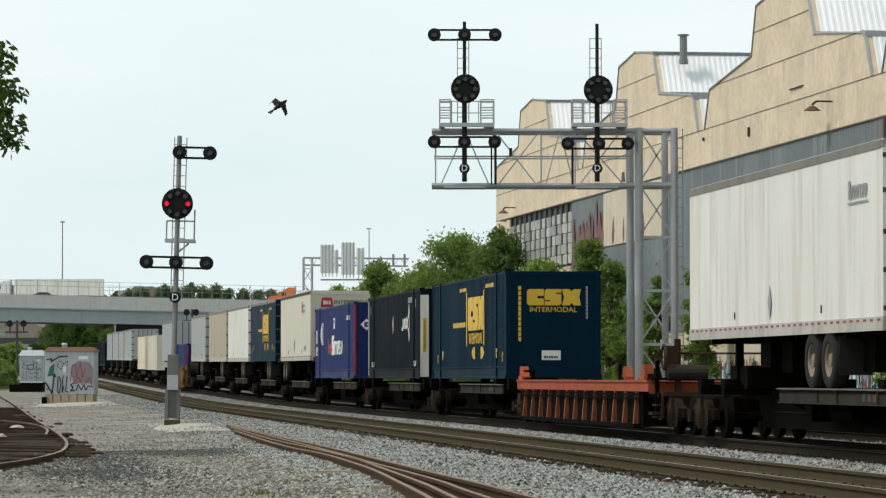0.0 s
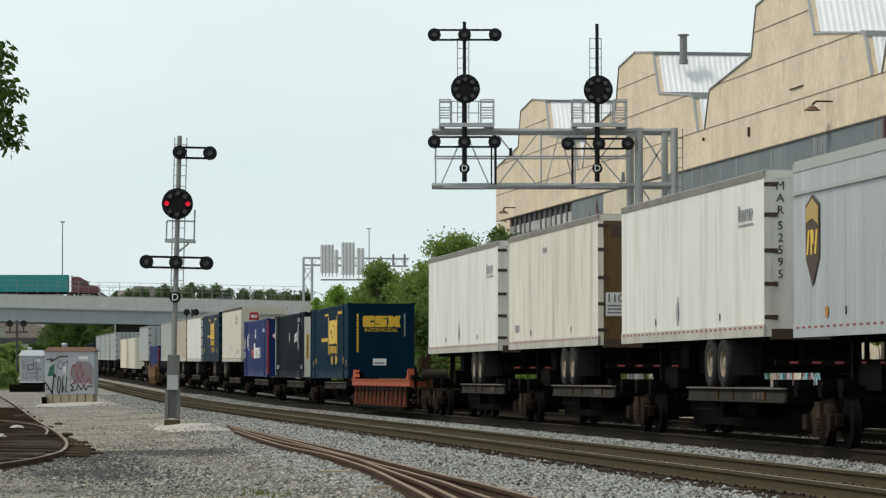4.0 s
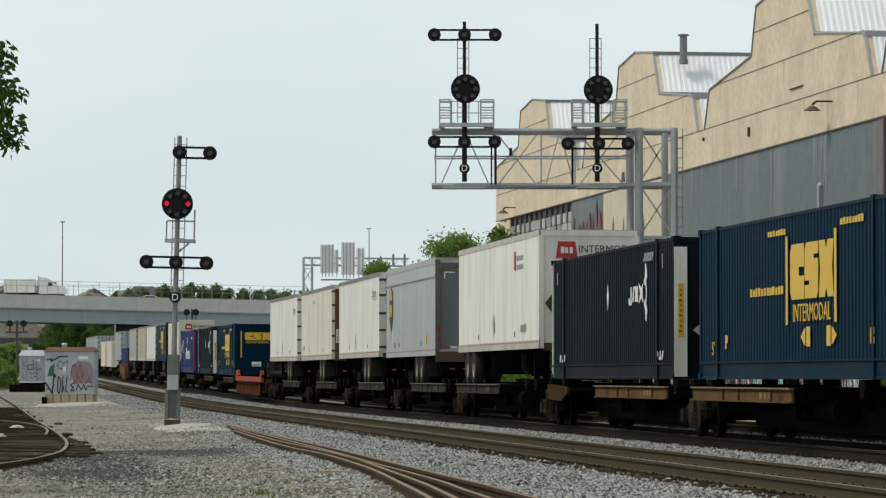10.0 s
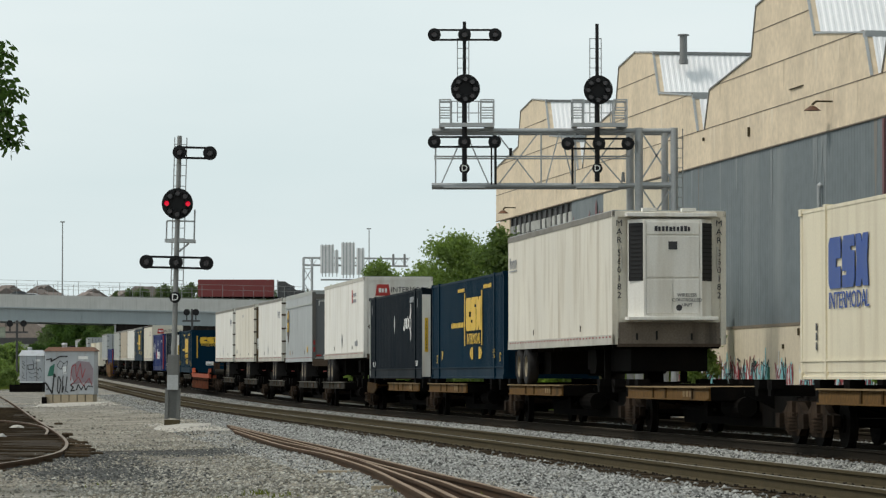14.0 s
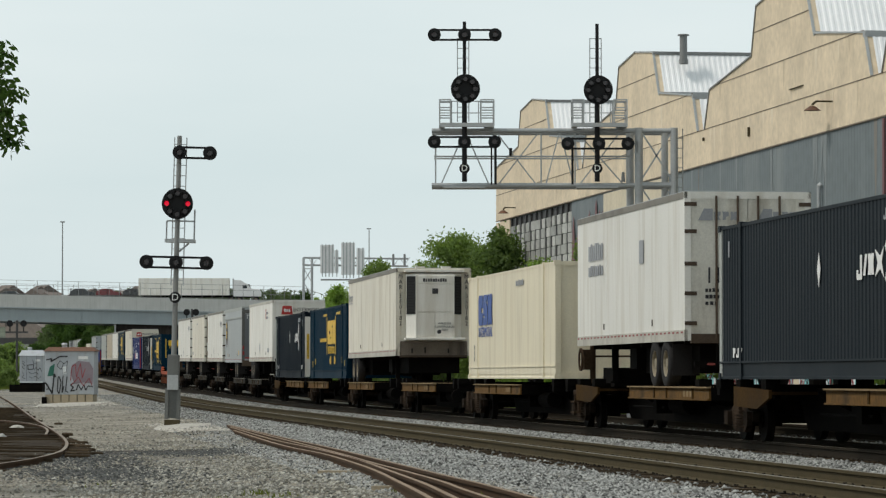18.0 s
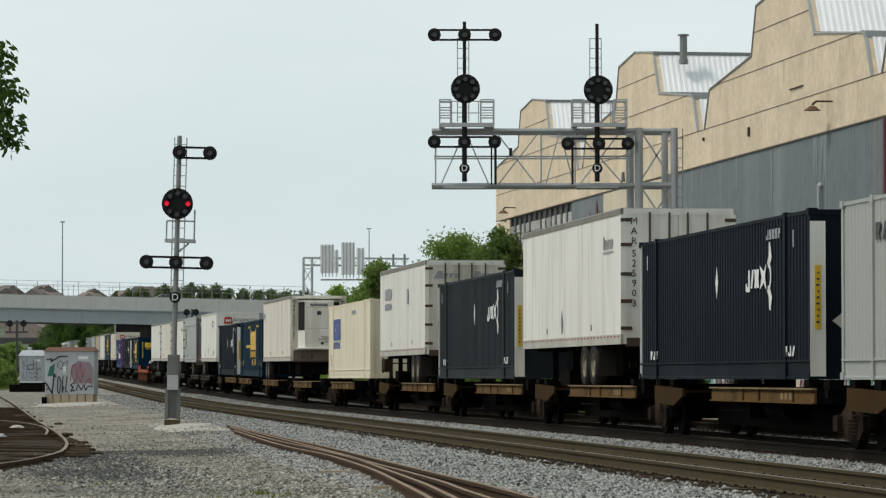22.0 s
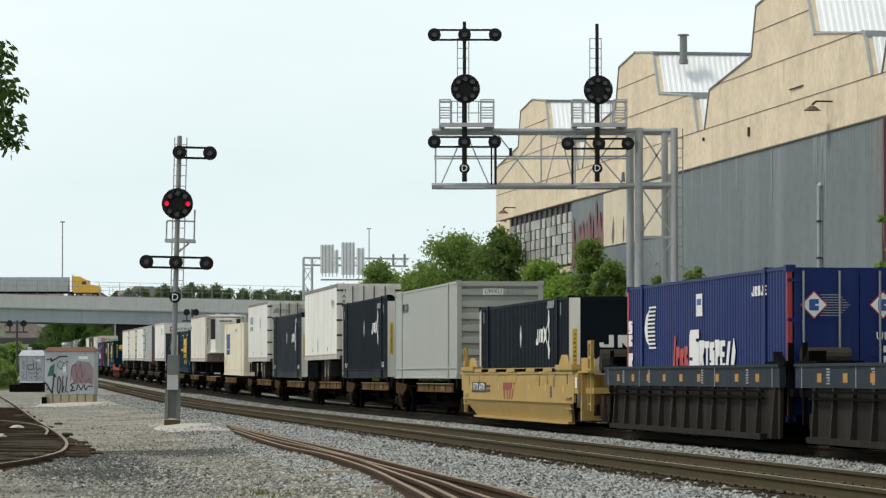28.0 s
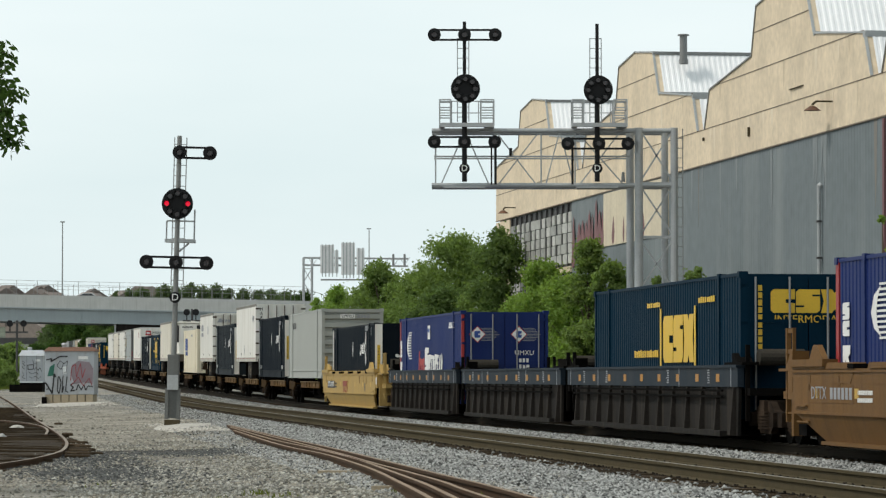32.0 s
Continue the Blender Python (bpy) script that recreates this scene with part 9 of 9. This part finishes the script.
def transporter(name, label):
    """A car transporter loaded with cars, nose towards +x."""
    t = thing(name, label, "lorry", "lorries on the road bridge")
    box_part("deck", (0, 13.0, -1.25, 1.25, 0.8, 1.0), M["dark_trim"], t)
    for x in range(0, 13, 2):
        bm = B()
        bar(bm, (x + 0.3, -1.2, 1.0), (x + 0.3, -1.2, 2.1), 0.1)
        bar(bm, (x + 0.3, 1.2, 1.0), (x + 0.3, 1.2, 2.1), 0.1)
        bar(bm, (x + 0.3, -1.2, 2.1), (x + 2.2, -1.2, 1.7), 0.08)
        part("frame_post", bm, M["dark_trim"], t)
    for i, k in enumerate(("car_dark", "car_red", "car_dark")):
        bm = B()
        x, z = 0.2 + i * 4.3, 0.75
        prism(bm, [(x, z + 0.3), (x + 4.0, z + 0.3), (x + 4.0, z + 0.75), (x + 2.9, z + 0.9), (x + 2.3, z + 1.35), (x + 0.9, z + 1.35), (x, z + 0.9)], "y", -0.85, 0.85)
        part("carried_car", bm, M[k], t, bevel=0.05)
    bm = B()
    prism(bm, [(13.2, 0.6), (16.0, 0.6), (16.0, 1.3), (15.0, 1.5), (14.6, 2.1), (13.2, 2.15)], "y", -1.0, 1.0)
    part("cab", bm, M["cab_black"], t, bevel=0.05)
    for x in (1.5, 2.8, 10.5, 15.0):
        for q in (-1, 1):
            road_wheel(t, x, q * 1.0, 0.45, 0.45, 0.26)
    return t


def drive(t, px, t0, speed, lane):
    """px: where its tail (going right) or nose-side origin (going left) stands at t0; speed in the same units a second."""
    ROAD.append((t, px, t0, speed, lane))


RIGHT_LANE, FAST_LANE, BACK_LANE, BACK_FAST = 4.0, 7.6, 14.5, 18.2
drive(lorry("lorry", "white lorry with white box trailer", M["car_white"], PAINT["white"], 14.6), 183, 0.0, -270, BACK_LANE)
drive(lorry("lorry", "orange lorry with pale grey low trailer", M["cab_orange"], PAINT["white"], 14.6, 2.0), 500, 1.0, -187, BACK_LANE)
drive(lorry("lorry", "maroon lorry with teal container", M["cab_maroon"], M["teal"], 12.2), 367, 6.0, 190, RIGHT_LANE)
drive(lorry("lorry", "black lorry with dark red container", M["cab_black"], M["maroon_box"], 12.2), 133, 13.0, 218, RIGHT_LANE)
drive(lorry("lorry", "white lorry with white box trailer", M["car_white"], PAINT["white"], 14.6), 20, 17.0, 226, RIGHT_LANE)
drive(lorry("lorry", "yellow lorry with silver grey box trailer", M["cab_yellow"], PAINT["grey"], 15.5, 2.3), 59, 28.5, 214, RIGHT_LANE)
drive(lorry("lorry", "navy blue lorry with white striped blue trailer", M["cab_blue"], M["cab_blue"], 14.6, stripe=M["white"]), 265, 30.2, -222, BACK_LANE)
drive(minibus("minibus", "white minibus with dark windows on the road bridge", M["car_white"]), 114, 6.0, 200, RIGHT_LANE)
drive(minibus("minibus", "silver minibus with dark windows on the road bridge", M["car_silver"]), 138, 19.0, 237, RIGHT_LANE)
drive(transporter("car_transporter", "car transporter loaded with mixed cars"), 411, 7.0, -216, BACK_LANE)
drive(transporter("car_transporter", "car transporter loaded with mixed cars"), 122, 18.0, 229, FAST_LANE)
drive(lorry("lorry", "white lorry with short white box", M["car_white"], PAINT["white"], 5.0, 2.2), 8, 10.0, 220, FAST_LANE)
for lab, paint, suv, px, t0, v, lane in (
        ("charcoal saloon car", "car_dark", False, 40, 9.0, 196, RIGHT_LANE), ("silver saloon car", "car_silver", False, 50, 10.5, 215, RIGHT_LANE),
        ("charcoal estate car", "car_dark", True, 50, 11.0, 215, RIGHT_LANE), ("white saloon car", "car_white", False, 240, 13.0, -190, BACK_FAST), ("charcoal saloon car", "car_dark", False, 40, 14.0, 200, RIGHT_LANE),
        ("white pickup car", "car_white", True, 278, 17.5, -290, BACK_LANE), ("charcoal saloon car", "car_dark", False, 139, 18.5, 232, RIGHT_LANE), ("charcoal saloon car", "car_dark", False, 130, 20.0, 200, RIGHT_LANE),
        ("silver saloon car", "car_silver", False, 97, 21.0, 200, RIGHT_LANE), ("dark red estate car", "car_red", True, 117, 23.0, 200, RIGHT_LANE), ("charcoal estate car", "car_dark", True, 96, 25.0, 200, RIGHT_LANE),
        ("charcoal saloon car", "car_dark", False, 130, 27.5, 214, RIGHT_LANE), ("silver saloon car", "car_silver", False, 60, 31.5, 200, FAST_LANE), ("charcoal saloon car", "car_dark", False, 50, 6.8, 200, FAST_LANE),
        ("white saloon car", "car_white", False, 480, 9.0, -220, BACK_LANE), ("silver saloon car", "car_silver", False, 400, 12.0, -220, BACK_LANE), ("dark red saloon car", "car_red", False, 120, 0.2, 190, FAST_LANE),
        ("charcoal saloon car", "car_dark", False, 60, 2.2, 190, RIGHT_LANE), ("charcoal estate car", "car_dark", True, 300, 25.5, -200, BACK_LANE)):
    drive(motor_car("car", lab + " on the road bridge", M[paint], suv, 5.2 if suv else 4.7), px, t0, v, lane)


def build_bird():
    t = thing("bird", "dark bird in flight with wings swept down", "bird")
    bm = B()
    tube(bm, (-0.11, 0, 0), (0.02, 0, 0.01), 0.015, 8, 0.05)
    tube(bm, (0.02, 0, 0.01), (0.13, 0, 0.0), 0.05, 8, 0.03)
    tube(bm, (0.13, 0, 0.0), (0.19, 0, 0.0), 0.035, 8, 0.006)
    part("body", bm, M["black"], t)
    bm = B()
    prism(bm, [(-0.1, -0.02), (-0.2, -0.05), (-0.2, 0.05), (-0.1, 0.02)], "z", -0.005, 0.005)
    part("tail", bm, M["black"], t)
    for s in (-1, 1):
        bm = B()
        q = [bm.verts.new(p) for p in ((0.09, s * 0.03, 0.02), (-0.04, s * 0.03, 0.02), (-0.02, s * 0.16, 0.06), (0.08, s * 0.17, 0.07), (-0.07, s * 0.3, -0.06), (-0.01, s * 0.29, -0.04))]
        for f in ((0, 1, 2, 3), (3, 2, 4, 5)):
            bm.faces.new([q[i] for i in f])
        bmesh.ops.solidify(bm, geom=bm.faces[:], thickness=0.008)
        part("wing", bm, M["black"], t)
    return t


bird = build_bird()


def grass_tufts(name, label, spots, seed):
    """Thin upright blades in loose tufts."""
    rg = np.random.default_rng(seed)
    V, F = [], []
    for px, py, n, r, hgt in spots:
        c = on_ground(px, py)
        for k in range(n):
            x, y = c.x + rg.normal() * r, c.y + rg.normal() * r * 5
            z = ground_height(x, y) - 0.02
            h, a, w = hgt * rg.uniform(0.4, 1.2), rg.uniform(0, 6.28), rg.uniform(0.006, 0.016)
            dx, dy = math.cos(a) * h * 0.45, math.sin(a) * h * 0.45
            n0 = len(V)
            V += [(x - w, y, z), (x + w, y, z), (x + dx * 0.5 + w * 0.6, y + dy * 0.5, z + h * 0.7), (x + dx, y + dy, z + h)]
            F.append((n0, n0 + 1, n0 + 2, n0 + 3))
    me = bpy.data.meshes.new(name)
    me.from_pydata(V, [], F)
    me.materials.append(M["grass"])
    return tagged(new(name, me), label, "grass", kind="stuff")


grass_tufts("grass", "thin tufts of rough yellow-green grass", [(455, 876, 40, 0.08, 0.09), (500, 880, 24, 0.08, 0.07), (395, 880, 16, 0.08, 0.06), (6, 668 + 18, 500, 1.2, 0.5), (30, 668 + 16, 300, 1.0, 0.4), (20, 690, 200, 0.8, 0.3),
                                                              (700, 872, 25, 0.06, 0.08), (860, 880, 20, 0.05, 0.08), (180, 860, 20, 0.1, 0.07)], 4)

# ------------------------------------------------------------------ trees
def leaf_cloud(centres, count, size, seed, squash=0.8):
    """Small folded leaf blades scattered through soft lumps."""
    rg = np.random.default_rng(seed)
    c = np.array([q[:3] for q in centres], float)
    r = np.array([q[3] for q in centres], float)
    pick = rg.choice(len(c), count, p=r ** 2 / (r ** 2).sum())
    d = rg.normal(size=(count, 3))
    p = c[pick] + d * (r[pick] * 0.52)[:, None] * np.array([1, 1, squash])
    u = rg.normal(size=(count, 3)); u /= np.linalg.norm(u, axis=1)[:, None]
    v = np.cross(u, rg.normal(size=(count, 3))); v /= np.linalg.norm(v, axis=1)[:, None]
    s = size * rg.uniform(0.6, 1.4, count)[:, None]
    verts = np.stack([p - u * s, p + v * s * 0.55, p + u * s, p - v * s * 0.55], 1).reshape(-1, 3)
    return verts, np.arange(count * 4).reshape(-1, 4)


def tree(name, label, x, y, height, radius, leaf, seed, count=2500, size=0.16, base=None, low=0.25, category="tree", group="trees and shrubs beside the line", sparse=False):
    """Tapered trunk, forking limbs, and a crown of many small leaf clumps with gaps."""
    rg = random.Random(seed)
    z = ground_height(x, y) if base is None else base
    t = thing(name, label, category, group, at=pose(x, y, z))
    lumps = []
    n = 16 if sparse else 85
    for i in range(n):
        a, f = rg.uniform(0, 6.28), rg.random()
        env = math.sin(math.pi * (0.22 + 0.5 * (1 - f))) * math.sqrt(1 - 0.86 * f ** 3)
        rr = radius * env * math.sqrt(rg.random()) * rg.uniform(0.75, 1.08)
        lumps.append((math.cos(a) * rr, math.sin(a) * rr, height * (low + (0.96 - low) * f), radius * rg.uniform(0.14, 0.34)))
    lumps.append((0, 0, height - radius * 0.12, radius * 0.16))
    bm = B()
    tube(bm, (0, 0, -0.2), (0.06 * radius, 0, height * 0.5), 0.02 * height + 0.02, 8, 0.008 * height)
    tube(bm, (0.06 * radius, 0, height * 0.5), (0, 0, height * 0.92), 0.008 * height, 6, 0.01)
    part("trunk", bm, M["bark"], t)
    bm = B()
    for q in lumps[::2]:
        s = min(0.8, max(0.1, q[2] / height - 0.22))
        tube(bm, (0.06 * radius * min(1, 2 * s), 0, height * s), q[:3], 0.006 * height, 5, 0.008)
    tagged(part("branch_work", bm, M["bark"], t), kind="stuff")
    v, f = leaf_cloud(lumps, int(count * (1.0 if sparse else 3.4)), size * (1.0 if sparse else 0.62), seed)
    me = bpy.data.meshes.new("crown")
    me.from_pydata(v.tolist(), [], f.tolist())
    me.materials.append(leaf)
    c = new("crown", me)
    c.parent = t
    return t


def place(px, py_top, y, r_px, leaf, seed, label, count=2600, size=0.16, name="tree", low=0.2, **kw):
    k = y / 6300.0
    x = (px - 784) * k
    z = ground_height(x, y)
    top = (668 - py_top) * k + EYE
    return tree(name, label, x, y, top - z, r_px * k, leaf, seed, count, size, low=low, **kw)


GREEN = "leafy green tree growing between the tracks and the factory"
place(885, 402, 160, 72, M["leaf_dark"], 1, "dark green dense tree beside the factory corner", 9000, size=0.13, low=0.02)
place(808, 414, 182, 92, M["leaf"], 2, GREEN, 9000, size=0.14, low=0.02)
place(668, 458, 212, 56, M["leaf"], 3, GREEN, 6000, size=0.15, low=0.02)
place(745, 462, 195, 66, M["leaf"], 4, GREEN, 7000, size=0.14, low=0.0)
place(958, 462, 150, 66, M["leaf_light"], 5, "light green bushy young tree", 7000, size=0.12, low=0.0)
place(1042, 424, 138, 50, M["leaf"], 6, GREEN, 6500, size=0.12, low=0.0)
place(1080, 462, 133, 48, M["leaf"], 7, GREEN, 5000, size=0.12, low=0.0)
place(1005, 490, 143, 78, M["leaf_light"], 8, "light green shrub beside the factory wall", 6000, size=0.12, name="shrub", low=0.0)
place(865, 495, 165, 70, M["leaf"], 9, GREEN, 7000, size=0.13, low=0.0)
place(925, 520, 152, 60, M["leaf_light"], 13, "light green shrub beside the factory wall", 6000, size=0.12, name="shrub", low=0.0)
place(780, 510, 178, 70, M["leaf_dark"], 14, GREEN, 6000, size=0.14, low=0.0)
place(700, 505, 205, 60, M["leaf"], 15, GREEN, 6000, size=0.15, low=0.0)
place(600, 506, 240, 44, M["leaf_light"], 10, GREEN, 4500, size=0.16, low=0.0)
place(640, 505, 225, 54, M["leaf"], 16, GREEN, 4500, size=0.16, low=0.0)
place(560, 528, 255, 30, M["leaf_light"], 17, GREEN, 3000, size=0.16, low=0.0)
place(1165, 488, 124, 30, M["leaf"], 11, "low green shrub beside the signal bridge", 2500, size=0.11, name="shrub", low=0.0)
place(1236, 474, 119, 40, M["leaf"], 12, "low green shrub beside the signal bridge", 3000, size=0.11, name="shrub", low=0.1)
place(1120, 520, 128, 40, M["leaf"], 18, "low green shrub beside the signal bridge", 3500, size=0.11, name="shrub", low=0.0)
place(1562, 384, 96, 34, M["leaf_light"], 19, "thin sapling with sparse leaves against the factory", 950, size=0.1, low=0.05, sparse=True)
place(1572, 618, 97, 16, M["leaf"], 20, "low weed shrub against the graffiti wall", 220, size=0.08, name="shrub", low=0.1, sparse=True)
for i, (px, pt, yy, r) in enumerate(((0, 612, 300, 20), (-28, 592, 310, 40), (-4, 640, 290, 26), (14, 650, 285, 18), (24, 612, 480, 30), (66, 614, 500, 26), (98, 611, 520, 26), (44, 634, 470, 22), (118, 562, 660, 44), (150, 556, 650, 44), (180, 558, 640, 40), (95, 575, 690, 34), (160, 590, 500, 26), (190, 586, 520, 22),
                                     (205, 516, 690, 16), (228, 512, 690, 18), (252, 509, 680, 22), (290, 502, 680, 24), (312, 508, 690, 22), (338, 500, 670, 22), (360, 507, 690, 20), (384, 504, 680, 24), (406, 510, 690, 20), (430, 512, 690, 24), (455, 514, 690, 24),
                                     (480, 512, 690, 28), (505, 516, 670, 30), (535, 516, 640, 34), (590, 520, 640, 40))):
    place(px, pt, yy, r * (1.15 if yy > 660 else 1), M["leaf"] if yy < 490 and px < 60 else M["leaf_far"] if yy > 660 else M["leaf_shade"] if px < 140 and yy > 400 else (M["leaf_shade"], M["leaf_dark"], M["leaf_dark"])[i % 3], 30 + i, "green tree beyond the road bridge" if yy > 400 else "green bush on the bank", 3400, size=0.17 if yy < 400 else 0.36, low=0.0)


def overhanging_branch():
    """A leafy bough that hangs into view from a tree standing beside the camera's line."""
    Y = 46.0
    t = thing("broadleaf_tree", "broadleaf tree with a drooping leafy bough", "tree", at=pose(-9.6, Y, ground_height(-9.6, Y)))
    z0 = ground_height(-9.6, Y)
    bm = B()
    tube(bm, (0, 0, -0.2), (0.1, 0, 2.6), 0.24, 10, 0.19)
    tube(bm, (0.1, 0, 2.6), (0.3, 0, 6.5), 0.19, 10, 0.07)
    part("trunk", bm, M["bark"], t)
    rg = random.Random(6)
    O = Vector((-9.6, Y, z0))
    tips = [(6, 92), (-8, 82), (-4, 118), (4, 140), (22, 165), (2, 165), (-11, 150), (22, 200), (4, 195), (-14, 200), (-2, 222), (29, 242), (14, 248), (-10, 240), (-36, 110), (-41, 160), (-41, 215), (-56, 180), (-76, 140), (-76, 220)]
    lumps = []
    for px, py in tips:
        p = px_at(px, py, Y + rg.uniform(-0.3, 0.3)) - O
        lumps.append((p.x, p.y, p.z, 0.07))
    for i in range(22):
        lumps.append((rg.uniform(-1.4, 2.6), rg.uniform(-1.6, 1.6), rg.uniform(3.3, 8.2), rg.uniform(0.25, 0.5)))
    bm = B()
    for q in lumps:
        tube(bm, (0.2, 0, min(5.8, max(2.2, q[2] - 0.7))), q[:3], 0.03, 5, 0.006)
    tagged(part("branch_work", bm, M["bark"], t), kind="stuff")
    rgn = np.random.default_rng(8)
    V, F = [], []
    for q in lumps:
        for k in range(34 if q[3] < 0.1 else 160):
            c = np.array(q[:3]) + rgn.normal(size=3) * q[3] * (1.0 if q[3] < 0.1 else 0.8)
            d = rgn.normal(size=3) * np.array([0.7, 0.7, 0.3]) + np.array([0, 0, -0.6])
            d /= np.linalg.norm(d)
            s = np.cross(d, rgn.normal(size=3)); s /= np.linalg.norm(s)
            l, w = rgn.uniform(0.09, 0.16), rgn.uniform(0.022, 0.042)
            n0 = len(V)
            V += [c, c + d * l * 0.5 + s * w, c + d * l, c + d * l * 0.5 - s * w]
            F.append((n0, n0 + 1, n0 + 2, n0 + 3))
    me = bpy.data.meshes.new("crown")
    me.from_pydata([tuple(v) for v in V], [], F)
    me.materials.append(M["leaf_shade"])
    c = new("crown", me)
    c.parent = t
    return t


overhanging_branch()


# ------------------------------------------------------------------ what moves
def travelled(t):
    """Metres that the train has gone after t seconds."""
    return 10.57 * t + 0.0058 * max(0.0, t - 12.0) ** 2


def motions():
    for t, s0, z in RIDERS:
        walk(t, [(k, track_pose(TRAIN_A, s0 + travelled(k), z)) for k in range(0, 33)])
    for t, px, t0, v, lane in ROAD:
        y = BRIDGE_Y + lane
        rows = []
        for k in range(0, 33, 2):
            x = (px + v * (k - t0) - 784) * BK * y / BRIDGE_Y
            rows.append((k, pose(x, y, deck_z(x) - 0.8, 0, 0, 0 if v > 0 else 180)))
        walk(t, rows)
    a, step = px_at(492, 188, 60.0), Vector((1.03, 0.0, 0.743))
    walk(bird, [(k, Matrix.Translation(a + step * 10 * k) @ pose(0, 0, 0, 25, -36, 20)) for k in (0, 16, 32)])


motions()
